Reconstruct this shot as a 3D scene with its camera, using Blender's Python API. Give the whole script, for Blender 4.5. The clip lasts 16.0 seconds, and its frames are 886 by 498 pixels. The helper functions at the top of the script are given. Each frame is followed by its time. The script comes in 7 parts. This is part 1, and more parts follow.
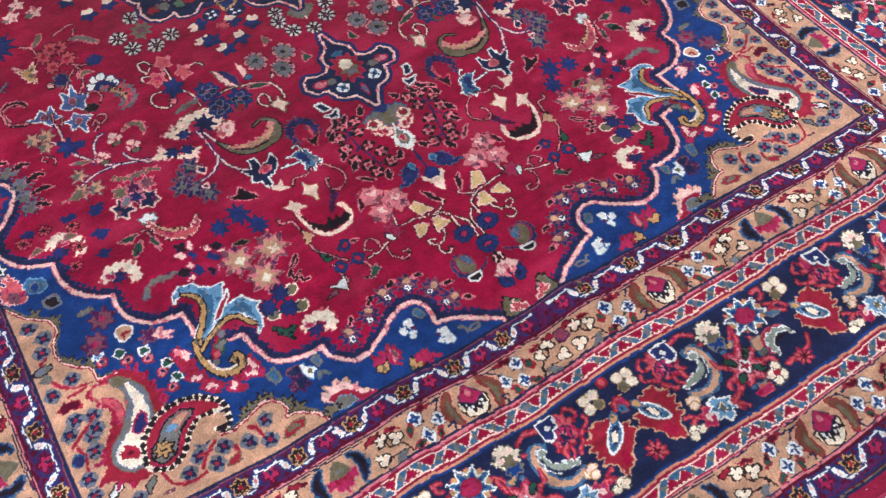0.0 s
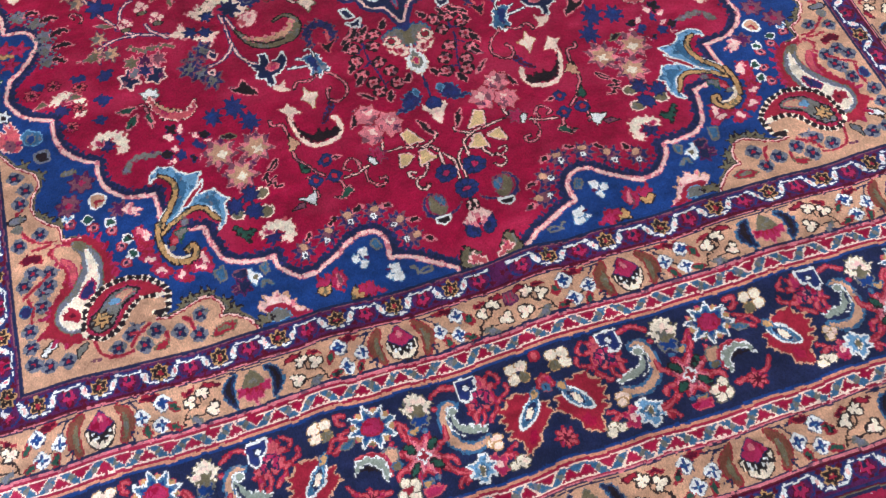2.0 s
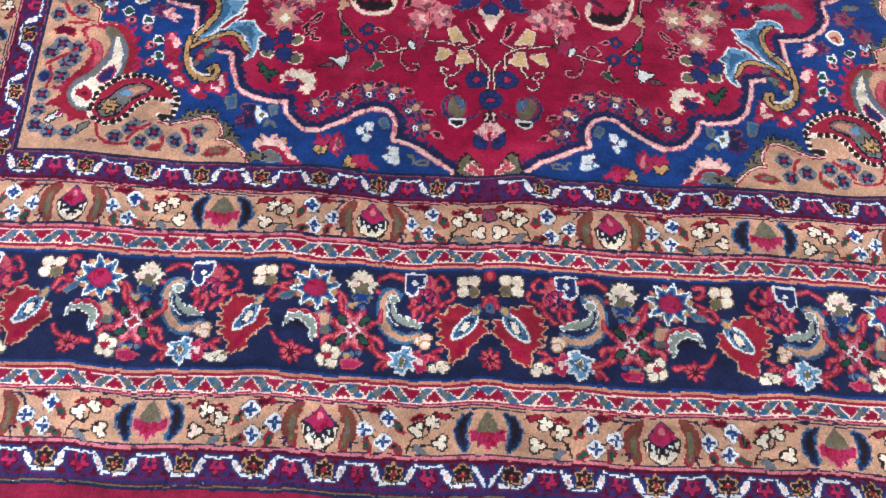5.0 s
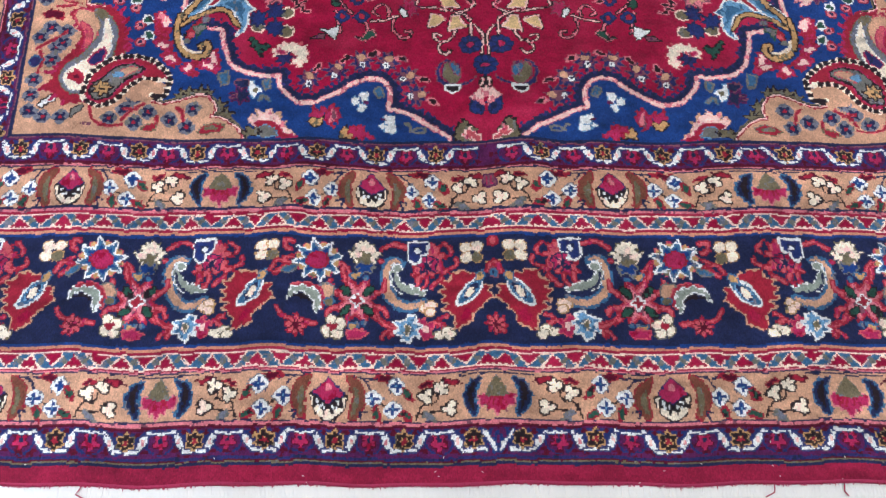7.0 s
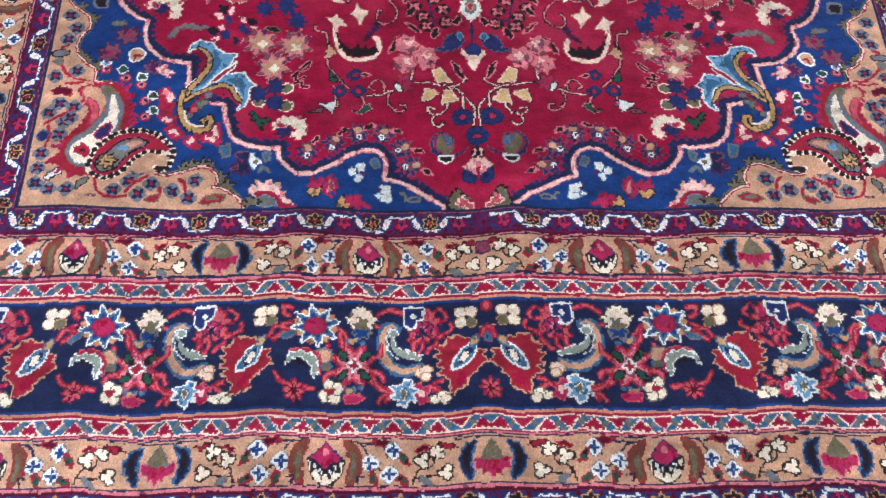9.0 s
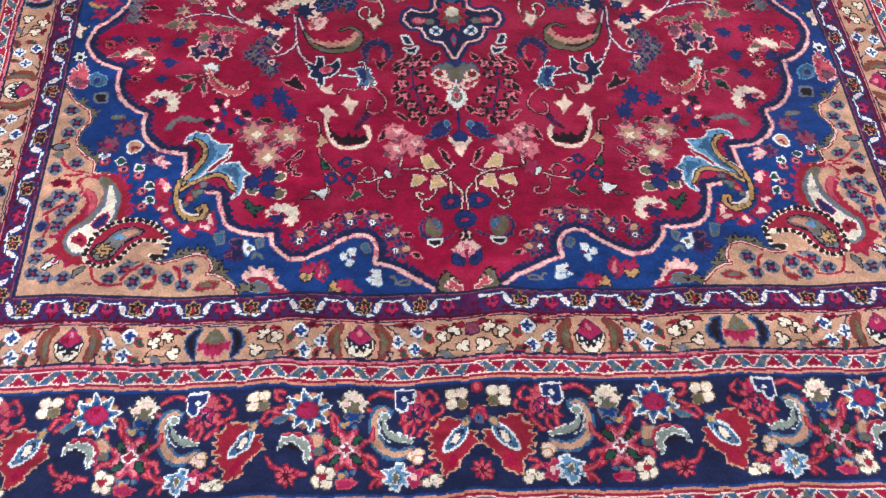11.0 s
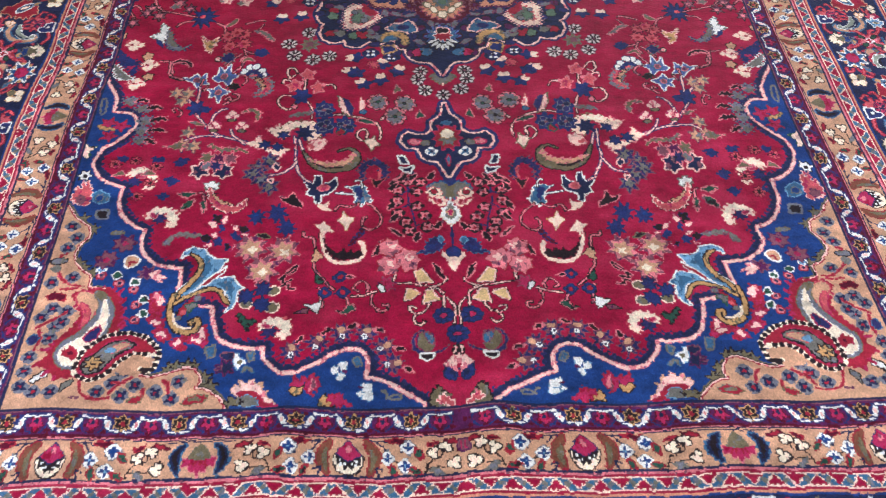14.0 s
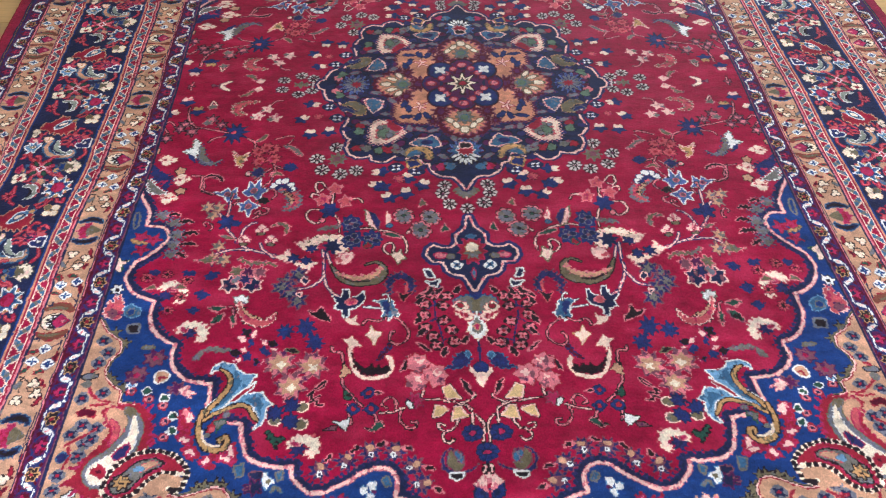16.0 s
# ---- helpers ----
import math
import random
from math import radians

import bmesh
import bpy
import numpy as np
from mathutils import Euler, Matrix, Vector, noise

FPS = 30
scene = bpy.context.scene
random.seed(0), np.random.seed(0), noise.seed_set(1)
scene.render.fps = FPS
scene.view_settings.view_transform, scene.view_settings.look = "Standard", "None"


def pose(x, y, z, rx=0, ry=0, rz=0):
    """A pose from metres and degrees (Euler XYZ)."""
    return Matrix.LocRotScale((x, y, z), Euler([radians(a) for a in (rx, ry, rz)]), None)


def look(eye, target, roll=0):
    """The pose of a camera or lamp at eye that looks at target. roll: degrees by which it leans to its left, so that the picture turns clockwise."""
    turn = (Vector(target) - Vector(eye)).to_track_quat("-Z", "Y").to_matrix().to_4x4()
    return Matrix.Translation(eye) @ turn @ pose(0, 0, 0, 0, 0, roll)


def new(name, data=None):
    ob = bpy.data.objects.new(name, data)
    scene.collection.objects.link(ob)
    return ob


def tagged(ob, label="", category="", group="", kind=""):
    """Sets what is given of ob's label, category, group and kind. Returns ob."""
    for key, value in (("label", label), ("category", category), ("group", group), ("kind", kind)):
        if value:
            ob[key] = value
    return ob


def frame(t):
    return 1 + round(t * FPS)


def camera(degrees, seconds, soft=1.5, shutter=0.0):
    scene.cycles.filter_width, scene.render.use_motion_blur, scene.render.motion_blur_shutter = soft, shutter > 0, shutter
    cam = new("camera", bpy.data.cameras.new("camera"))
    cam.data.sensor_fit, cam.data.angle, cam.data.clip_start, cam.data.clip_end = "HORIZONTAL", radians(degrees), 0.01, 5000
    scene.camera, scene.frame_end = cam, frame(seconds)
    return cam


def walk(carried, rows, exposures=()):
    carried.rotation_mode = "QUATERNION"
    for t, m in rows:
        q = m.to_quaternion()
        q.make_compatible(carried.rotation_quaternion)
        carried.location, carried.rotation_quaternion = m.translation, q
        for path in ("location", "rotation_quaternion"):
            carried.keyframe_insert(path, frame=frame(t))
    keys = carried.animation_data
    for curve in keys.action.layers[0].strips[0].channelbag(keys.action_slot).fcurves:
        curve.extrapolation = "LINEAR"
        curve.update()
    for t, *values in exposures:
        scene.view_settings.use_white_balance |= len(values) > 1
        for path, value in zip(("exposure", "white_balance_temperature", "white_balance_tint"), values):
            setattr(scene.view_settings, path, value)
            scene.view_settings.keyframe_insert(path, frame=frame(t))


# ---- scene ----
cam = camera(56.6, 16.0, soft=1.1)
PATH = [
    (0, (-0.481, -0.626, 1.275), (0.054, 0.324, -0.402), -2.7),
    (0.5, (-0.428, -0.645, 1.27), (0.032, 0.287, -0.438), -4.2),
    (1, (-0.36, -0.659, 1.261), (0.03, 0.272, -0.465), -3.2),
    (1.5, (-0.282, -0.661, 1.259), (0.0, 0.264, -0.491), -4.5),
    (2, (-0.219, -0.675, 1.253), (-0.014, 0.223, -0.522), -4.9),
    (2.5, (-0.171, -0.691, 1.251), (-0.013, 0.19, -0.538), -4.4),
    (3, (-0.139, -0.712, 1.247), (-0.023, 0.16, -0.549), -3.9),
    (3.5, (-0.107, -0.733, 1.241), (-0.024, 0.129, -0.562), -3.7),
    (4, (-0.092, -0.746, 1.236), (-0.035, 0.103, -0.575), -2.0),
    (4.5, (-0.09, -0.756, 1.229), (-0.047, 0.066, -0.594), 2.0),
    (5, (-0.1, -0.753, 1.227), (-0.057, 0.035, -0.611), 5.6),
    (7.3, (-0.093, -0.778, 1.208), (-0.062, -0.028, -0.645), 2.0),
    (7.5, (-0.095, -0.78, 1.212), (-0.058, -0.016, -0.636), 2.3),
    (8, (-0.094, -0.783, 1.221), (-0.049, 0.025, -0.608), 2.4),
    (8.5, (-0.094, -0.788, 1.231), (-0.045, 0.064, -0.578), 2.5),
    (9, (-0.096, -0.788, 1.242), (-0.049, 0.107, -0.546), 2.4),
    (9.2, (-0.086, -0.788, 1.245), (-0.054, 0.125, -0.534), 1.4),
    (11.3, (-0.084, -0.795, 1.273), (-0.022, 0.293, -0.404), 1.4),
    (11.5, (-0.08, -0.803, 1.272), (-0.016, 0.308, -0.39), 1.3),
    (12, (-0.077, -0.809, 1.273), (-0.001, 0.344, -0.359), 1.5),
    (12.2, (-0.087, -0.813, 1.276), (0.007, 0.356, -0.344), 2.6),
    (12.5, (-0.079, -0.815, 1.272), (0.008, 0.38, -0.329), 2.0),
    (13, (-0.083, -0.814, 1.269), (0.013, 0.412, -0.309), 2.9),
    (13.5, (-0.071, -0.812, 1.263), (-0.011, 0.456, -0.283), 1.5),
    (14, (-0.059, -0.813, 1.258), (-0.012, 0.491, -0.257), 0.7),
    (14.5, (-0.068, -0.804, 1.267), (-0.026, 0.525, -0.227), 0.6),
    (15, (-0.102, -0.794, 1.282), (-0.058, 0.569, -0.181), 0.1),
    (15.5, (-0.108, -0.793, 1.295), (-0.078, 0.622, -0.118), -0.4),
    (16, (-0.096, -0.792, 1.305), (-0.068, 0.674, -0.056), -0.0),
]
walk(cam, [(t, look(eye, target, roll)) for t, eye, target, roll in PATH],
     [(0, 0.0, 6320, 10), (1, -0.02, 6310, 10), (2, -0.06, 6270, 9), (5, -0.03, 6180, 8), (7.5, -0.15, 6250, 9), (9, -0.06, 6180, 8), (11.5, 0.02, 6250, 10), (16, 0.10, 6350, 10)])

# ---- world and light ----
world = bpy.data.worlds.new("world")
scene.world = world
world.use_nodes = True
nt = world.node_tree
sky = nt.nodes.new("ShaderNodeTexSky")
sky.sky_type, sky.sun_disc = "NISHITA", False
sky.sun_elevation, sky.sun_rotation = radians(40), radians(200)
nt.links.new(sky.outputs[0], nt.nodes["Background"].inputs[0])
nt.nodes["Background"].inputs[1].default_value = 0.12


def area_lamp(name, m, sx, sy, watts, colour, spread=180):
    data = bpy.data.lights.new(name, "AREA")
    data.shape, data.size, data.size_y, data.energy, data.color = "RECTANGLE", sx, sy, watts, colour
    data.spread = radians(spread)
    ob = new(name, data)
    ob.matrix_world = m
    return ob


# Daylight from a window assumed beyond the rug's far end; none is in view.
area_lamp("assumed_window_light", look((1.35, 5.35, 1.75), (0.7, 0.5, 0.2)), 2.2, 1.9, 118, (0.78, 0.87, 1.0))
# Two unseen ceiling lamps, added with a narrowed spread so the middle stays dimmer.
area_lamp("added_ceiling_fill", look((-1.9, -1.1, 2.70), (-1.9, -1.1, 0)), 0.6, 2.0, 50, (0.80, 0.87, 1.0), 95)
area_lamp("added_ceiling_fill", look((2.15, -0.6, 2.70), (2.15, -0.6, 0)), 0.6, 2.6, 44, (0.80, 0.87, 1.0), 95)


# ---- materials ----
def lin(r, g, b):
    return tuple(((c / 255 + 0.055) / 1.055) ** 2.4 if c > 10 else c / 3294 for c in (r, g, b))


def material(name):
    m = bpy.data.materials.new(name)
    m.use_nodes = True
    return m, m.node_tree, m.node_tree.nodes["Principled BSDF"]


def node(tree, kind, **inputs):
    n = tree.nodes.new(kind)
    for key, value in inputs.items():
        n.inputs[key].default_value = value
    return n


def wool_material():
    """Cut wool pile: the dye of each knot, dye drift along the rows, fine fibre grain, soft sheen."""
    m, tree, b = material("wool_pile")
    link = tree.links.new
    dye = tree.nodes.new("ShaderNodeAttribute")
    dye.attribute_name = "dye"
    geo = tree.nodes.new("ShaderNodeNewGeometry")
    fine = node(tree, "ShaderNodeTexNoise", Scale=420.0, Detail=3.0, Roughness=0.7)
    rows = tree.nodes.new("ShaderNodeMapping")
    rows.inputs["Scale"].default_value = (2.2, 17.0, 1.0)
    drift = node(tree, "ShaderNodeTexNoise", Scale=1.0, Detail=4.0, Roughness=0.6)
    patch = node(tree, "ShaderNodeTexNoise", Scale=9.0, Detail=4.0, Roughness=0.6)
    lay = tree.nodes.new("ShaderNodeMapping")
    lay.inputs["Scale"].default_value = (1.6, 0.55, 1.0)
    link(geo.outputs["Position"], lay.inputs["Vector"])
    link(lay.outputs[0], fine.inputs["Vector"])
    link(geo.outputs["Position"], rows.inputs["Vector"])
    link(rows.outputs[0], drift.inputs["Vector"])
    link(geo.outputs["Position"], patch.inputs["Vector"])
    total = None
    for src, lo, hi in ((fine, 0.70, 1.26), (drift, 0.78, 1.22), (patch, 0.76, 1.24)):
        r = node(tree, "ShaderNodeMapRange", **{"From Min": 0.25, "From Max": 0.75, "To Min": lo, "To Max": hi})
        link(src.outputs["Fac"], r.inputs["Value"])
        if total is None:
            total = r.outputs[0]
        else:
            x = tree.nodes.new("ShaderNodeMath")
            x.operation = "MULTIPLY"
            link(total, x.inputs[0])
            link(r.outputs[0], x.inputs[1])
            total = x.outputs[0]
    mul = tree.nodes.new("ShaderNodeVectorMath")
    mul.operation = "SCALE"
    link(dye.outputs["Color"], mul.inputs[0])
    link(total, mul.inputs["Scale"])
    link(mul.outputs[0], b.inputs["Base Color"])
    b.inputs["Roughness"].default_value = 0.75
    b.inputs["Specular IOR Level"].default_value = 0.14
    b.inputs["Sheen Weight"].default_value = 0.05
    b.inputs["Sheen Roughness"].default_value = 0.45
    b.inputs["Sheen Tint"].default_value = (1.0, 0.85, 0.9, 1)
    bump = node(tree, "ShaderNodeBump", Strength=0.5, Distance=0.0015)
    link(fine.outputs["Fac"], bump.inputs["Height"])
    link(bump.outputs[0], b.inputs["Normal"])
    return m


def plain_material(name, colour, rough=0.8, grain=60.0, amount=0.25, bump_depth=0.001, stretch=(1, 1, 1)):
    m, tree, b = material(name)
    link = tree.links.new
    geo = tree.nodes.new("ShaderNodeNewGeometry")
    mp = tree.nodes.new("ShaderNodeMapping")
    mp.inputs["Scale"].default_value = stretch
    n1 = node(tree, "ShaderNodeTexNoise", Scale=grain, Detail=5.0, Roughness=0.65)
    n2 = node(tree, "ShaderNodeTexNoise", Scale=grain / 12, Detail=3.0)
    link(geo.outputs["Position"], mp.inputs["Vector"])
    link(mp.outputs[0], n1.inputs["Vector"])
    link(mp.outputs[0], n2.inputs["Vector"])
    add = tree.nodes.new("ShaderNodeMath")
    link(n1.outputs["Fac"], add.inputs[0])
    link(n2.outputs["Fac"], add.inputs[1])
    r = node(tree, "ShaderNodeMapRange", **{"From Min": 0.6, "From Max": 1.4, "To Min": 1 - amount, "To Max": 1 + amount})
    link(add.outputs[0], r.inputs["Value"])
    mul = tree.nodes.new("ShaderNodeVectorMath")
    mul.operation = "SCALE"
    mul.inputs[0].default_value = colour
    link(r.outputs[0], mul.inputs["Scale"])
    link(mul.outputs[0], b.inputs["Base Color"])
    b.inputs["Roughness"].default_value = rough
    bump = node(tree, "ShaderNodeBump", Strength=0.4, Distance=bump_depth)
    link(n1.outputs["Fac"], bump.inputs["Height"])
    link(bump.outputs[0], b.inputs["Normal"])
    return m, tree, b, mul


def plank_material():
    m, tree, b, mul = plain_material("oak_floor", lin(206, 172, 118), 0.35, 14.0, 0.22, 0.0006, (1.0, 9.0, 1.0))
    info = tree.nodes.new("ShaderNodeObjectInfo")
    r = node(tree, "ShaderNodeMapRange", **{"To Min": 0.82, "To Max": 1.12})
    tree.links.new(info.outputs["Random"], r.inputs["Value"])
    s2 = tree.nodes.new("ShaderNodeVectorMath")
    s2.operation = "SCALE"
    tree.links.new(mul.outputs[0], s2.inputs[0])
    tree.links.new(r.outputs[0], s2.inputs["Scale"])
    tree.links.new(s2.outputs[0], b.inputs["Base Color"])
    return m


WOOL = wool_material()
OAK = plank_material()
COTTON = plain_material("cotton_fringe", lin(250, 251, 250), 0.9, 300.0, 0.03)[0]
BACKING = plain_material("rug_backing", lin(120, 40, 52), 0.95, 200.0, 0.2)[0]
SELVEDGE = plain_material("selvedge_wool", lin(140, 22, 45), 0.85, 250.0, 0.25)[0]
LOOSE_PILE = plain_material("loose_pile", lin(172, 50, 90), 0.9, 250.0, 0.2)[0]
SUBFLOOR = plain_material("floor_joint", lin(74, 56, 38), 0.9, 30.0, 0.2)[0]
PLASTER = plain_material("wall_plaster", lin(232, 229, 222), 0.9, 25.0, 0.04)[0]

# ---- the cloth: every knot of the rug gets a dye ----
DYES = {
    "R": (156, 10, 60), "D": (88, 10, 40), "M": (178, 42, 92), "P": (222, 128, 142), "S": (206, 92, 104),
    "N": (31, 40, 78), "B": (26, 62, 128), "L": (112, 162, 204), "E": (60, 106, 146), "T": (208, 162, 134),
    "C": (252, 240, 220), "H": (255, 228, 212), "I": (116, 120, 136), "W": (240, 244, 246), "K": (36, 26, 34), "G": (42, 84, 72), "Q": (116, 116, 112),
    "O": (114, 106, 84), "Y": (200, 158, 108), "V": (88, 30, 84), "U": (44, 46, 102), "X": (128, 78, 96),
    "A": (250, 208, 202), "F": (84, 106, 172), "b": (126, 74, 60), "Z": (158, 34, 58), "J": (36, 52, 112),
    "t": (214, 150, 124), "w": (218, 210, 212), "y": (230, 198, 146), "q": (146, 158, 148), "g": (98, 124, 106), "r": (150, 30, 66),
}
DYE_KEYS = list(DYES)
KNOT = 0.00225


def rounded(pts, closed, k=4):
    """A Catmull-Rom curve through pts."""
    p = [Vector(q) for q in pts]
    n = len(p)
    if n < 3:
        return [tuple(q) for q in p]
    out = []
    for i in range(n if closed else n - 1):
        a, b, c, d = ((p[(i - 1) % n], p[i], p[(i + 1) % n], p[(i + 2) % n]) if closed else
                      (p[max(i - 1, 0)], p[i], p[i + 1], p[min(i + 2, n - 1)]))
        for j in range(k):
            t = j / k
            q = 0.5 * (2 * b + (c - a) * t + (2 * a - 5 * b + 4 * c - d) * t * t + (3 * b - a - 3 * c + d) * t ** 3)
            out.append(tuple(q))
    if not closed:
        out.append(tuple(p[-1]))
    return out


class Cloth:
    """A grid of knots on which motifs are drawn; each motif may carry a tag, so that it becomes a part."""

    def __init__(self, u0, u1, v0, v1, base):
        self.u0, self.v0 = u0, v0
        self.nx, self.ny = round((u1 - u0) / KNOT), round((v1 - v0) / KNOT)
        self.c = np.full((self.ny, self.nx), DYE_KEYS.index(base), np.uint8)
        self.tag = np.zeros((self.ny, self.nx), np.int32)
        self.shift, self.now, self.names, self.size = (0.0, 0.0), 0, [""], 1.0

    def begin(self, name=""):
        if name:
            self.names.append(name)
            self.now = len(self.names) - 1
        else:
            self.now = 0

    def shape(self, sd, pts, pad, col, outs, jag=0.0, wave=0.016):
        du, dv = self.shift
        a = np.array(pts)
        pad = pad + max([w for w, _ in outs], default=0) + jag + 0.006
        i0 = max(int((a[:, 0].min() + du - pad - self.u0) / KNOT), 0)
        i1 = min(int((a[:, 0].max() + du + pad - self.u0) / KNOT) + 1, self.nx)
        j0 = max(int((a[:, 1].min() + dv - pad - self.v0) / KNOT), 0)
        j1 = min(int((a[:, 1].max() + dv + pad - self.v0) / KNOT) + 1, self.ny)
        if i0 >= i1 or j0 >= j1:
            return
        u, v = np.meshgrid(self.u0 + (np.arange(i0, i1) + 0.5) * KNOT - du, self.v0 + (np.arange(j0, j1) + 0.5) * KNOT - dv)
        d = sd(u, v)
        if jag:
            d = d + jag * np.sin(u * 6.283 / wave + 1.3) * np.sin(v * 6.283 / wave)
        for w, k in (*outs, (0.0, col)):
            if k:
                m = d < w
                self.c[j0:j1, i0:i1][m] = DYE_KEYS.index(k)
                if self.now:
                    self.tag[j0:j1, i0:i1][m] = self.now

    def poly(self, pts, col, *outs, smooth=0, jag=0.0, wave=0.016):
        q = rounded(pts, True, smooth) if smooth else list(pts)

        def sd(u, v):
            inside, d = np.zeros(u.shape, bool), np.full(u.shape, 9.0)
            for (x0, y0), (x1, y1) in zip(q, q[1:] + q[:1]):
                d = np.minimum(d, seg(u, v, x0, y0, x1, y1))
                if y0 != y1:
                    inside ^= ((y0 > v) != (y1 > v)) & (u < (x1 - x0) * (v - y0) / (y1 - y0) + x0)
            return np.where(inside, -d, d)
        self.shape(sd, q, 0, col, outs, jag, wave)

    def line(self, pts, w, col, *outs, smooth=4, jag=0.0):
        self.taper(pts, [w] * len(pts), col, *outs, smooth=smooth, jag=jag)

    def taper(self, pts, ws, col, *outs, smooth=4, jag=0.0):
        q = rounded(pts, False, smooth) if len(pts) > 2 else list(pts)
        r = np.interp(np.linspace(0, 1, len(q)), np.linspace(0, 1, len(ws)), ws) / 2
        if max(ws) > 0.007:
            r = r * self.size

        def sd(u, v):
            d = np.full(u.shape, 9.0)
            for k in range(len(q) - 1):
                d = np.minimum(d, seg(u, v, *q[k], *q[k + 1]) - (r[k] + r[k + 1]) / 2)
            return d
        self.shape(sd, q, max(ws), col, outs, jag)

    def ell(self, u0, v0, ru, rv, col, *outs, rot=0, jag=0.0):
        c, s = math.cos(radians(rot)), math.sin(radians(rot))
        ru, rv = ru * self.size, rv * self.size

        def sd(u, v):
            x, y = (u - u0) * c + (v - v0) * s, (v - v0) * c - (u - u0) * s
            return (np.sqrt((x / ru) ** 2 + (y / rv) ** 2) - 1) * min(ru, rv)
        self.shape(sd, [(u0, v0)], max(ru, rv), col, outs, jag)

    def spike(self, u0, v0, r, inner, n, col, *outs, rot=0, tall=1.0):
        """A star with straight-sided points."""
        r, pts = r * self.size, []
        for k in range(2 * n):
            t, q = radians(rot) + math.pi * k / n, r if k % 2 == 0 else r * inner
            pts.append((u0 + q * math.cos(t), v0 + q * math.sin(t) * tall))
        self.poly(pts, col, *outs)

    def star(self, u0, v0, r, n, depth, col, *outs, rot=0, tall=1.0):
        r = r * self.size

        def sd(u, v):
            x, y = u - u0, (v - v0) / tall
            th = np.arctan2(y, x) - radians(rot)
            return np.hypot(x, y) - r * (1 - depth * (0.5 - 0.5 * np.cos(n * th)))
        self.shape(sd, [(u0, v0)], r * max(tall, 1), col, outs)

    def beads(self, pts, r, a, b, step):
        q = rounded(pts, False, 8)
        run, k = 0.0, 0
        for (x0, y0), (x1, y1) in zip(q, q[1:]):
            run += math.hypot(x1 - x0, y1 - y0)
            if run >= step:
                run, k = run - step, k + 1
                self.ell(x1, y1, r, r, a if k % 2 else b)


def seg(u, v, x0, y0, x1, y1):
    dx, dy = x1 - x0, y1 - y0
    t = np.clip(((u - x0) * dx + (v - y0) * dy) / (dx * dx + dy * dy + 1e-12), 0, 1)
    return np.hypot(u - x0 - t * dx, v - y0 - t * dy)


# ---- small motifs ----
def floret(c, u, v, r=0.016, petal="X", heart="K", out="K"):
    q = r * c.size
    c.star(u, v, r, 8, 0.35, petal, (0.003, out))
    for k in range(8):
        c.line([(u, v), (u + q * 0.8 * math.cos(k * 0.785 + 0.39), v + q * 0.8 * math.sin(k * 0.785 + 0.39))], 0.002, "D")
    c.ell(u, v, r * 0.3, r * 0.3, heart)


def quad_floret(c, u, v, r=0.012, petal="N", heart="D", halo=""):
    if halo:
        c.star(u, v, r * 1.32, 4, 0.15, halo)
    c.star(u, v, r, 4, 0.5, petal, rot=45)
    c.ell(u, v, r * 0.3, r * 0.3, heart)


def tulip(c, u, v, r=0.02, rot=0.0, cup="B", bell="C"):
    x, y = math.cos(radians(rot)), math.sin(radians(rot))
    q = r * c.size
    def at(a, b): return (u + q * (a * x - b * y), v + q * (a * y + b * x))
    c.star(*at(0, -0.35), r * 0.85, 5, 0.4, cup, (0.002, "N"), rot=rot - 90)
    c.poly([at(-0.55, 0.1), at(-0.2, -0.1), at(0.2, -0.1), at(0.55, 0.1), at(0.35, 0.75), at(0, 0.45), at(-0.3, 0.8)], bell, smooth=2)


def leaf(c, u, v, length, rot, col, out="P", fat=0.3):
    c.ell(u, v, length / 2, length * fat / 2, col, (0.0022, out), rot=rot, jag=0.0015)


# ---- border strips: s runs along the border, d outwards from the field ----
def bands(c):
    c.size = 0.90
    for d0, d1, k in ((0, .004, "N"), (.004, .007, "X"), (.007, .048, "V"), (.048, .051, "D"), (.051, .053, "P"), (.053, .057, "N"),
                      (.057, .124, "T"), (.124, .129, "N"), (.129, .132, "P"), (.132, .137, "R"), (.137, .139, "H"), (.139, .159, "E"),
                      (.159, .161, "H"), (.161, .167, "R"), (.167, .170, "t"), (.170, .175, "B"), (.175, .352, "N"), (.352, .356, "B"),
                      (.356, .360, "t"), (.360, .365, "R"), (.365, .367, "H"), (.367, .386, "E"), (.386, .387, "H"), (.387, .391, "R"),
                      (.391, .393, "P"), (.393, .397, "N"), (.397, .465, "T"), (.465, .469, "N"), (.469, .473, "P"), (.473, .476, "D"),
                      (.476, .517, "V"), (.517, .521, "U"), (.521, .524, "D"), (.524, .527, "O"), (.527, .531, "N"), (.531, .600, "r")):
        c.c[int(round(d0 / KNOT)):int(round(d1 / KNOT))] = DYE_KEYS.index(k)


def zigzag(c, d0, d1, period, s1, phase):
    s, k = -0.2 + phase, 0
    while s < s1:
        a, b = (d0, d1) if k % 2 else (d1, d0)
        h = period / 2
        c.poly([(s - h * 0.46, a), (s + h * 0.46, a), (s, b + (a - b) * 0.12)], "R", (0.0021, "H"), jag=0.0009, wave=0.009)
        c.ell(s + h / 2, (d0 + d1) / 2, 0.0085, 0.0045, "Q", rot=50 if k % 2 else -50, jag=0.001)
        s, k = s + h, k + 1


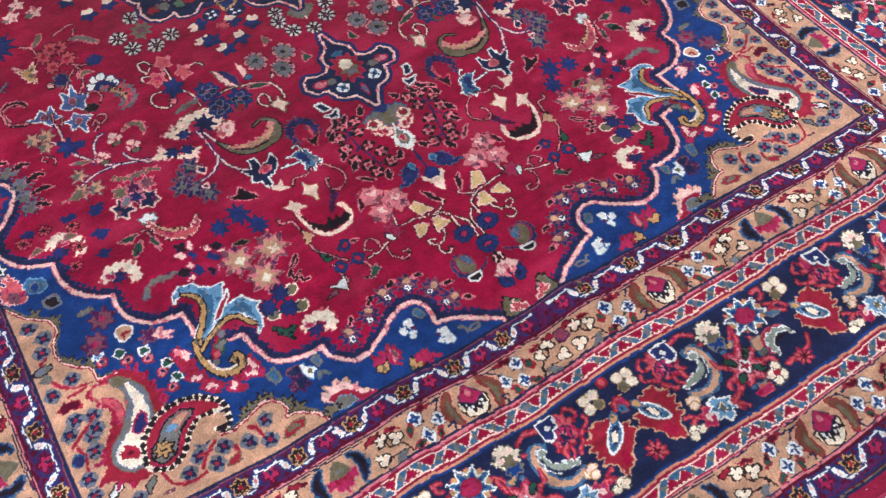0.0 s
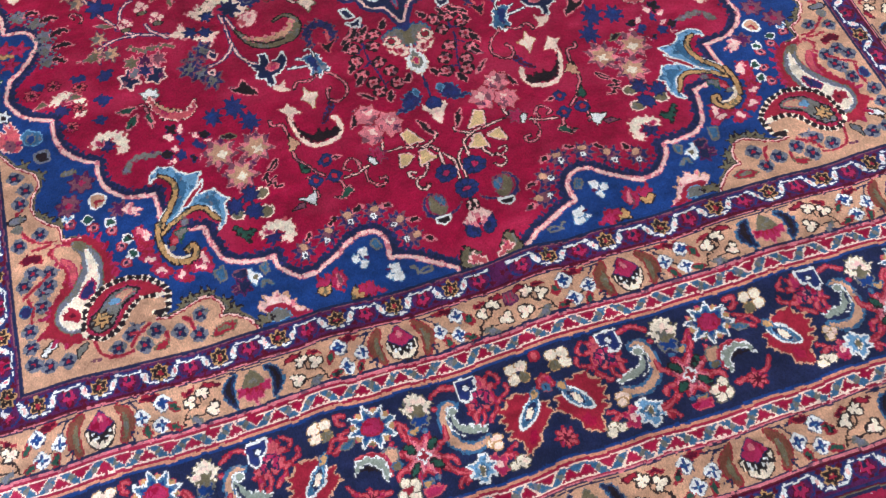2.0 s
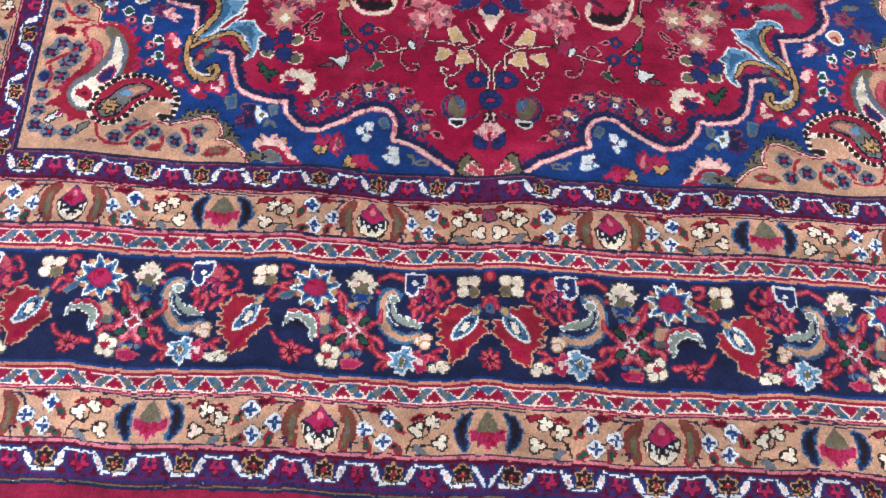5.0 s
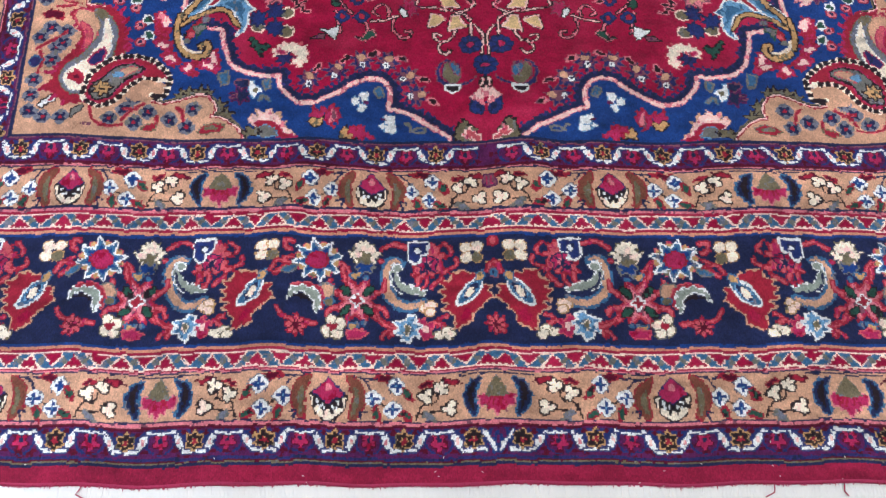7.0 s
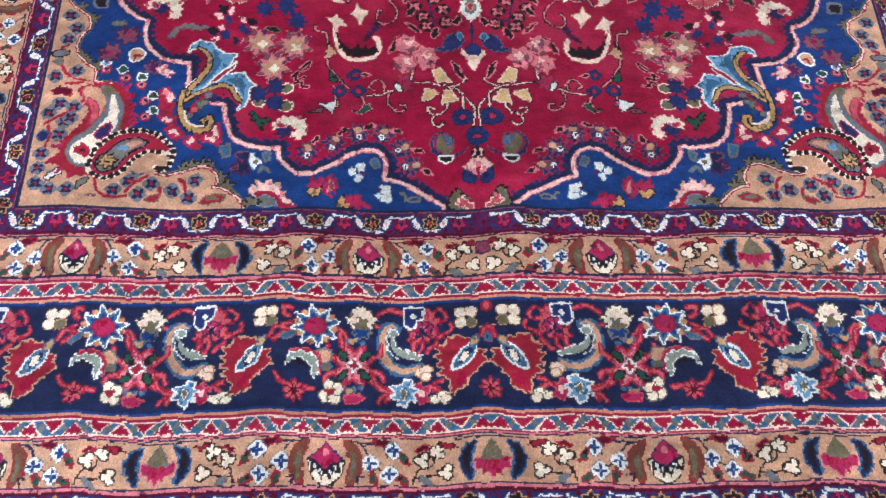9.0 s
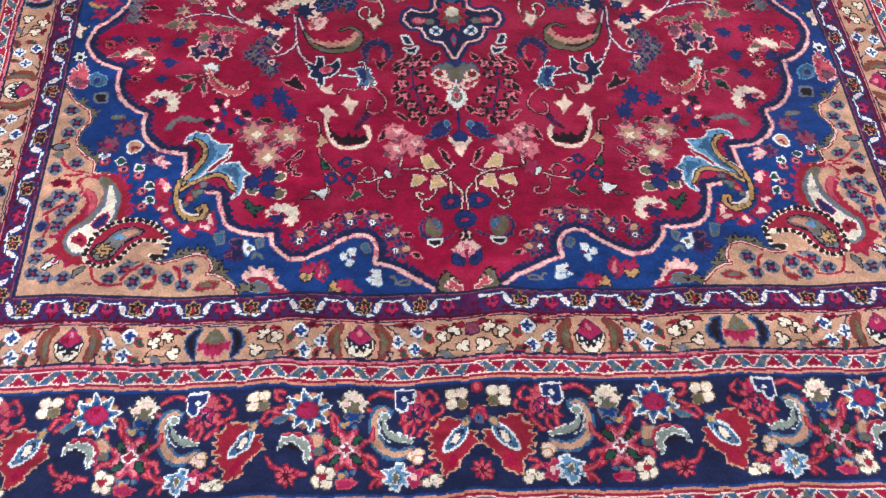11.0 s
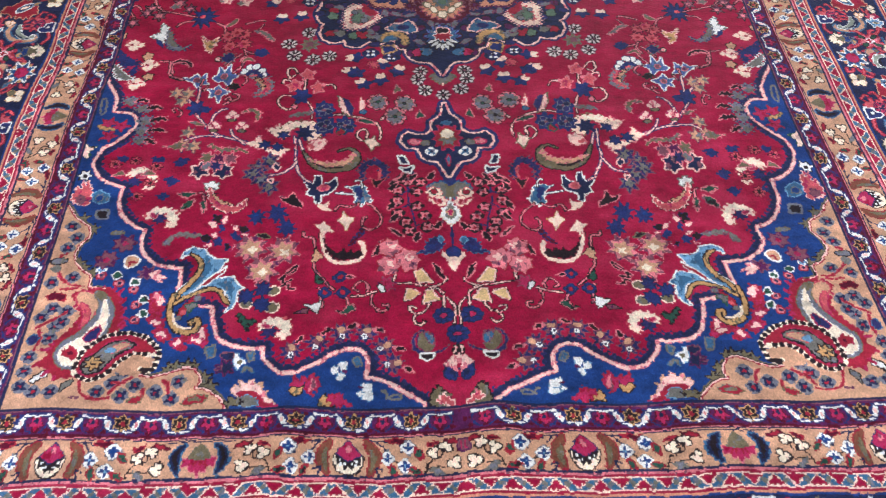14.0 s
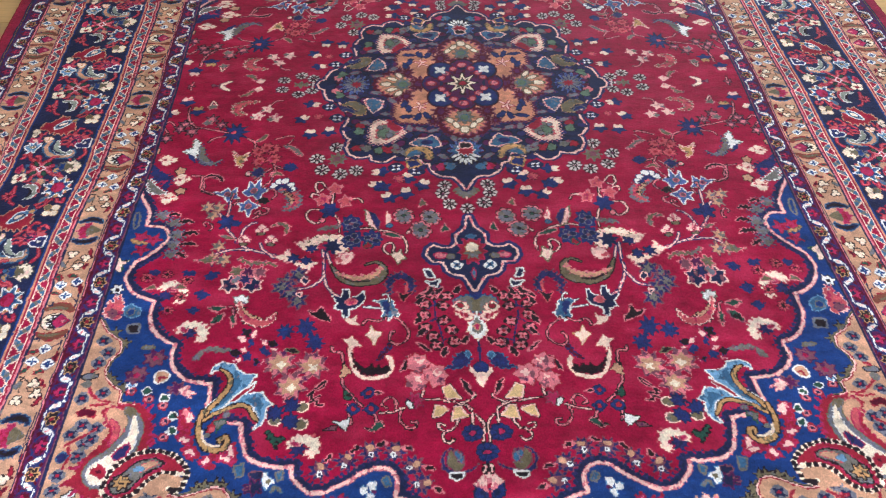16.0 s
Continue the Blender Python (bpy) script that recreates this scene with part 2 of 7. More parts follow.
def meander(c, d0, d1, period, s1, phase, s0=-0.2, least=-9.0):
    n = int((s1 - s0) / period) + 1
    t, e = d0 + 0.006, d1 - 0.007
    for layer in range(2):
        for k in range(n):
            s = s0 + phase + k * period
            def at(x, y): return (s + x * period, t + (e - t) * y)
            if s + period / 2 < least:
                continue
            if layer == 0:
                c.poly([at(.22, -.12), at(.33, 1.0), at(.67, 1.0), at(.78, -.12)], "J")
                c.ell(*at(0, .5), .020, .017, "V", (0.003, "J"))
                for x, y in ((.34, .02), (.66, .02), (-.22, .95), (.22, .95), (.5, -.05), (0, 1.05)):
                    c.ell(*at(x, y), .006, .003, "D")
                continue
            for x0, x1 in ((.20, .33), (.80, .67)):
                if x0 > .5 or s > least:
                    c.taper([at(x0, 0.03), at((x0 + x1) / 2, .47), at(x1, .93)], [.004, .011, .004], "W", (0.002, "J"))
                    c.ell(*at((x0 + x1) / 2, .47), .0028, .006, "A")
            c.line([at(.33, .93), at(.45, .98), at(.5, .85), at(.55, .98), at(.67, .93)], 0.0036, "W", (0.0025, "J"), smooth=1)
            c.star(*at(.5, .42), .0145, 6, .34, "K", (0.0028, "Y"), rot=30)
            c.star(*at(.5, .46), .006, 5, .5, "Z", (0.0012, "Y"), rot=90)
            if s < least:
                continue
            c.line([at(-.20, 0), at(-.05, .02), at(-.02, .10), at(.02, .10), at(.05, .02), at(.20, 0)], 0.0036, "W", (0.0025, "J"), smooth=1)
            c.star(*at(0, .52), .013, 5, .4, "M", (0.002, "D"), rot=90)
            c.ell(*at(0, .42), .004, .005, "N")


def face_flower(c, s, d0, d1):
    def at(x, y): return (s + x, d0 + (d1 - d0) * y)
    for g in (-1, 1):
        c.begin("leaf_motif")
        c.taper([at(g * .030, .08), at(g * .042, .32), at(g * .044, .6), at(g * .036, .92)], [.006, .018, .020, .008], "b", (0.0020, "Z"), jag=.001)
        c.taper([at(g * .038, .30), at(g * .041, .55), at(g * .037, .85)], [.004, .010, .004], "O")
    c.begin("palmette_motif")
    c.poly([at(-.020, .44), at(-.023, .62), at(-.016, .86), at(0, .98), at(.016, .86), at(.023, .62), at(.020, .44)], "C", (0.0025, "K"), smooth=3)
    c.poly([at(-.022, .44), at(-.019, .74), at(-.011, .68), at(-.006, .88), at(0, .76), at(.006, .88), at(.011, .68), at(.019, .74), at(.022, .44)], "K")
    for x, y in ((-.014, .60), (.014, .60), (-.006, .70), (.006, .70), (-.012, .72), (.012, .72)):
        c.ell(*at(x, y), .0022, .003, "W")
    c.poly([at(0, .08), at(-.010, .22), at(-.021, .42), at(-.010, .52), at(0, .62), at(.010, .52), at(.021, .42), at(.010, .22)], "M", (0.0018, "U"))
    c.ell(*at(0, .28), .005, .006, "P")
    c.begin()
    for g in (-1, 1):
        c.line([at(g * .050, .97), at(g * .046, .80), at(g * .056, .83)], .0035, "N")


def moustache_flower(c, s, d0, d1):
    def at(x, y): return (s + x, d0 + (d1 - d0) * y)
    c.begin("palmette_motif")
    c.poly([at(-.027, .50), at(-.024, .72), at(-.014, .70), at(-.012, .84), at(-.005, .80), at(0, .97), at(.005, .80), at(.012, .84), at(.014, .70), at(.024, .72), at(.027, .50), at(0, .44)], "M", (0.0018, "P"))
    for x in (-.014, -.006, .006, .014):
        c.line([at(x * .6, .55), at(x, .72)], .0028, "Z")
    c.poly([at(0, .08), at(-.010, .26), at(-.018, .50), at(0, .56), at(.018, .50), at(.010, .26)], "O", (0.001, "Q"), smooth=0)
    for g in (-1, 1):
        c.begin("crescent_leaf_motif")
        c.taper([at(g * .026, .16), at(g * .036, .28), at(g * .040, .55), at(g * .031, .90)], [.004, .014, .018, .005], "N", (0.0028, "E"), jag=.0015)
        c.taper([at(g * .034, .22), at(g * .040, .45), at(g * .035, .78)], [.004, .010, .003], "K")
    c.begin()
    c.line([at(-.055, .03), at(.055, .03)], .0022, "N")


def cross_floret(c, u, v):
    c.star(u, v, .0140, 4, .18, "W", (0.0012, "I"), rot=0)
    c.star(u, v, .0105, 4, .62, "B", rot=0)
    c.ell(u, v, .002, .002, "L")


def trefoil(c, u, v, g):
    spots = ((-.0058 * g, .001), (.004 * g, -.005), (.003 * g, .0065))
    for x, y in spots:
        c.ell(u + x, v + y, .0086, .0082, "K")
    for x, y in spots:
        c.ell(u + x, v + y, .0056, .0052, "C")
    c.ell(u, v, .004, .003, "C")


def guard_sprays(c, s, d0, d1, g):
    """What stands between a palmette at s and the moustached flower half a repeat on, in the direction g."""
    def at(x, y): return (s + g * x, d0 + (d1 - d0) * y)
    c.line([at(.030, .04), at(.050, .10), at(.060, .28), at(.064, .40)], .003, "N")
    c.line([at(.050, .06), at(.082, .16), at(.090, .42)], .003, "N")
    c.line([at(.076, .62), at(.086, .70)], .003, "K")
    leaf(c, *at(.084, .10), .026, 10 * g, "D", "Z", .35)
    for x, y in ((.065, .52), (.100, .27), (.094, .77)):
        cross_floret(c, *at(x, y))
    for x, y, r in ((.072, .86, 70), (.116, .45, 60), (.113, .90, 20)):
        leaf(c, *at(x, y), .017, r * g, "G", "Z", .5)
    c.line([at(.128, .95), at(.134, .70), at(.146, .55)], .003, "K")
    c.line([at(.132, .84), at(.160, .80)], .003, "K")
    c.line([at(.150, .62), at(.158, .52), at(.158, .40)], .0028, "K")
    leaf(c, *at(.147, .92), .016, 30 * g, "I", "Q", .5)
    leaf(c, *at(.142, .18), .014, -20 * g, "D", "Z", .4)
    for x, y in ((.141, .43), (.164, .25), (.176, .73)):
        trefoil(c, *at(x, y), 1 if g > 0 else -1)
    leaf(c, *at(.178, .14), .020, 15 * g, "Z", "D", .35)


def guard(c, d0, d1, first, half, s1, start):
    """start 0: the first flower is a palmette, 1: a moustached flower."""
    s, k = first, start
    f = half / 0.245
    while s < s1:
        if k % 2 == 0:
            for g in (-1, 1):
                guard_sprays(c, s, d0, d1, g * f)
            face_flower(c, s, d0, d1)
        else:
            moustache_flower(c, s, d0, d1)
        s, k = s + half, k + 1


def border_repeat(c, shift):
    """One repeat of the main border's vine."""
    c.shift = (shift, 0)
    for pts in ([(0.131, 0.192), (0.143, 0.187), (0.158, 0.185), (0.176, 0.195)], [(0.12, 0.238), (0.119, 0.247), (0.124, 0.26), (0.133, 0.266)], [(0.237, 0.223), (0.235, 0.237), (0.228, 0.249), (0.217, 0.256)], [(0.187, 0.307), (0.174, 0.316), (0.159, 0.321), (0.148, 0.325), (0.142, 0.328)], [(0.16, 0.339), (0.154, 0.33), (0.148, 0.323)], [(0.299, 0.223), (0.312, 0.227), (0.325, 0.232), (0.338, 0.242)], [(0.315, 0.186), (0.326, 0.184), (0.326, 0.196), (0.318, 0.201)], [(0.082, 0.243), (0.089, 0.249), (0.097, 0.257)], [(0.074, 0.324), (0.083, 0.318), (0.09, 0.315)], [(0.162, 0.224), (0.169, 0.219), (0.178, 0.216)], [(0.273, 0.32), (0.29, 0.317), (0.28, 0.32)], [(0.01, 0.236), (0.004, 0.224), (-0.003, 0.221), (-0.016, 0.224)]):
        c.line(pts, .0040, "S", (.0026, "Z"))
    for pts in [[(0.182, 0.302), (0.173, 0.317), (0.159, 0.325), (0.148, 0.326)], [(0.173, 0.341), (0.169, 0.335), (0.162, 0.33)], [(0.333, 0.296), (0.326, 0.309), (0.312, 0.316)], [(0.346, 0.233), (0.338, 0.223), (0.317, 0.212)], [(0.238, 0.218), (0.228, 0.229), (0.226, 0.244)], [(0.085, 0.309), (0.074, 0.306)], [(0.077, 0.185), (0.066, 0.196), (0.068, 0.204)], [(0.068, 0.227), (0.057, 0.22), (0.059, 0.211)], [(0.112, 0.26), (0.105, 0.248), (0.107, 0.235)]]:
        c.line(pts, .0030, "S", (.0022, "Z"))
    c.begin("flame_palmette_motif")
    c.poly([(0.065, 0.236), (0.051, 0.234), (0.031, 0.24), (0.022, 0.253), (0.018, 0.26), (0.005, 0.262), (0.011, 0.271), (0.004, 0.281), (0.015, 0.288), (0.021, 0.297), (0.032, 0.304), (0.035, 0.317), (0.045, 0.322), (0.055, 0.328), (0.062, 0.326), (0.061, 0.31), (0.068, 0.3), (0.081, 0.294), (0.07, 0.287), (0.083, 0.28), (0.074, 0.273), (0.085, 0.264), (0.074, 0.26), (0.082, 0.25), (0.069, 0.248)], "Z", (0.0026, "T"), jag=.0016)
    c.poly([(0.043, 0.294), (0.034, 0.299), (0.04, 0.312), (0.05, 0.317), (0.055, 0.308)], "R")
    c.poly([(0.0209, 0.2525), (0.0233, 0.2665), (0.0324, 0.2788), (0.0455, 0.2861), (0.0578, 0.2886), (0.0537, 0.2747), (0.0447, 0.2607), (0.0332, 0.2525)], "E", (0.0034, "W"), smooth=2)
    c.poly([(0.0258, 0.2566), (0.0283, 0.2681), (0.0356, 0.2771), (0.0463, 0.2812), (0.0479, 0.2722), (0.0389, 0.2607)], "N", (.0014, "L"), smooth=2)
    c.poly([(0.03, 0.262), (0.033, 0.273), (0.04, 0.279), (0.046, 0.276), (0.042, 0.266), (0.036, 0.26)], "C")
    c.poly([(0.027, 0.241), (0.018, 0.236), (0.015, 0.243), (0.021, 0.253), (0.028, 0.252)], "Y", (.0024, "E"))
    c.begin("lobed_flower_motif")
    c.poly([(0.124, 0.195), (0.111, 0.188), (0.1, 0.183), (0.084, 0.191), (0.086, 0.202), (0.073, 0.205), (0.084, 0.213), (0.082, 0.224), (0.071, 0.234), (0.087, 0.232), (0.096, 0.238), (0.102, 0.232), (0.113, 0.241), (0.111, 0.229), (0.127, 0.235), (0.122, 0.219)], "S", (.0030, "Z"), jag=.0028)
    c.poly([(0.122, 0.216), (0.111, 0.207), (0.098, 0.207), (0.087, 0.214), (0.093, 0.224), (0.091, 0.232), (0.104, 0.224), (0.113, 0.231), (0.116, 0.222)], "M", (.0022, "N"))
    c.ell(0.103, 0.218, .008, .006, "P")
    for pts in ([(0.115, 0.212), (0.096, 0.228)], [(0.094, 0.212), (0.113, 0.228)], [(0.104, 0.205), (0.104, 0.232)]):
        c.line(pts, .0026, "N")
    c.poly([(0.132, 0.182), (0.102, 0.182), (0.105, 0.201), (0.115, 0.202), (0.117, 0.214), (0.124, 0.217), (0.132, 0.209)], "J", (.0034, "W"))
    c.poly([(0.125, 0.19), (0.111, 0.19), (0.114, 0.201), (0.121, 0.203)], "N")
    c.ell(0.117, 0.196, .005, .005, "W")
    c.begin("crescent_leaf_motif")
    c.taper([(0.143, 0.217), (0.152, 0.214), (0.162, 0.218), (0.168, 0.233), (0.168, 0.254), (0.161, 0.272), (0.148, 0.285), (0.133, 0.29), (0.119, 0.287), (0.109, 0.28)], [.003, .008, .011, .012, .013, .014, .014, .013, .009, .003], "T", (.0046, "E"), jag=.001)
    c.taper([(0.155, 0.22), (0.157, 0.233), (0.152, 0.249), (0.14, 0.26), (0.122, 0.264), (0.109, 0.265)], [.003, .010, .016, .018, .015, .004], "q", (.0020, "W"), jag=.0020)
    c.taper([(0.158, 0.235), (0.155, 0.252), (0.144, 0.265), (0.126, 0.272), (0.112, 0.272)], [.003, .004, .004, .004, .003], "N")
    c.ell(0.151, 0.226, .008, .007, "q", (.0018, "W"))
    c.begin("cream_flower_motif")
    c.poly([(0.219, 0.19), (0.21, 0.185), (0.203, 0.181), (0.197, 0.185), (0.188, 0.187), (0.185, 0.2), (0.178, 0.204), (0.186, 0.214), (0.19, 0.223), (0.214, 0.223), (0.22, 0.214), (0.227, 0.201), (0.218, 0.199)], "C", (.0014, "O"), jag=.003, wave=.012)
    c.poly([(0.211, 0.202), (0.203, 0.199), (0.194, 0.204), (0.189, 0.219), (0.196, 0.225), (0.21, 0.225), (0.216, 0.216)], "O", jag=.003)
    c.poly([(0.215, 0.223), (0.189, 0.224), (0.192, 0.233), (0.202, 0.238), (0.211, 0.233)], "B", (.0020, "Q"), jag=.003)
    for x, y in [(0.205, 0.196), (0.213, 0.206)]:
        c.ell(x, y, .007, .006, "H")
    c.begin("lily_motif")
    x, y = 0.212, 0.282
    c.spike(x, y, .050, .50, 8, "S", (.0030, "Z"), rot=22.5)
    c.spike(x, y, .042, .40, 8, "P", (.0010, "M"), rot=22.5)
    for k in range(4):
        t = radians(45 + 90 * k)
        c.ell(x + .024 * math.cos(t), y + .022 * math.sin(t), .011, .0062, "G", (.0020, "K"), rot=math.degrees(t))
    c.star(x, y, .0150, 4, .30, "W", (.0014, "P"))
    c.star(x, y, .0115, 4, .50, "Z")
    for g in (-1, 1):
        c.ell(x + .004, y + g * .041, .009, .006, "Y", (.0024, "E"), jag=.002)
        c.ell(x - .012, y + g * .037, .006, .005, "E", (.0016, "U"))
        c.taper([(x + g * .030, y - .012), (x + g * .040, y - .020), (x + g * .042, y - .034)], [.004, .006, .003], "S", (.0022, "Z"))
        c.taper([(x + g * .030, y + .010), (x + g * .042, y + .014), (x + g * .046, y + .024)], [.004, .006, .003], "S", (.0022, "Z"))
    c.begin("star_flower_motif")
    c.star(0.276, 0.214, .043, 8, .22, "Y", (.0024, "S"), rot=34, tall=.9)
    c.spike(0.276, 0.214, .047, .52, 8, "E", (.0028, "W"), rot=12, tall=.95)
    c.spike(0.276, 0.214, .033, .6, 8, "B", rot=12, tall=.95)
    c.ell(0.276, 0.214, .0190, .0165, "M", (.0026, "Z"))
    c.begin("curled_leaf_motif")
    c.poly([(0.329, 0.238), (0.319, 0.23), (0.306, 0.226), (0.312, 0.236), (0.322, 0.242)], "E", (.0024, "Q"))
    c.ell(0.26, 0.268, .015, .016, "T", (.0030, "Q"))
    c.taper([(0.314, 0.272), (0.306, 0.261), (0.289, 0.258), (0.273, 0.263), (0.264, 0.277), (0.265, 0.293)], [.005, .008, .009, .009, .008, .003], "Z", (.0022, "S"), jag=.001)
    c.taper([(0.316, 0.279), (0.31, 0.267), (0.293, 0.265), (0.278, 0.272), (0.273, 0.284), (0.274, 0.299)], [.003, .008, .011, .014, .012, .003], "q", (.0020, "W"), jag=.0020)
    c.taper([(0.31, 0.277), (0.292, 0.276), (0.281, 0.285)], [.004, .008, .003], "K")
    c.ell(0.254, 0.282, .009, .007, "O", (.0015, "E"))
    c.begin("rosette_motif")
    floret(c, 0.303, 0.323, .019, "S", "D", "Z")
    c.begin("cream_floret_motif")
    for x, y in [(0.249, 0.313), (0.253, 0.329), (0.24, 0.332), (0.237, 0.318)]:
        c.ell(x, y, .0105, .0105, "C", (.0018, "O"))
    c.ell(0.247, 0.322, .009, .007, "Z", jag=.002)
    c.begin("cream_floret_motif")
    for x, y in [(0.107, 0.292), (0.099, 0.287), (0.1, 0.298)]:
        c.ell(x, y, .0085, .0078, "H", (.0018, "Y"))
    c.begin("cream_floret_motif")
    for x, y in [(0.085, 0.333), (0.074, 0.328), (0.069, 0.335)]:
        c.ell(x, y, .0100, .0080, "C", (.0014, "O"))
    c.begin("lobed_flower_motif")
    c.poly([(0.12, 0.313), (0.109, 0.309), (0.103, 0.317), (0.093, 0.318), (0.1, 0.327), (0.096, 0.335), (0.109, 0.341), (0.118, 0.334)], "M", (.0026, "S"), jag=.002)
    c.ell(0.107, 0.325, .006, .008, "A")
    c.poly([(0.142, 0.314), (0.133, 0.31), (0.129, 0.304), (0.12, 0.307), (0.124, 0.316), (0.113, 0.321), (0.122, 0.325), (0.117, 0.336), (0.126, 0.333), (0.13, 0.345), (0.139, 0.341), (0.142, 0.332), (0.152, 0.332), (0.143, 0.324), (0.152, 0.316)], "L", (.0034, "W"))
    c.poly([(0.139, 0.318), (0.129, 0.314), (0.124, 0.324), (0.13, 0.336), (0.138, 0.33)], "E")
    c.poly([(0.135, 0.317), (0.128, 0.322), (0.133, 0.334), (0.137, 0.327)], "O", (.0014, "C"))
    c.begin()
    c.poly([(0.225, 0.33), (0.212, 0.327), (0.197, 0.332), (0.205, 0.34), (0.222, 0.34)], "M", (.0030, "S"))
    c.begin("cream_floret_motif")
    a, b = 0.354, 0.201
    for x, y, k in ((.0090, -.0090, "C"), (-.0090, -.0090, "C"), (.0090, .0080, "C"), (-.0085, .0090, "O")):
        c.ell(a + x, b + y, .0115, .0105, k, (0.0012, "Y"))
    c.begin()
    c.shift = (0, 0)


def centre_of_end(c):
    """What stands on the middle line of the end border."""
    c.c[int(.173 / KNOT) + 1:int(.348 / KNOT), :round(0.2 / KNOT)] = DYE_KEYS.index("N")
    c.c[int(.177 / KNOT):int(.220 / KNOT), :round(.252 / KNOT)] = DYE_KEYS.index("N")
    c.tag[int(.177 / KNOT):int(.220 / KNOT), :round(.252 / KNOT)] = 0
    c.line([(0.01, 0.236), (0.004, 0.224), (-0.003, 0.221), (-0.016, 0.221)], .0046, "S", (0.003, "Z"))
    floret(c, 0, 0.324, .019, "S", "D", "Z")
    c.poly([(0.006, 0.245), (0.002, 0.232), (-0.012, 0.232), (-0.011, 0.245)], "E", (0.0022, "X"))
    c.ell(-0.003, 0.24, .005, .005, "N")
    c.ell(-0.005, 0.185, .013, .010, "S", (0.0034, "Z"))
    c.ell(-0.005, 0.185, .004, .004, "N")
    c.begin("cream_floret_motif")
    a, b = 0.033, 0.202
    for x, y, k in ((.0090, -.0090, "C"), (-.0090, -.0090, "C"), (.0090, .0080, "C"), (-.0085, .0090, "O")):
        c.ell(a + x, b + y, .0115, .0105, k, (0.0012, "Y"))
    c.begin()


def border_strip(length, zig_phase, outer, inner, least=-9.0):
    c = Cloth(-0.2, length, 0.0, 0.62, "R")
    bands(c)
    zigzag(c, .139, .159, .068, length, zig_phase)
    zigzag(c, .367, .386, .068, length, zig_phase + .01)
    for d in (.137, .159, .365, .386):
        c.c[int(round(d / KNOT))] = DYE_KEYS.index("H")
    meander(c, .008, .048, inner[0], length, inner[1], -0.2, least)
    meander(c, .476, .517, outer[0], length, outer[1], -0.2, least)
    c.size = 0.80
    k = -1
    while k * .336 < length:
        border_repeat(c, k * .336)
        k += 1
    return c


end_strip = border_strip(1.55, .0, (.1005, .0843), (.0983, .0404), 0.0)
c = end_strip
centre_of_end(c)
c.taper([(.021, .483), (.010, .498), (.004, .512)], [.003, .006, .003], "W", (0.002, "B"))
c.size = 0.96
guard(c, .057, .124, .192, .245, 1.55, 0)
c.poly([(-.01, .066), (.008, .066), (.009, .085), (-.01, .085)], "X", (0.002, "V"))
c.line([(.003, .068), (.003, .083)], .003, "M")
guard(c, .397, .465, 0.0, .248, 1.55, 1)

side_strip = border_strip(4.4, .02, (.103, .034), (.103, .034))
c = side_strip
c.size = 0.96
guard(c, .057, .124, .036, .288, 4.4, 0)
guard(c, .397, .465, .036, .288, 4.4, 0)

# ---- the quarter of the field: u from the middle line, v along the rug ----
A, VB, VC = 0.795, -0.090, 1.337
f = Cloth(0.0, A, VB, VC, "R")


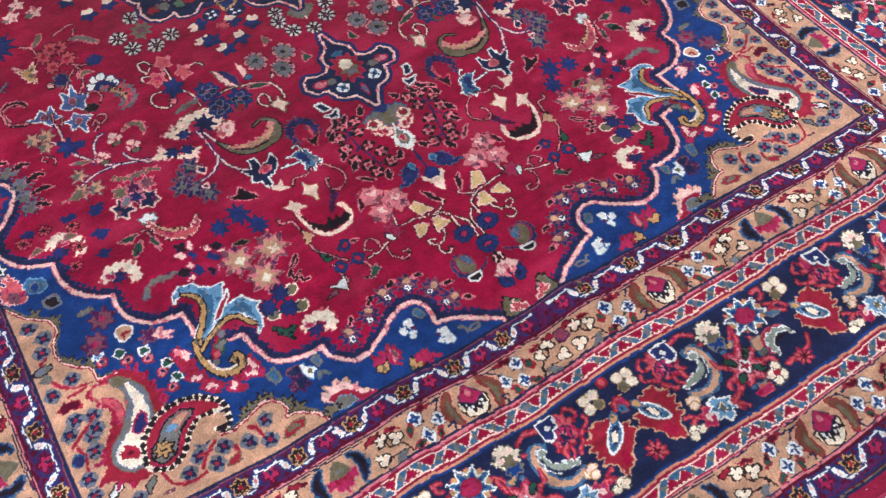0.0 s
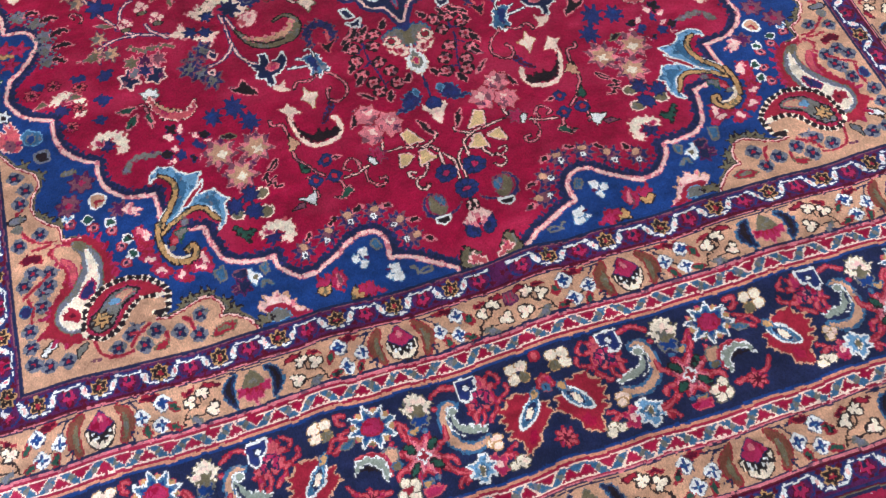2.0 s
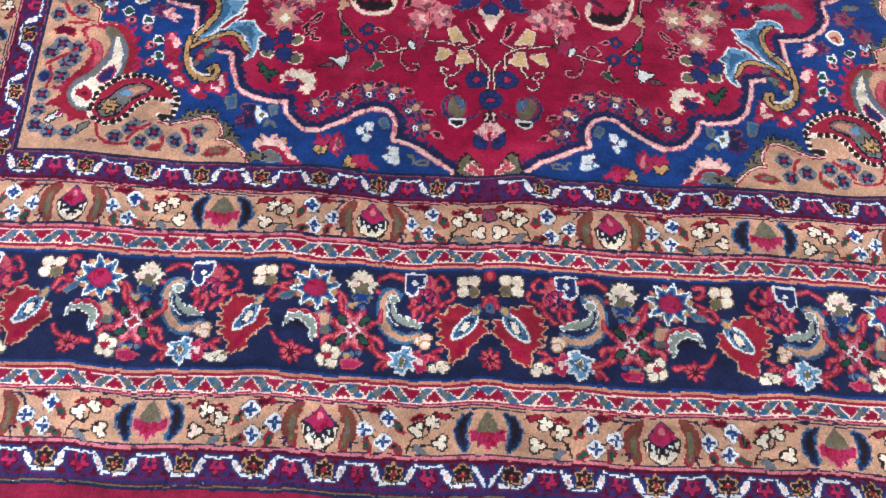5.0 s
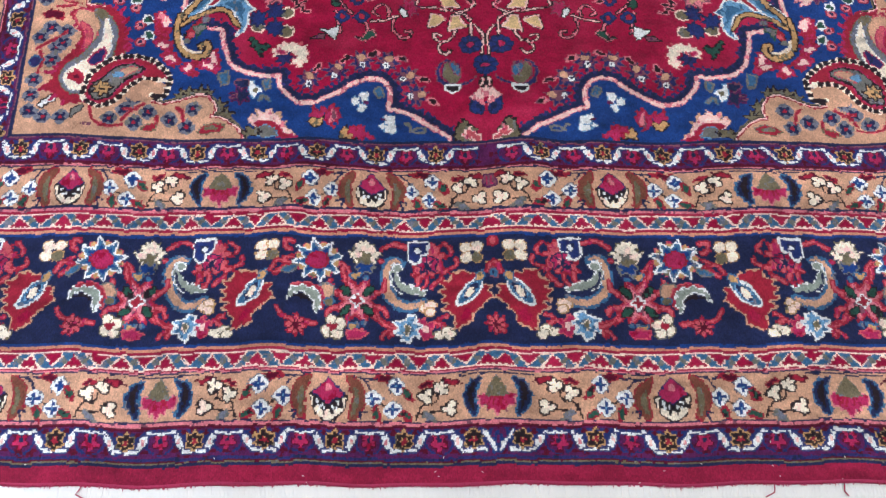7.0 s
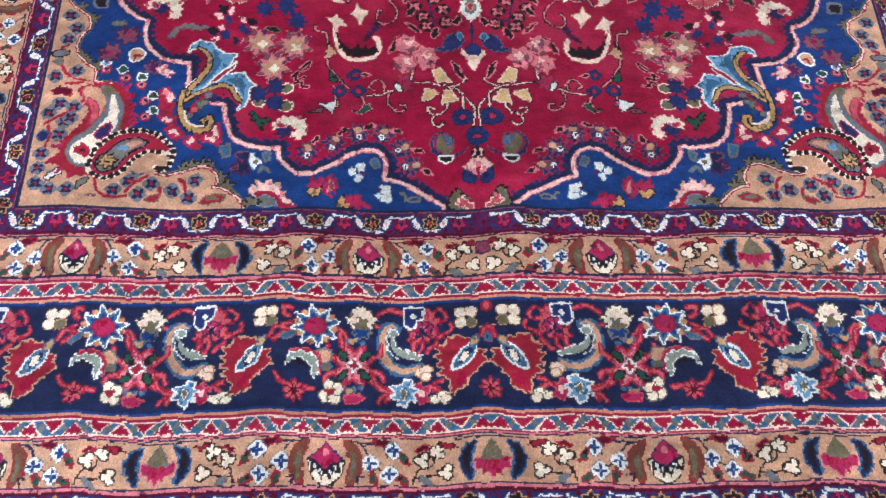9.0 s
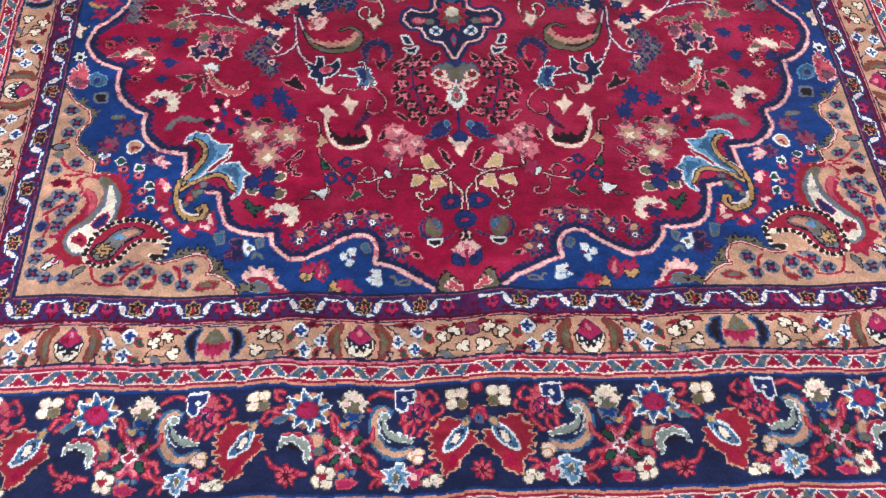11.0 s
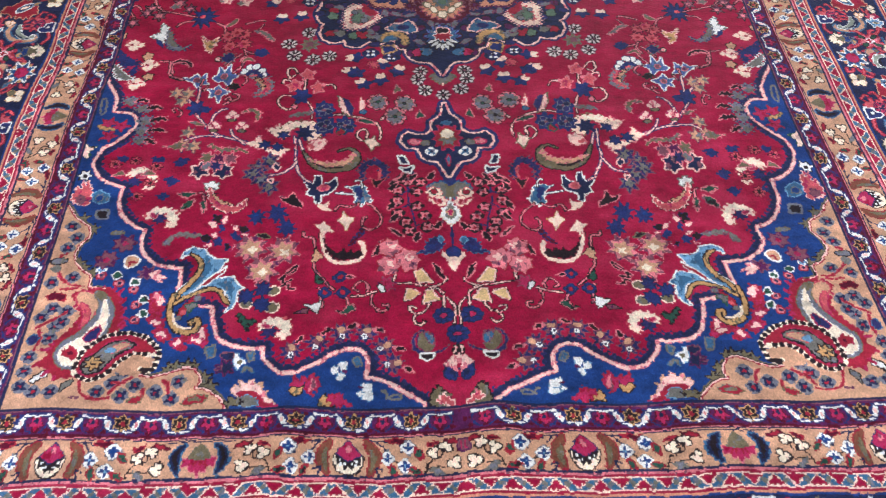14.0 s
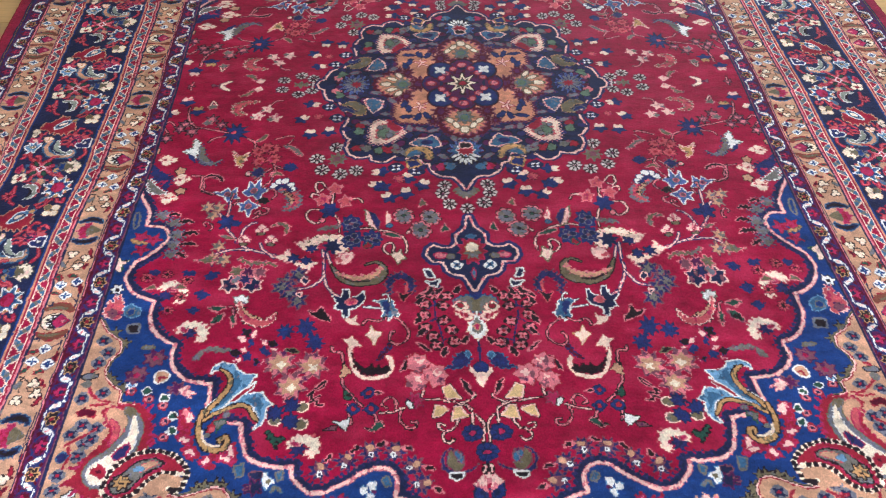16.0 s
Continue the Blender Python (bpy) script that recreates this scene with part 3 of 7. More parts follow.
def corner_spandrel(f):
    # scalloped blue quarter
    low = [(0.063, -0.084), (0.077, -0.073), (0.092, -0.062), (0.112, -0.049), (0.132, -0.037), (0.147, -0.03), (0.167, -0.024), (0.164, -0.011), (0.164, 0.007), (0.171, 0.022), (0.181, 0.031), (0.194, 0.034), (0.208, 0.033), (0.222, 0.026), (0.235, 0.016), (0.254, 0.002), (0.273, -0.009), (0.293, -0.018), (0.313, -0.018), (0.328, -0.011), (0.342, 0.002), (0.351, 0.014), (0.355, 0.028), (0.356, 0.038)]
    mid = [(0.356, 0.038), (0.379, 0.037), (0.405, 0.04), (0.424, 0.046), (0.441, 0.062), (0.45, 0.085), (0.457, 0.105), (0.461, 0.132)]
    inner = [(0.461, 0.132), (0.484, 0.136), (0.506, 0.137)]
    arm = [(0.535, 0.165), (0.534, 0.194), (0.533, 0.232)]
    high = [(0.533, 0.232), (0.557, 0.234), (0.583, 0.24), (0.601, 0.252), (0.616, 0.27), (0.624, 0.293), (0.625, 0.312), (0.623, 0.331)]
    side = [(0.623, 0.331), (0.64, 0.339), (0.659, 0.352), (0.677, 0.374), (0.689, 0.404), (0.691, 0.434), (0.689, 0.457)]
    upper = [(0.689, 0.457), (0.706, 0.463), (0.731, 0.479), (0.751, 0.5), (0.762, 0.525), (0.765, 0.547), (0.756, 0.578), (0.734, 0.6), (0.711, 0.628), (0.699, 0.655), (0.699, 0.675), (0.706, 0.691), (0.721, 0.704), (0.755, 0.707)]
    tip = [(0.755, 0.707), (0.755, 0.733), (0.758, 0.756), (0.773, 0.788), (0.789, 0.819), (0.8, 0.846)]
    runs = (low, mid, inner, arm, high, side, upper, tip)
    for run in runs:
        f.line(run, .036, "N", (.004, "U"), smooth=3, jag=.005)
    f.begin("blue_spandrel")
    edge = low + mid[1:] + inner[1:] + arm + high[1:] + side[1:] + upper[1:] + tip[1:]
    f.poly(edge + [(A + .02, edge[-1][1]), (A + .02, VB - .02), (edge[0][0], VB - .02)], "B")
    f.begin("scalloped_outline")
    for run in runs:
        f.line(run, .0062, "A", (.0014, "P"), smooth=3)
    f.begin()
    # tan corner
    f.begin("tan_corner")
    tan = [(0.409, -0.084), (0.419, -0.074), (0.435, -0.056), (0.451, -0.048), (0.467, -0.046), (0.462, -0.031), (0.464, -0.017), (0.474, -0.005), (0.49, -0.002), (0.509, -0.009), (0.527, -0.018), (0.546, -0.024), (0.57, -0.02), (0.58, -0.003), (0.62, 0.052), (0.639, 0.109), (0.658, 0.162), (0.669, 0.176), (0.707, 0.185), (0.707, 0.216), (0.726, 0.226), (0.744, 0.245), (0.753, 0.268), (0.748, 0.295), (0.733, 0.317), (0.738, 0.341), (0.762, 0.36), (0.779, 0.378), (0.794, 0.402)]
    whole = tan + [(A + .02, tan[-1][1]), (A + .02, VB - .02), (tan[0][0], VB - .02)]
    for a in [(0.506, 0.003), (0.487, 0.007), (0.476, 0.004), (0.453, -0.034), (0.439, -0.043), (0.486, 0.005), (0.52, -0.004), (0.453, -0.022), (0.725, 0.236), (0.737, 0.248), (0.703, 0.224), (0.727, 0.337), (0.754, 0.369)]:
        f.spike(a[0], a[1], .020, .35, 5, "O", (.0015, "K"), rot=20)
    f.poly(whole, "T", (0.0095, "O"), (0.0068, "K"), (0.0050, "A"), (0.0024, "Z"))
    f.begin()
    for x, y in [(0.739, 0.211), (0.776, 0.196), (0.759, 0.136), (0.775, 0.116), (0.732, 0.128), (0.744, 0.094), (0.735, 0.103), (0.751, 0.066), (0.775, 0.026), (0.775, -0.006), (0.775, -0.041), (0.751, -0.055), (0.719, -0.056), (0.636, -0.053), (0.612, -0.033), (0.597, -0.011), (0.571, -0.04), (0.592, -0.061), (0.534, -0.052), (0.503, -0.064), (0.496, -0.029), (0.755, 0.313), (0.767, 0.286), (0.772, 0.344)]:
        quad_floret(f, x, y, .0150, "N", "Z", "I")
    for pts in ([(0.779, 0.237), (0.759, 0.208), (0.738, 0.191), (0.713, 0.189)], [(0.723, 0.184), (0.738, 0.18), (0.755, 0.182)], [(0.776, 0.091), (0.762, 0.102), (0.732, 0.124)], [(0.771, 0.086), (0.766, 0.061), (0.77, 0.041)], [(0.676, -0.018), (0.665, -0.056), (0.648, -0.067), (0.629, -0.068), (0.612, -0.064)], [(0.614, -0.056), (0.602, -0.039), (0.58, -0.024)], [(0.608, -0.032), (0.591, -0.035)], [(0.555, -0.047), (0.555, -0.063), (0.568, -0.069)], [(0.526, -0.027), (0.515, -0.034), (0.51, -0.053)], [(0.771, 0.248), (0.776, 0.263), (0.765, 0.27)], [(0.701, 0.183), (0.668, 0.177)]):
        f.line(pts, .0046, "Z", (.001, "S"))
    f.poly([(0.777, 0.163), (0.763, 0.174), (0.743, 0.165), (0.742, 0.153), (0.759, 0.16), (0.771, 0.154)], "D", (.002, "Z"), jag=.002)
    f.poly([(0.759, -0.03), (0.755, -0.019), (0.736, -0.009), (0.734, -0.019), (0.746, -0.025), (0.754, -0.033)], "W", (.0036, "K"), jag=.0015)
    f.poly([(0.701, -0.058), (0.703, -0.042), (0.687, -0.03), (0.686, -0.041), (0.696, -0.05)], "Q", (.0022, "K"))
    f.poly([(0.483, -0.074), (0.474, -0.064), (0.458, -0.057), (0.44, -0.064), (0.446, -0.073), (0.468, -0.079)], "Z", (.0022, "O"))
    f.ell(0.461, -0.068, .014, .006, "O")
    f.poly([(0.578, -0.072), (0.569, -0.065), (0.554, -0.061), (0.557, -0.072), (0.57, -0.077)], "Z", (.0018, "O"))
    f.ell(0.778, 0.065, .010, .014, "U", (.002, "E"))
    f.ell(0.776, 0.251, .018, .010, "I", (.002, "K"))
    f.ell(0.777, 0.231, .012, .012, "Q")
    f.line([(0.682, -0.067), (0.676, -0.067)], .004, "X")
    f.line([(0.672, -0.067), (0.665, -0.067)], .004, "X")
    # serpent-necked leaf
    f.begin("paisley_motif")
    f.poly([(0.664, 0.183), (0.646, 0.173), (0.636, 0.155), (0.628, 0.128), (0.62, 0.098), (0.625, 0.071), (0.647, 0.032), (0.675, -0.019), (0.71, -0.03), (0.726, -0.017), (0.744, -0.001), (0.761, 0.008), (0.743, 0.026), (0.743, 0.048), (0.734, 0.062), (0.72, 0.079), (0.707, 0.103), (0.705, 0.123), (0.717, 0.143), (0.73, 0.162), (0.722, 0.176), (0.696, 0.181)], "Z", (.0018, "M"), jag=.004)
    for a, b in (([(0.643, 0.167)], [(0.637, 0.177)]), ([(0.637, 0.148)], [(0.628, 0.154)]), ([(0.63, 0.128)], [(0.623, 0.131)]), ([(0.625, 0.111)], [(0.616, 0.109)]), ([(0.625, 0.096)], [(0.616, 0.093)]), ([(0.652, 0.178)], [(0.65, 0.188)]), ([(0.733, -0.011)], [(0.741, -0.017)]), ([(0.72, -0.023)], [(0.717, -0.032)]), ([(0.744, 0.042)], [(0.756, 0.042)])):
        f.taper(a + b, [.014, .003], "M")
    f.poly([(0.719, 0.169), (0.706, 0.175), (0.689, 0.168), (0.678, 0.149), (0.679, 0.125), (0.684, 0.109), (0.694, 0.113), (0.699, 0.128), (0.71, 0.144), (0.72, 0.159)], "T", (.003, "S"), smooth=2)
    f.taper([(0.707, 0.147), (0.695, 0.13), (0.692, 0.11), (0.699, 0.091)], [.006, .018, .014, .004], "S", (.002, "M"))
    f.poly([(0.689, 0.174), (0.672, 0.172), (0.655, 0.154), (0.642, 0.125), (0.641, 0.094), (0.649, 0.071), (0.654, 0.056), (0.68, -0.001), (0.699, -0.005), (0.716, -0), (0.729, 0.018), (0.731, 0.042), (0.719, 0.06), (0.699, 0.078), (0.685, 0.102), (0.675, 0.123), (0.677, 0.149)], "I", (.0022, "O"), smooth=2)
    f.poly([(0.688, 0.174), (0.673, 0.172), (0.661, 0.16), (0.672, 0.152), (0.681, 0.16)], "O", smooth=2)
    f.poly([(0.668, 0.16), (0.658, 0.143), (0.651, 0.117), (0.65, 0.091), (0.656, 0.071), (0.674, 0.052), (0.686, 0.033), (0.683, 0.009), (0.705, 0.002), (0.721, 0.017), (0.724, 0.037), (0.712, 0.054), (0.691, 0.069), (0.675, 0.094), (0.666, 0.115), (0.667, 0.136)], "C", (.0012, "W"), smooth=2)
    f.poly([(0.718, 0.037), (0.714, 0.043), (0.708, 0.041), (0.705, 0.05), (0.697, 0.044), (0.691, 0.039), (0.689, 0.025), (0.696, 0.018), (0.706, 0.025), (0.716, 0.026)], "Z", (.0012, "M"))
    f.ell(0.702, 0.033, .006, .006, "D")
    f.poly([(0.686, 0.067), (0.677, 0.082), (0.662, 0.094), (0.658, 0.084), (0.662, 0.069), (0.678, 0.059)], "U", (.0030, "M"))
    # beaded drop
    f.begin("paisley_motif")
    f.poly([(0.683, -0.005), (0.682, 0.017), (0.672, 0.041), (0.655, 0.059), (0.635, 0.068), (0.604, 0.069), (0.576, 0.061), (0.554, 0.043), (0.55, 0.03), (0.575, 0.034), (0.594, 0.031), (0.61, 0.019), (0.625, -0.002), (0.642, -0.018), (0.665, -0.021)], "Z", (.004, "M"), smooth=2)
    f.poly([(0.667, -0.013), (0.673, 0.001), (0.669, 0.02), (0.652, 0.034), (0.638, 0.052), (0.61, 0.058), (0.589, 0.05), (0.598, 0.038), (0.617, 0.03), (0.632, 0.008), (0.646, -0.01)], "Q", (.0055, "M"), (.0035, "K"), smooth=2)
    f.poly([(0.636, 0.038), (0.626, 0.048), (0.606, 0.052), (0.596, 0.047), (0.612, 0.038), (0.625, 0.031)], "T", (.0015, "S"), smooth=2)
    f.poly([(0.639, 0.034), (0.637, 0.046), (0.626, 0.046), (0.619, 0.038), (0.629, 0.031)], "L", (.0012, "I"))
    f.spike(0.655, 0.009, .022, .5, 7, "Y", (.003, "K"), rot=20)
    f.ell(0.655, 0.007, .005, .004, "K")
    f.poly([(0.552, 0.022), (0.568, 0.026), (0.589, 0.024), (0.606, 0.012), (0.618, -0.005), (0.603, -0.017), (0.571, -0.021), (0.565, -0.01), (0.546, -0.004), (0.542, 0.012)], "T")
    bead = [(0.686, -0.015), (0.688, -0.001), (0.685, 0.017), (0.681, 0.035), (0.67, 0.05), (0.656, 0.064), (0.641, 0.072), (0.621, 0.076), (0.6, 0.075), (0.581, 0.07), (0.564, 0.059), (0.548, 0.044), (0.541, 0.03), (0.543, 0.011), (0.547, -0.005), (0.558, -0.01), (0.569, -0.005)]
    under = [(0.552, 0.026), (0.568, 0.029), (0.589, 0.028), (0.606, 0.017), (0.62, -0.002), (0.632, -0.016), (0.645, -0.024), (0.66, -0.028), (0.675, -0.023), (0.686, -0.015)]
    for run in (bead, under):
        f.line(run, .0120, "C", smooth=3)
        f.beads(run, .0066, "K", "K", .0125)
    f.ell(0.561, -0.007, .012, .007, "K")
    # fillings of the blue
    f.begin()
    for a, b, k in (([(0.684, 0.214)], [(0.687, 0.231)], "L"), ([(0.647, 0.192)], [(0.655, 0.212)], "G"), ([(0.617, 0.176)], [(0.618, 0.194)], "G"), ([(0.605, 0.14)], [(0.593, 0.152)], "G"), ([(0.601, 0.106)], [(0.587, 0.118)], "G")):
        (x, y), (p, q) = a[0], b[0]
        f.ell(x, y, .0095, .0095, "P", (.0026, "Z"))
        f.ell(x, y, .0045, .0045, "N")
        f.ell(p, q, .0095, .0085, k, (.0030, "W"), rot=40, jag=.002)
    for x, y in [(0.657, 0.295), (0.684, 0.254)]:
        f.spike(x, y, .030, .62, 7, "X", (.002, "V"), rot=20)
        f.ell(x, y, .008, .008, "M")
    f.poly([(0.644, 0.237), (0.646, 0.255), (0.634, 0.262), (0.621, 0.253), (0.624, 0.24), (0.636, 0.234)], "T", (.0035, "W"), smooth=2)
    f.taper([(0.638, 0.234), (0.635, 0.246), (0.625, 0.245)], [.003, .006, .004], "Z")
    f.spike(0.598, 0.218, .026, .45, 7, "V", (.003, "X"), rot=10, tall=.8)
    f.poly([(0.595, 0.213), (0.582, 0.227), (0.572, 0.226), (0.576, 0.217), (0.559, 0.207), (0.575, 0.207), (0.565, 0.196), (0.578, 0.199), (0.588, 0.206)], "A", (.0015, "P"))
    f.ell(0.674, 0.324, .014, .006, "Q", (.002, "O"))
    for pts in ([(0.578, 0.161), (0.567, 0.166), (0.559, 0.154), (0.562, 0.144), (0.555, 0.133), (0.561, 0.126), (0.57, 0.136), (0.574, 0.13)], [(0.573, 0.105), (0.563, 0.113), (0.549, 0.102), (0.549, 0.089), (0.56, 0.095)], [(0.558, 0.079), (0.547, 0.085), (0.539, 0.076), (0.53, 0.069), (0.538, 0.061), (0.552, 0.069)], [(0.521, 0.05), (0.516, 0.061), (0.502, 0.066), (0.505, 0.055), (0.497, 0.043), (0.509, 0.044)], [(0.495, 0.068), (0.486, 0.055), (0.474, 0.055), (0.463, 0.049), (0.462, 0.057), (0.474, 0.065)], [(0.477, 0.084), (0.47, 0.086), (0.464, 0.065), (0.471, 0.063)], [(0.574, 0.127), (0.561, 0.118), (0.566, 0.108)]):
        f.poly(pts, "Z", (.0060, "Z"), (.0030, "M"), jag=.003)
    for pts in ([(0.571, 0.163), (0.561, 0.152), (0.562, 0.14)], [(0.565, 0.101), (0.555, 0.097)], [(0.55, 0.074), (0.538, 0.07)], [(0.514, 0.05), (0.508, 0.058)], [(0.475, 0.08), (0.467, 0.065)], [(0.486, 0.06), (0.473, 0.058)]):
        f.taper(pts, [.015, .018, .006], "A", (.0022, "M"), jag=.002)
    f.poly([(0.458, 0.041), (0.444, 0.044), (0.442, 0.02), (0.452, 0.019)], "E", (.0034, "Q"))
    f.poly([(0.381, 0.024), (0.371, 0.029), (0.371, 0.012), (0.376, 0.011)], "E", (.0034, "Q"))
    f.taper([(0.384, -0.014), (0.379, -0.005), (0.368, -0.015)], [.005, .008, .004], "Q", (.0015, "E"))
    f.poly([(0.428, 0.025), (0.408, 0.027), (0.405, 0.014), (0.417, 0.012), (0.428, 0.018)], "N", (.0030, "X"))
    f.spike(0.417, -0.003, .024, .45, 7, "N", (.0026, "V"), rot=15, tall=.9)
    f.poly([(0.436, -0.006), (0.425, -0), (0.426, -0.008)], "V", (.002, "X"))
    f.poly([(0.404, 0.025), (0.398, 0.026), (0.397, 0.017), (0.385, 0.012), (0.381, 0.003), (0.39, 0.002), (0.392, -0.011), (0.401, -0.003), (0.405, 0.009)], "W", (.0015, "L"))
    f.poly([(0.399, 0.011), (0.388, 0.01), (0.392, 0), (0.399, 0.004)], "O")
    f.poly([(0.399, -0.058), (0.397, -0.043), (0.387, -0.047), (0.386, -0.033), (0.375, -0.042), (0.368, -0.028), (0.361, -0.042), (0.35, -0.04), (0.347, -0.053), (0.338, -0.057), (0.34, -0.068), (0.33, -0.076), (0.322, -0.084), (0.37, -0.083), (0.391, -0.064)], "A", (.002, "T"), jag=.003)
    f.poly([(0.39, -0.061), (0.383, -0.055), (0.363, -0.055), (0.349, -0.065), (0.339, -0.081), (0.317, -0.086), (0.351, -0.085), (0.381, -0.069)], "Z", (.002, "M"))
    f.poly([(0.385, -0.069), (0.372, -0.062), (0.359, -0.067), (0.349, -0.083), (0.38, -0.085)], "Q", (.0015, "L"))
    f.poly([(0.407, -0.082), (0.402, -0.07), (0.391, -0.068), (0.38, -0.073), (0.384, -0.083)], "O", (.002, "K"), jag=.003)
    f.poly([(0.297, -0.045), (0.291, -0.027), (0.283, -0.037), (0.274, -0.028), (0.274, -0.046), (0.261, -0.024), (0.249, -0.035), (0.25, -0.051), (0.258, -0.064), (0.27, -0.055), (0.285, -0.052)], "M", (.0022, "Z"), jag=.003)
    f.taper([(0.26, -0.035), (0.257, -0.05), (0.262, -0.058)], [.006, .012, .005], "P")
    f.poly([(0.299, -0.057), (0.294, -0.049), (0.284, -0.054), (0.274, -0.048), (0.279, -0.064), (0.289, -0.068)], "Y", (.0026, "K"))
    f.poly([(0.247, -0.085), (0.244, -0.071), (0.237, -0.063), (0.229, -0.073), (0.219, -0.086)], "Y", (.0022, "K"))
    f.poly([(0.234, -0.069), (0.225, -0.061), (0.217, -0.066), (0.209, -0.058), (0.2, -0.073), (0.186, -0.083), (0.215, -0.086), (0.225, -0.078)], "M", (.0022, "Z"), jag=.003)
    for blob in ([(0.229, -0.008), (0.225, -0.002), (0.221, -0.008), (0.216, -0.003), (0.217, -0.015), (0.223, -0.02), (0.229, -0.015)], [(0.216, -0.003), (0.212, 0.006), (0.207, 0.004), (0.201, 0.006), (0.202, -0.01), (0.209, -0.015)], [(0.218, -0.016), (0.207, -0.017), (0.203, -0.022), (0.212, -0.033), (0.22, -0.027), (0.215, -0.023)], [(0.174, -0.043), (0.171, -0.039), (0.155, -0.041), (0.154, -0.055), (0.17, -0.056)], [(0.173, -0.059), (0.154, -0.057), (0.152, -0.069), (0.161, -0.073), (0.171, -0.069)], [(0.182, -0.06), (0.173, -0.054), (0.174, -0.066)]):
        f.poly(blob, "W", (.0014, "L"))
    f.ell(0.204, -0.013, .006, .005, "V")
    f.line([(0.171, -0.048), (0.178, -0.046)], .004, "V")
    f.poly([(0.191, 0.011), (0.182, 0.016), (0.176, 0.001), (0.184, -0.001)], "E", (.0032, "Q"))
    for pts in ([(0.138, -0.055), (0.129, -0.059), (0.13, -0.07)], [(0.126, -0.067), (0.115, -0.063), (0.103, -0.066), (0.107, -0.073), (0.122, -0.071), (0.126, -0.067)]):
        f.line(pts, .0042, "Q", smooth=2)
    # blue of the side
    f.poly([(0.792, 0.422), (0.788, 0.444), (0.786, 0.459), (0.776, 0.452), (0.776, 0.478), (0.766, 0.465), (0.767, 0.483), (0.755, 0.458), (0.751, 0.428), (0.755, 0.405), (0.774, 0.41)], "S", (.0026, "A"), jag=.003)
    f.ell(0.771, 0.423, .014, .016, "X", jag=.003)
    f.poly([(0.749, 0.44), (0.737, 0.451), (0.716, 0.437), (0.713, 0.416), (0.726, 0.411), (0.744, 0.421)], "E", (.003, "L"))
    f.ell(0.732, 0.429, .010, .010, "B", (.002, "Q"))
    f.poly([(0.73, 0.387), (0.708, 0.388), (0.706, 0.369), (0.724, 0.369)], "K", (.0055, "I"))
    f.star(0.777, 0.497, .018, 6, .4, "W", (.003, "K"))
    f.ell(0.776, 0.495, .006, .007, "K")
    f.poly([(0.799, 0.577), (0.794, 0.595), (0.772, 0.588), (0.783, 0.575), (0.781, 0.554), (0.792, 0.558)], "H", (.003, "G"), jag=.003)
    for x, y in [(0.759, 0.666), (0.731, 0.658), (0.751, 0.623)]:
        f.spike(x, y, .026, .4, 5, "M", (.002, "Z"), rot=-30)
    f.taper([(0.776, 0.657), (0.763, 0.649), (0.743, 0.644)], [.006, .012, .005], "Y", (.002, "O"), jag=.003)
    f.line([(0.785, 0.703), (0.79, 0.751), (0.78, 0.752), (0.774, 0.713), (0.782, 0.697)], .005, "Q", smooth=2)


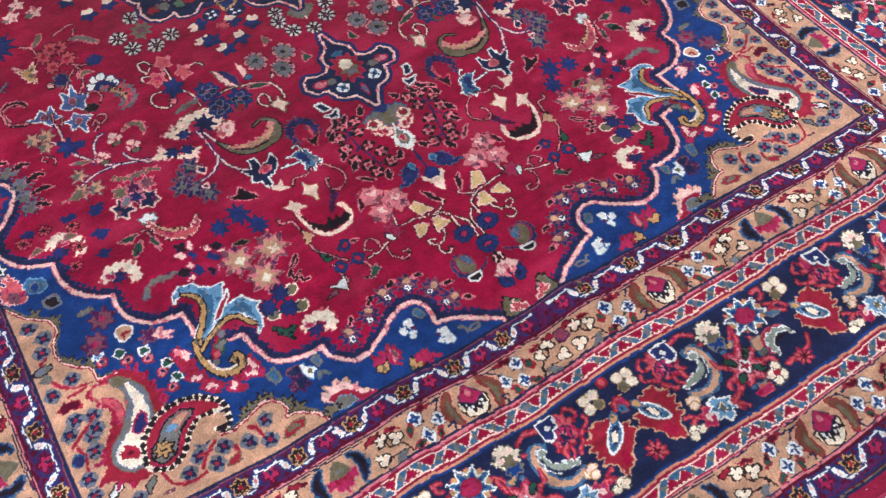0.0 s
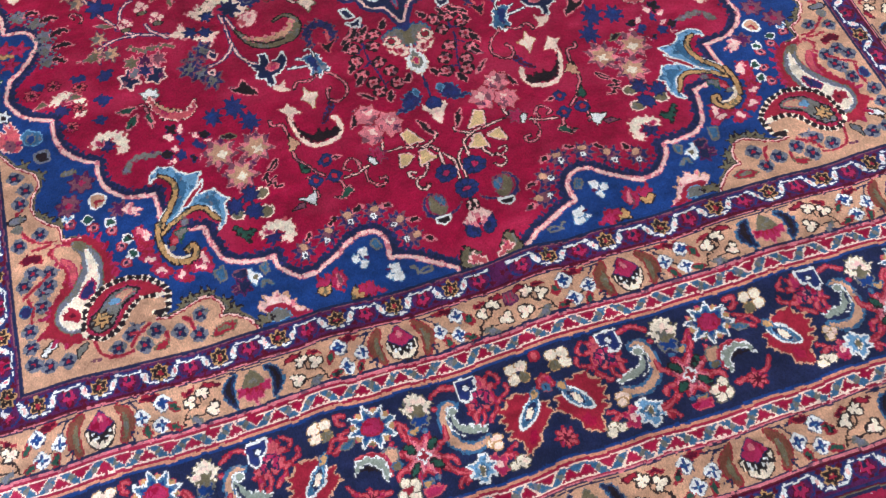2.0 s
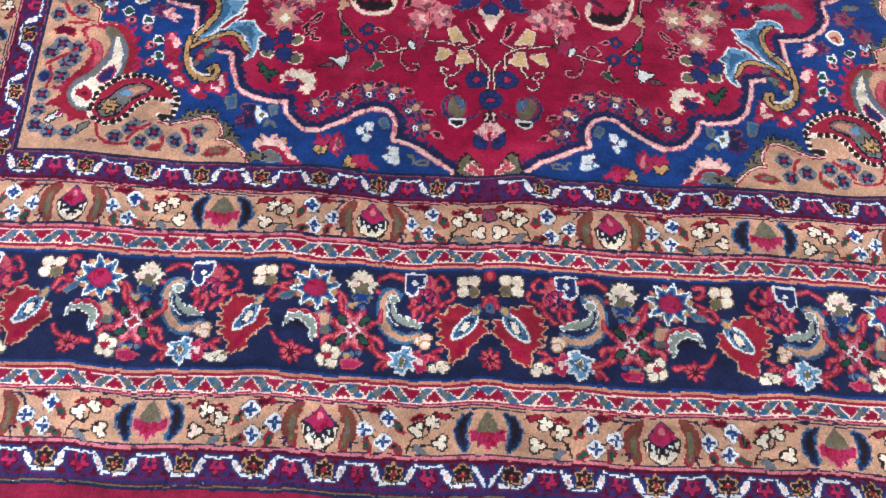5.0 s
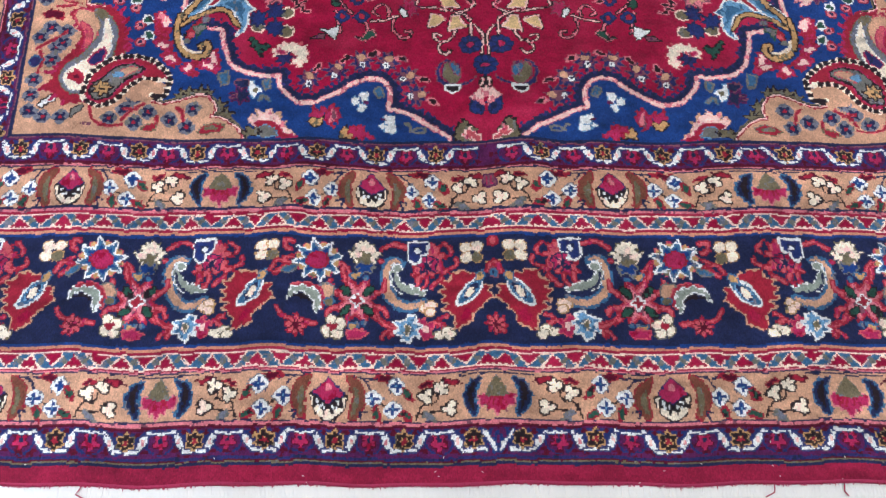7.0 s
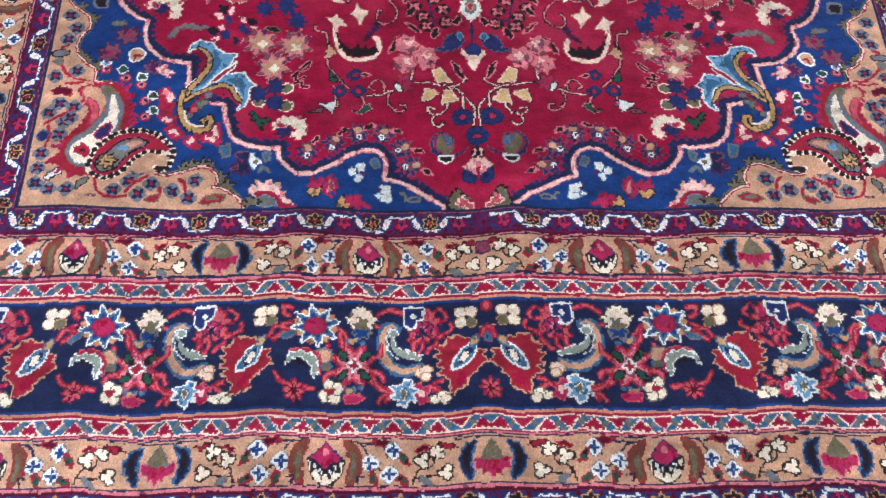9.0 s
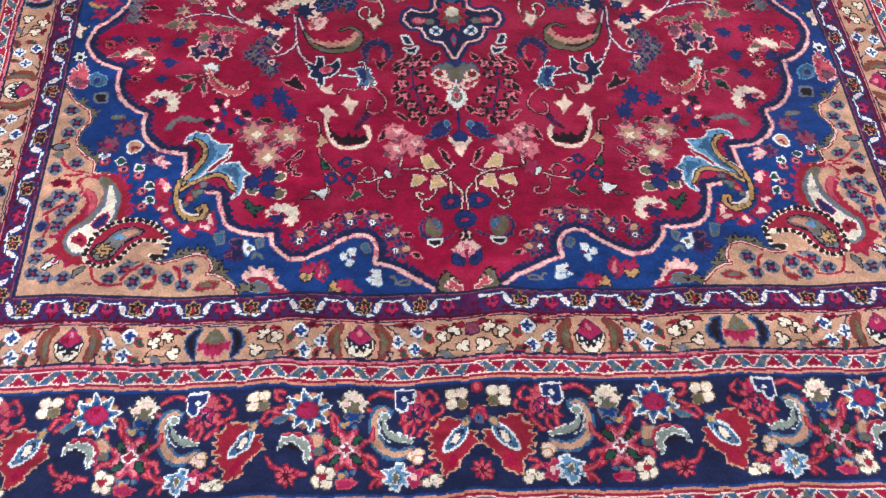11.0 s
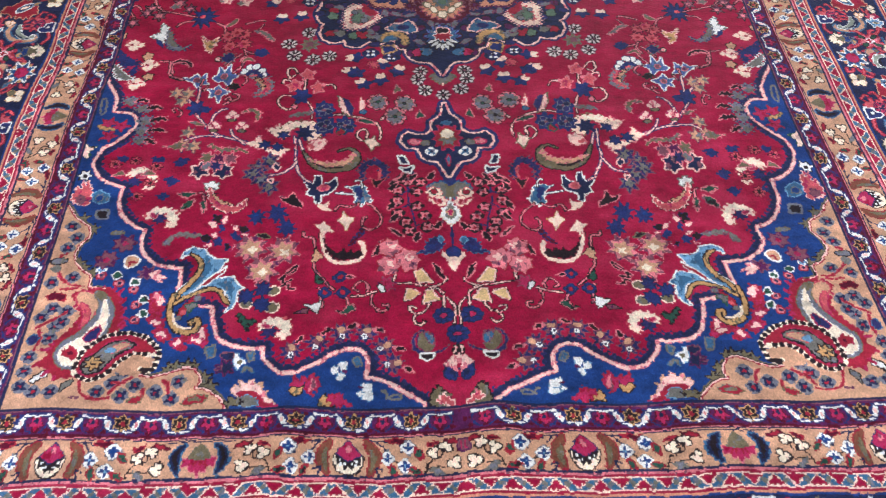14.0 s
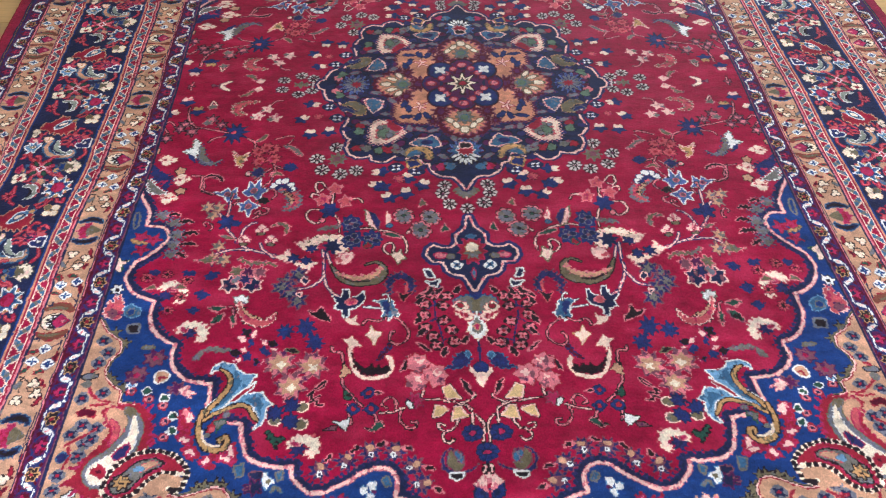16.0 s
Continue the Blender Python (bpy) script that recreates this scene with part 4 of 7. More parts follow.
def acanthus(f):
    f.begin("acanthus_leaf_motif")
    f.poly([(0.538, 0.157), (0.529, 0.179), (0.51, 0.201), (0.498, 0.223), (0.494, 0.244), (0.501, 0.259), (0.519, 0.268), (0.534, 0.264), (0.538, 0.258), (0.534, 0.273), (0.518, 0.282), (0.497, 0.277), (0.487, 0.26), (0.472, 0.251), (0.449, 0.251), (0.457, 0.236), (0.463, 0.221), (0.479, 0.2), (0.492, 0.181), (0.511, 0.17), (0.525, 0.154)], "L", (.0034, "W"))
    f.poly([(0.527, 0.171), (0.507, 0.196), (0.494, 0.221), (0.489, 0.244), (0.494, 0.263), (0.481, 0.25), (0.474, 0.235), (0.483, 0.21), (0.498, 0.186), (0.515, 0.173)], "E", (.001, "L"))
    f.poly([(0.515, 0.162), (0.494, 0.179), (0.475, 0.194), (0.458, 0.2), (0.444, 0.204), (0.431, 0.205), (0.422, 0.188), (0.411, 0.179), (0.421, 0.17), (0.42, 0.15), (0.425, 0.131), (0.438, 0.122), (0.43, 0.139), (0.435, 0.158), (0.445, 0.174), (0.46, 0.179), (0.487, 0.171), (0.504, 0.161)], "L", (.0034, "W"))
    f.poly([(0.463, 0.186), (0.445, 0.195), (0.433, 0.195), (0.427, 0.174), (0.428, 0.152), (0.437, 0.169), (0.448, 0.179)], "E")
    f.poly([(0.491, 0.185), (0.474, 0.205), (0.458, 0.219), (0.449, 0.231), (0.453, 0.216), (0.471, 0.197), (0.482, 0.185)], "Z", (.0034, "W"))
    f.taper([(0.521, 0.267), (0.505, 0.255), (0.497, 0.236), (0.5, 0.214), (0.514, 0.189), (0.527, 0.171), (0.535, 0.149)], [.004, .009, .011, .010, .010, .009, .008], "Y", (.0026, "K"))
    f.taper([(0.532, 0.144), (0.515, 0.159), (0.493, 0.17), (0.47, 0.176), (0.453, 0.169), (0.441, 0.15), (0.434, 0.14)], [.006, .010, .010, .010, .010, .008, .003], "Y", (.0026, "K"))
    f.poly([(0.524, 0.117), (0.522, 0.133), (0.508, 0.149), (0.491, 0.159), (0.5, 0.143), (0.51, 0.126), (0.515, 0.11)], "Z", (.002, "K"), jag=.002)
    f.poly([(0.51, 0.139), (0.496, 0.146), (0.489, 0.139), (0.498, 0.13), (0.504, 0.119)], "Q", (.0022, "G"), jag=.002)
    f.ell(0.492, 0.156, .008, .008, "I", (.002, "X"))
    f.ell(0.514, 0.125, .008, .007, "S")
    f.ell(0.52, 0.111, .008, .007, "Q")
    f.taper([(0.538, 0.165), (0.541, 0.14), (0.538, 0.117), (0.531, 0.099), (0.518, 0.085), (0.5, 0.078), (0.486, 0.082), (0.481, 0.094), (0.487, 0.106), (0.495, 0.102), (0.493, 0.095)], [.008, .010, .012, .013, .014, .013, .012, .011, .009, .009, .006], "Y", (.0030, "K"))
    f.taper([(0.532, 0.12), (0.525, 0.1), (0.509, 0.089), (0.494, 0.088)], [.003, .005, .005, .003], "C")
    f.begin()


def ring_flower(f, u, v, r, heart="M"):
    f.star(u, v, r, 8, .12, "J", (.002, "N"))
    r = r * f.size
    for k in range(8):
        t = k * .785 + .39
        f.line([(u + r * .45 * math.cos(t), v + r * .5 * math.sin(t)), (u + r * .95 * math.cos(t), v + r * 1.0 * math.sin(t))], .0022, "N")
    f.ell(u, v, .0085, .0075, heart, (.0026, "N"))


def axis_sprays(f):
    f.begin("tulip_motif")
    f.poly([(0.008, -0.035), (0.021, -0.033), (0.027, -0.022), (0.023, -0.012), (0.023, -0.002), (0.014, -0.005), (0.004, -0.014)], "J", (.003, "N"), smooth=2)
    f.poly([(0.008, -0.032), (0.016, -0.027), (0.018, -0.016), (0.01, -0.014), (0.005, -0.026)], "N")
    f.poly([(0.006, 0.023), (0.014, 0.011), (0.025, -0.002), (0.018, -0.008), (0.013, -0.007), (0.01, -0.014), (0.004, -0.018), (-0, 0.021)], "A", (.0015, "P"))
    f.poly([(0.007, -0.019), (0.013, -0.009), (0.007, -0.003), (0.002, -0.014)], "P")
    f.begin()
    f.line([(0.016, 0.146), (0.009, 0.136), (0.004, 0.121), (0.006, 0.084)], .0028, "A", (.002, "K"))
    f.line([(0.024, 0.126), (0.023, 0.147), (0.031, 0.164)], .0028, "A", (.002, "K"))
    f.line([(0.005, 0.034), (0.006, 0.021)], .0040, "A", (.003, "K"))
    for a, r in (([(-0, 0.061)], .0275), ([(0.026, 0.105)], .0275)):
        f.begin("blue_rosette_motif")
        ring_flower(f, max(a[0][0], 0), a[0][1], r)
    f.begin("drop_leaf_motif")
    f.poly([(0.046, 0.064), (0.063, 0.071), (0.076, 0.066), (0.082, 0.051), (0.078, 0.033), (0.066, 0.024), (0.05, 0.021), (0.03, 0.027), (0.016, 0.04), (0.019, 0.034), (0.032, 0.022), (0.054, 0.018), (0.07, 0.018), (0.083, 0.028), (0.086, 0.048), (0.081, 0.065), (0.068, 0.073)], "U", (.0014, "X"), smooth=1)
    f.poly([(0.066, 0.067), (0.074, 0.057), (0.074, 0.041), (0.064, 0.026), (0.051, 0.026), (0.045, 0.037), (0.053, 0.054)], "O", (.002, "X"), smooth=2)
    f.poly([(0.062, 0.065), (0.057, 0.051), (0.048, 0.041), (0.045, 0.053), (0.05, 0.063)], "E", (.0025, "X"), smooth=2)
    f.begin()
    f.poly([(0.069, 0.018), (0.046, 0.019), (0.048, 0.011), (0.058, 0.006), (0.068, 0.012)], "K", (.0034, "W"))
    # yellow leaves and vines
    for pts in ([(0.113, 0.186), (0.085, 0.184), (0.061, 0.178), (0.037, 0.176), (0.019, 0.186), (0.014, 0.195)], [(0.05, 0.174), (0.033, 0.166), (0.023, 0.153), (0.023, 0.126)], [(0.051, 0.134), (0.062, 0.116), (0.08, 0.112), (0.091, 0.119), (0.09, 0.128), (0.079, 0.123)], [(0.077, 0.108), (0.083, 0.099), (0.077, 0.088), (0.066, 0.086), (0.061, 0.094)], [(0.114, 0.25), (0.113, 0.224), (0.121, 0.192)]):
        f.line(pts, .0030, "A", (.0022, "K"))
    for pts in ([(0.078, 0.214), (0.066, 0.22), (0.057, 0.206), (0.043, 0.187), (0.059, 0.189), (0.072, 0.188), (0.075, 0.198)], [(0.099, 0.142), (0.093, 0.169), (0.081, 0.166), (0.071, 0.16), (0.084, 0.148)], [(0.063, 0.136), (0.057, 0.167), (0.046, 0.165), (0.041, 0.152), (0.031, 0.142), (0.049, 0.14)]):
        f.begin("yellow_leaf_motif")
        f.poly(pts, "y", (.0044, "K"), (.0028, "A"))
        f.begin()
    f.poly([(0.043, 0.234), (0.029, 0.221), (0.018, 0.191), (0.026, 0.197), (0.037, 0.214)], "K", (.0028, "P"))
    f.poly([(0.163, 0.254), (0.155, 0.272), (0.148, 0.29), (0.137, 0.293), (0.144, 0.278), (0.153, 0.257)], "K", (.0026, "P"), jag=.0015)
    for a, s in (([(0.126, 0.274)], 1), ([(0.092, 0.244)], 1.1), ([(0.131, 0.229)], .95)):
        f.begin("pink_flower_motif")
        x, y = a[0]
        f.spike(x, y, .036 * s, .72, 7, "P", (.0022, "Z"), rot=25, tall=1.1)
        f.ell(x - .004, y + .006, .010 * s, .010 * s, "A", rot=20, jag=.003)
        f.ell(x - .010, y - .010, .010 * s, .007, "X", jag=.003)
        f.begin()
    f.spike(0.133, 0.182, .026, .5, 7, "M", (.0015, "X"), rot=10)
    f.poly([(0.152, 0.178), (0.147, 0.182), (0.139, 0.177), (0.138, 0.163), (0.146, 0.166)], "W", (.0024, "K"))
    f.line([(0.201, 0.156), (0.176, 0.157), (0.154, 0.166)], .0030, "A", (.0022, "K"))
    f.line([(0.159, 0.159), (0.161, 0.136), (0.149, 0.118), (0.134, 0.12), (0.131, 0.131), (0.141, 0.131)], .0030, "P", (.0022, "K"))
    f.line([(0.171, 0.166), (0.169, 0.179), (0.179, 0.19), (0.191, 0.186), (0.196, 0.174), (0.188, 0.168)], .0030, "P", (.0022, "K"))
    # heart flower with two blue leaves
    f.begin("heart_flower_motif")
    f.poly([(0.018, 0.287), (0.021, 0.275), (0.029, 0.264), (0.044, 0.258), (0.07, 0.263), (0.056, 0.27), (0.053, 0.288), (0.04, 0.301), (0.026, 0.303)], "U", (.002, "E"), jag=.003)
    f.poly([(0.03, 0.285), (0.039, 0.27), (0.054, 0.266), (0.047, 0.282)], "J", jag=.002)
    f.poly([(0.031, 0.3), (0.021, 0.304), (0.016, 0.295), (0.023, 0.286)], "E", (.002, "L"))
    f.poly([(0.001, 0.213), (0.007, 0.225), (0.011, 0.237), (0.023, 0.252), (0.021, 0.262), (0.012, 0.254), (-0.008, 0.248), (-0.007, 0.219)], "H", (.0012, "A"))
    f.poly([(0.013, 0.254), (0.014, 0.266), (0.005, 0.275), (-0.009, 0.278), (-0.008, 0.25), (0.008, 0.248)], "J", (.0018, "N"))
    f.begin()
    f.line([(-0, 0.278), (0.001, 0.308), (-0, 0.332)], .005, "U")
    f.line([(0.205, 0.288), (0.192, 0.304), (0.181, 0.324)], .009, "D", (.003, "U"), jag=.003)
    # wreath round the palmette
    f.begin("wreath_motif")
    for pts in ([(0.076, 0.491), (0.086, 0.457), (0.088, 0.406), (0.077, 0.357), (0.07, 0.307)], [(0.086, 0.436), (0.104, 0.423)], [(0.085, 0.398), (0.101, 0.386)], [(0.08, 0.373), (0.059, 0.392)], [(0.081, 0.349), (0.092, 0.338)], [(0.088, 0.448), (0.067, 0.47)], [(0.074, 0.332), (0.054, 0.341)]):
        f.line(pts, .0036, "U")
    for x, y in [(0.11, 0.437), (0.07, 0.431), (0.061, 0.46), (0.111, 0.406), (0.07, 0.388), (0.109, 0.37), (0.054, 0.361), (0.093, 0.345), (0.048, 0.33), (0.086, 0.321), (0.088, 0.46), (0.103, 0.471)]:
        quad_floret(f, x, y, .0165, "P", "Z", "K")
    for x, y in [(0.119, 0.462), (0.097, 0.48), (0.121, 0.447), (0.123, 0.392), (0.116, 0.359), (0.07, 0.305), (0.027, 0.335), (0.079, 0.474), (0.04, 0.479)]:
        leaf(f, x, y, .032, 120, "K", "P", .5)
    f.poly([(0.127, 0.331), (0.113, 0.324), (0.099, 0.307), (0.11, 0.31)], "K", (.0028, "P"))
    f.begin("wreath_palmette_motif")
    f.poly([(-0.002, 0.49), (0.005, 0.469), (0.022, 0.461), (0.04, 0.456), (0.044, 0.446), (0.028, 0.435), (-0.012, 0.434), (-0.014, 0.481)], "J", (.003, "U"), jag=.003)
    f.poly([(0.045, 0.444), (0.034, 0.456), (0.015, 0.461), (0.006, 0.448), (-0.005, 0.452), (-0.011, 0.421), (0.011, 0.408), (0.029, 0.413), (0.047, 0.425)], "Q", (.0024, "E"), jag=.003)
    f.poly([(0.01, 0.452), (-0.012, 0.452), (-0.01, 0.414), (0.004, 0.408)], "O", jag=.003)
    for pts in ([(0.048, 0.43), (0.04, 0.442), (0.022, 0.438), (0.017, 0.421), (0.028, 0.412), (0.045, 0.415)], [(0.029, 0.417), (0.014, 0.415), (0.008, 0.398), (0.018, 0.385), (0.029, 0.395)], [(0.045, 0.409), (0.033, 0.405), (0.035, 0.392)]):
        f.poly(pts, "H", (.0022, "S"), jag=.003)
    f.ell(0.033, 0.43, .010, .010, "Z", (.002, "G"))
    f.ell(0.023, 0.402, .007, .008, "Z", (.002, "P"))
    f.poly([(0, 0.411), (0.008, 0.395), (0.018, 0.378), (0.021, 0.359), (0.011, 0.345), (-0, 0.335), (-0.012, 0.355), (-0.014, 0.404)], "W", (.0012, "H"), jag=.003)
    f.poly([(0.001, 0.398), (0.011, 0.378), (0.012, 0.361), (-0, 0.349), (-0.013, 0.363), (-0.014, 0.394)], "Q", jag=.002)
    f.poly([(0.001, 0.381), (0.007, 0.37), (-0.001, 0.359), (-0.011, 0.37)], "M", (.002, "T"))
    f.begin()
    # cross-shaped pendant
    f.begin("cross_pendant")
    cross = [(0, 0.728), (0.007, 0.692), (0.018, 0.677), (0.029, 0.664), (0.03, 0.632), (0.047, 0.615), (0.071, 0.615), (0.085, 0.623), (0.098, 0.61), (0.102, 0.591), (0.09, 0.574), (0.063, 0.57), (0.057, 0.542), (0.044, 0.529), (0.024, 0.526), (0.008, 0.499), (0, 0.478)]
    cross = [(-.02, .676)] + cross + [(-.02, .526)]
    f.poly(cross, "N", (.0150, "U"))
    f.poly(cross, "N", (.0062, "A"), (.0010, "N"))
    f.spike(0.002, 0.608, .044, .62, 11, "Z", (.0030, "M"), rot=90, tall=1.5)
    f.ell(0.002, 0.606, .030, .046, "Z", jag=.003)
    f.spike(0.003, 0.605, .024, .5, 7, "Q", (.002, "O"), rot=90, tall=1.5)
    f.poly([(0.014, 0.624), (0.002, 0.636), (-0.009, 0.624), (-0.005, 0.606), (0.012, 0.607)], "C", (.002, "Y"), jag=.002)
    f.ell(0.073, 0.591, .018, .012, "P", (.003, "M"), rot=-10)
    f.ell(0.05, 0.588, .012, .012, "Q", (.002, "O"))
    quad_floret(f, 0.037, 0.558, .016, "E", "N", "W")
    f.ell(-0.003, 0.531, .010, .022, "E", (.003, "M"))
    f.poly([(0.003, 0.669), (0.015, 0.66), (0.003, 0.648), (-0.009, 0.659)], "E")
    f.begin()
    f.poly([(0.11, 0.544), (0.099, 0.541), (0.089, 0.517), (0.103, 0.519)], "N", (.0042, "W"))
    f.poly([(0.106, 0.504), (0.092, 0.501), (0.078, 0.508), (0.082, 0.49), (0.096, 0.495)], "N", (.0042, "W"))
    f.poly([(0.068, 0.675), (0.057, 0.705), (0.048, 0.684), (0.06, 0.677)], "G", (.0030, "P"))
    f.poly([(0.116, 0.767), (0.11, 0.797), (0.098, 0.777), (0.108, 0.773)], "O", (.0026, "P"))


def field_sprays(f):
    # crescent, star flower and trumpet
    for pts in ([(0.302, 0.32), (0.3, 0.309), (0.282, 0.306), (0.277, 0.271), (0.277, 0.23), (0.265, 0.21), (0.249, 0.187), (0.235, 0.174)], [(0.268, 0.306), (0.267, 0.318), (0.256, 0.329)], [(0.265, 0.175), (0.26, 0.152), (0.254, 0.132)], [(0.218, 0.154), (0.209, 0.149), (0.207, 0.133)]):
        f.line(pts, .0036, "P", (.0024, "K"))
    f.poly([(0.282, 0.243), (0.279, 0.268), (0.275, 0.28), (0.266, 0.264), (0.259, 0.255), (0.268, 0.253), (0.274, 0.242)], "T", (.002, "K"), jag=.002)
    f.poly([(0.273, 0.192), (0.272, 0.213), (0.263, 0.203), (0.257, 0.193), (0.264, 0.186)], "G", (.0024, "K"))
    f.begin("crescent_motif")
    f.line([(0.264, 0.316), (0.26, 0.283), (0.25, 0.257), (0.233, 0.242), (0.212, 0.239), (0.192, 0.243), (0.18, 0.26), (0.18, 0.281), (0.185, 0.292)], .0150, "H", (.0015, "S"), smooth=3)
    f.poly([(0.261, 0.304), (0.253, 0.283), (0.238, 0.267), (0.224, 0.264), (0.222, 0.276), (0.216, 0.263), (0.205, 0.27), (0.201, 0.262), (0.187, 0.271), (0.183, 0.258), (0.195, 0.249), (0.22, 0.247), (0.238, 0.253), (0.252, 0.271)], "K", (.0022, "D"), jag=.002)
    f.begin("ivy_flower_motif")
    f.poly([(0.234, 0.353), (0.225, 0.36), (0.22, 0.376), (0.213, 0.361), (0.198, 0.356), (0.209, 0.343), (0.214, 0.325), (0.222, 0.342)], "H", (.0014, "Y"))
    f.begin("ivy_flower_motif")
    f.poly([(0.281, 0.343), (0.267, 0.341), (0.259, 0.351), (0.253, 0.34), (0.239, 0.322), (0.255, 0.321), (0.262, 0.31), (0.269, 0.329)], "H", (.0014, "S"))
    f.begin("ivy_flower_motif")
    f.poly([(0.279, 0.403), (0.264, 0.399), (0.25, 0.409), (0.256, 0.389), (0.246, 0.379), (0.261, 0.381), (0.272, 0.39)], "H", (.0014, "S"))
    f.begin("star_flower_motif")
    f.poly([(0.308, 0.466), (0.288, 0.46), (0.285, 0.485), (0.275, 0.484), (0.272, 0.458), (0.255, 0.461), (0.242, 0.477), (0.241, 0.449), (0.252, 0.432), (0.269, 0.428), (0.269, 0.409), (0.279, 0.403), (0.282, 0.426), (0.3, 0.432), (0.294, 0.447)], "N", (.0032, "W"))
    f.ell(0.266, 0.448, .016, .016, "S", (.0026, "P"))
    f.begin("trumpet_flower_motif")
    f.line([(0.24, 0.432), (0.223, 0.429), (0.198, 0.426)], .0038, "W", (.0018, "N"))
    f.line([(0.218, 0.449), (0.202, 0.445)], .0038, "W", (.0018, "N"))
    f.poly([(0.209, 0.449), (0.19, 0.452), (0.18, 0.448), (0.173, 0.428), (0.164, 0.406), (0.177, 0.403), (0.186, 0.393), (0.198, 0.398), (0.196, 0.418), (0.201, 0.435)], "E", (.0030, "W"), jag=.003)
    f.poly([(0.202, 0.445), (0.187, 0.445), (0.181, 0.421), (0.189, 0.403), (0.193, 0.418)], "J", jag=.002)
    f.begin()
    f.line([(0.174, 0.399), (0.159, 0.384), (0.146, 0.366), (0.144, 0.345), (0.156, 0.328), (0.171, 0.324), (0.183, 0.335), (0.181, 0.352), (0.174, 0.359)], .0034, "P", (.0024, "K"))
    f.line([(0.189, 0.398), (0.211, 0.388), (0.229, 0.395), (0.24, 0.379)], .0034, "P", (.0022, "K"))
    f.line([(0.199, 0.466), (0.194, 0.469), (0.186, 0.459), (0.185, 0.446)], .0030, "W", (.002, "K"))
    f.taper([(0.184, 0.474), (0.189, 0.497), (0.182, 0.518), (0.164, 0.527), (0.145, 0.514), (0.136, 0.489), (0.14, 0.472)], [.010, .020, .026, .030, .026, .020, .008], "U", (.0026, "X"), jag=.006)
    f.taper([(0.176, 0.481), (0.169, 0.504), (0.158, 0.511)], [.006, .010, .012], "R", jag=.003)
    f.taper([(0.149, 0.509), (0.147, 0.489), (0.151, 0.475)], [.004, .007, .004], "S")
    f.poly([(0.17, 0.474), (0.157, 0.465), (0.137, 0.473), (0.149, 0.458), (0.152, 0.444), (0.161, 0.455)], "K", (.0026, "S"))
    f.poly([(0.357, 0.424), (0.34, 0.416), (0.33, 0.434), (0.324, 0.417), (0.312, 0.403), (0.311, 0.39), (0.329, 0.4), (0.349, 0.411)], "K", (.0028, "P"))
    f.poly([(0.119, 0.469), (0.103, 0.476), (0.097, 0.488), (0.088, 0.483), (0.101, 0.464)], "K", (.0024, "P"))
    # blue trio and arrow
    for x, y in [(0.224, 0.204), (0.253, 0.165), (0.218, 0.165)]:
        f.begin("blue_rosette_motif")
        f.star(x, y, .0200, 4, .22, "J", (.003, "N"), rot=0)
        f.ell(x, y, .0080, .0090, "Z", (.002, "N"))
    f.begin()
    f.poly([(0.212, 0.205), (0.205, 0.207), (0.197, 0.202), (0.205, 0.199)], "K", (.0026, "P"))
    f.poly([(0.289, 0.135), (0.275, 0.136), (0.267, 0.141), (0.259, 0.144), (0.259, 0.128), (0.261, 0.117), (0.273, 0.124)], "W", (.0022, "K"))
    f.poly([(0.306, 0.114), (0.293, 0.123), (0.279, 0.124), (0.281, 0.116), (0.294, 0.114)], "X", (.0022, "K"))
    f.poly([(0.228, 0.121), (0.216, 0.12), (0.208, 0.133), (0.199, 0.137), (0.193, 0.128), (0.203, 0.121), (0.211, 0.114)], "G", (.0030, "K"), (.0016, "P"))
    # small grey flowers along the scallops
    for a, b, d, t in (([(0.304, 0.021)], [(0.303, 0.038)], [(0.291, 0.054)], 60), ([(0.261, 0.037)], [(0.255, 0.057)], [(0.245, 0.074)], 50), ([(0.214, 0.063)], [(0.217, 0.078)], [(0.196, 0.085)], 20), ([(0.173, 0.062)], [(0.168, 0.075)], [(0.146, 0.075)], -10), ([(0.143, 0.034)], [(0.13, 0.041)], [(0.107, 0.032)], -20), ([(0.13, -0.001)], [(0.11, 0.002)], [(0.092, -0.013)], -30)):
        (x, y), (p, q), (m, n) = a[0], b[0], d[0]
        f.spike(x * .5 + p * .5, y * .5 + q * .5, .036, .55, 9, "U", (.0015, "X"), rot=t, tall=1.05)
        f.ell(x * .5 + p * .5, y * .5 + q * .5, .018, .016, "X", jag=.004)
        f.ell(p, q, .012, .010, "T", (.0014, "X"), rot=t)
        f.star(x, y, .0095, 6, .25, "W")
        f.ell(x, y, .0042, .0042, "N")
        leaf(f, m, n, .026, 180 - t, "K", "P", .5)
    # half-round fan flowers
    for run, c, e in (([(0.362, 0.087), (0.353, 0.096), (0.338, 0.098), (0.324, 0.093), (0.32, 0.077), (0.324, 0.065)], [(0.343, 0.074)], [(0.355, 0.088)]), ([(0.619, 0.372), (0.607, 0.384), (0.59, 0.387), (0.575, 0.379), (0.57, 0.36), (0.574, 0.347)], [(0.595, 0.365)], [(0.61, 0.373)]), ([(0.679, 0.497), (0.667, 0.509), (0.649, 0.509), (0.634, 0.493), (0.632, 0.472), (0.637, 0.458)], [(0.663, 0.474)], [(0.657, 0.493)])):
        f.begin("fan_flower_motif")
        f.line(run, .030, "H", (.0018, "S"), smooth=3, jag=.004)
        f.line(run[1:-1], .018, "C", smooth=3, jag=.003)
        (x, y), (p, q) = c[0], e[0]
        f.spike(x + .004, y, .026, .5, 7, "U", (.0015, "N"), rot=20)
        f.ell(p, q, .012, .008, "M", (.002, "P"), rot=30)
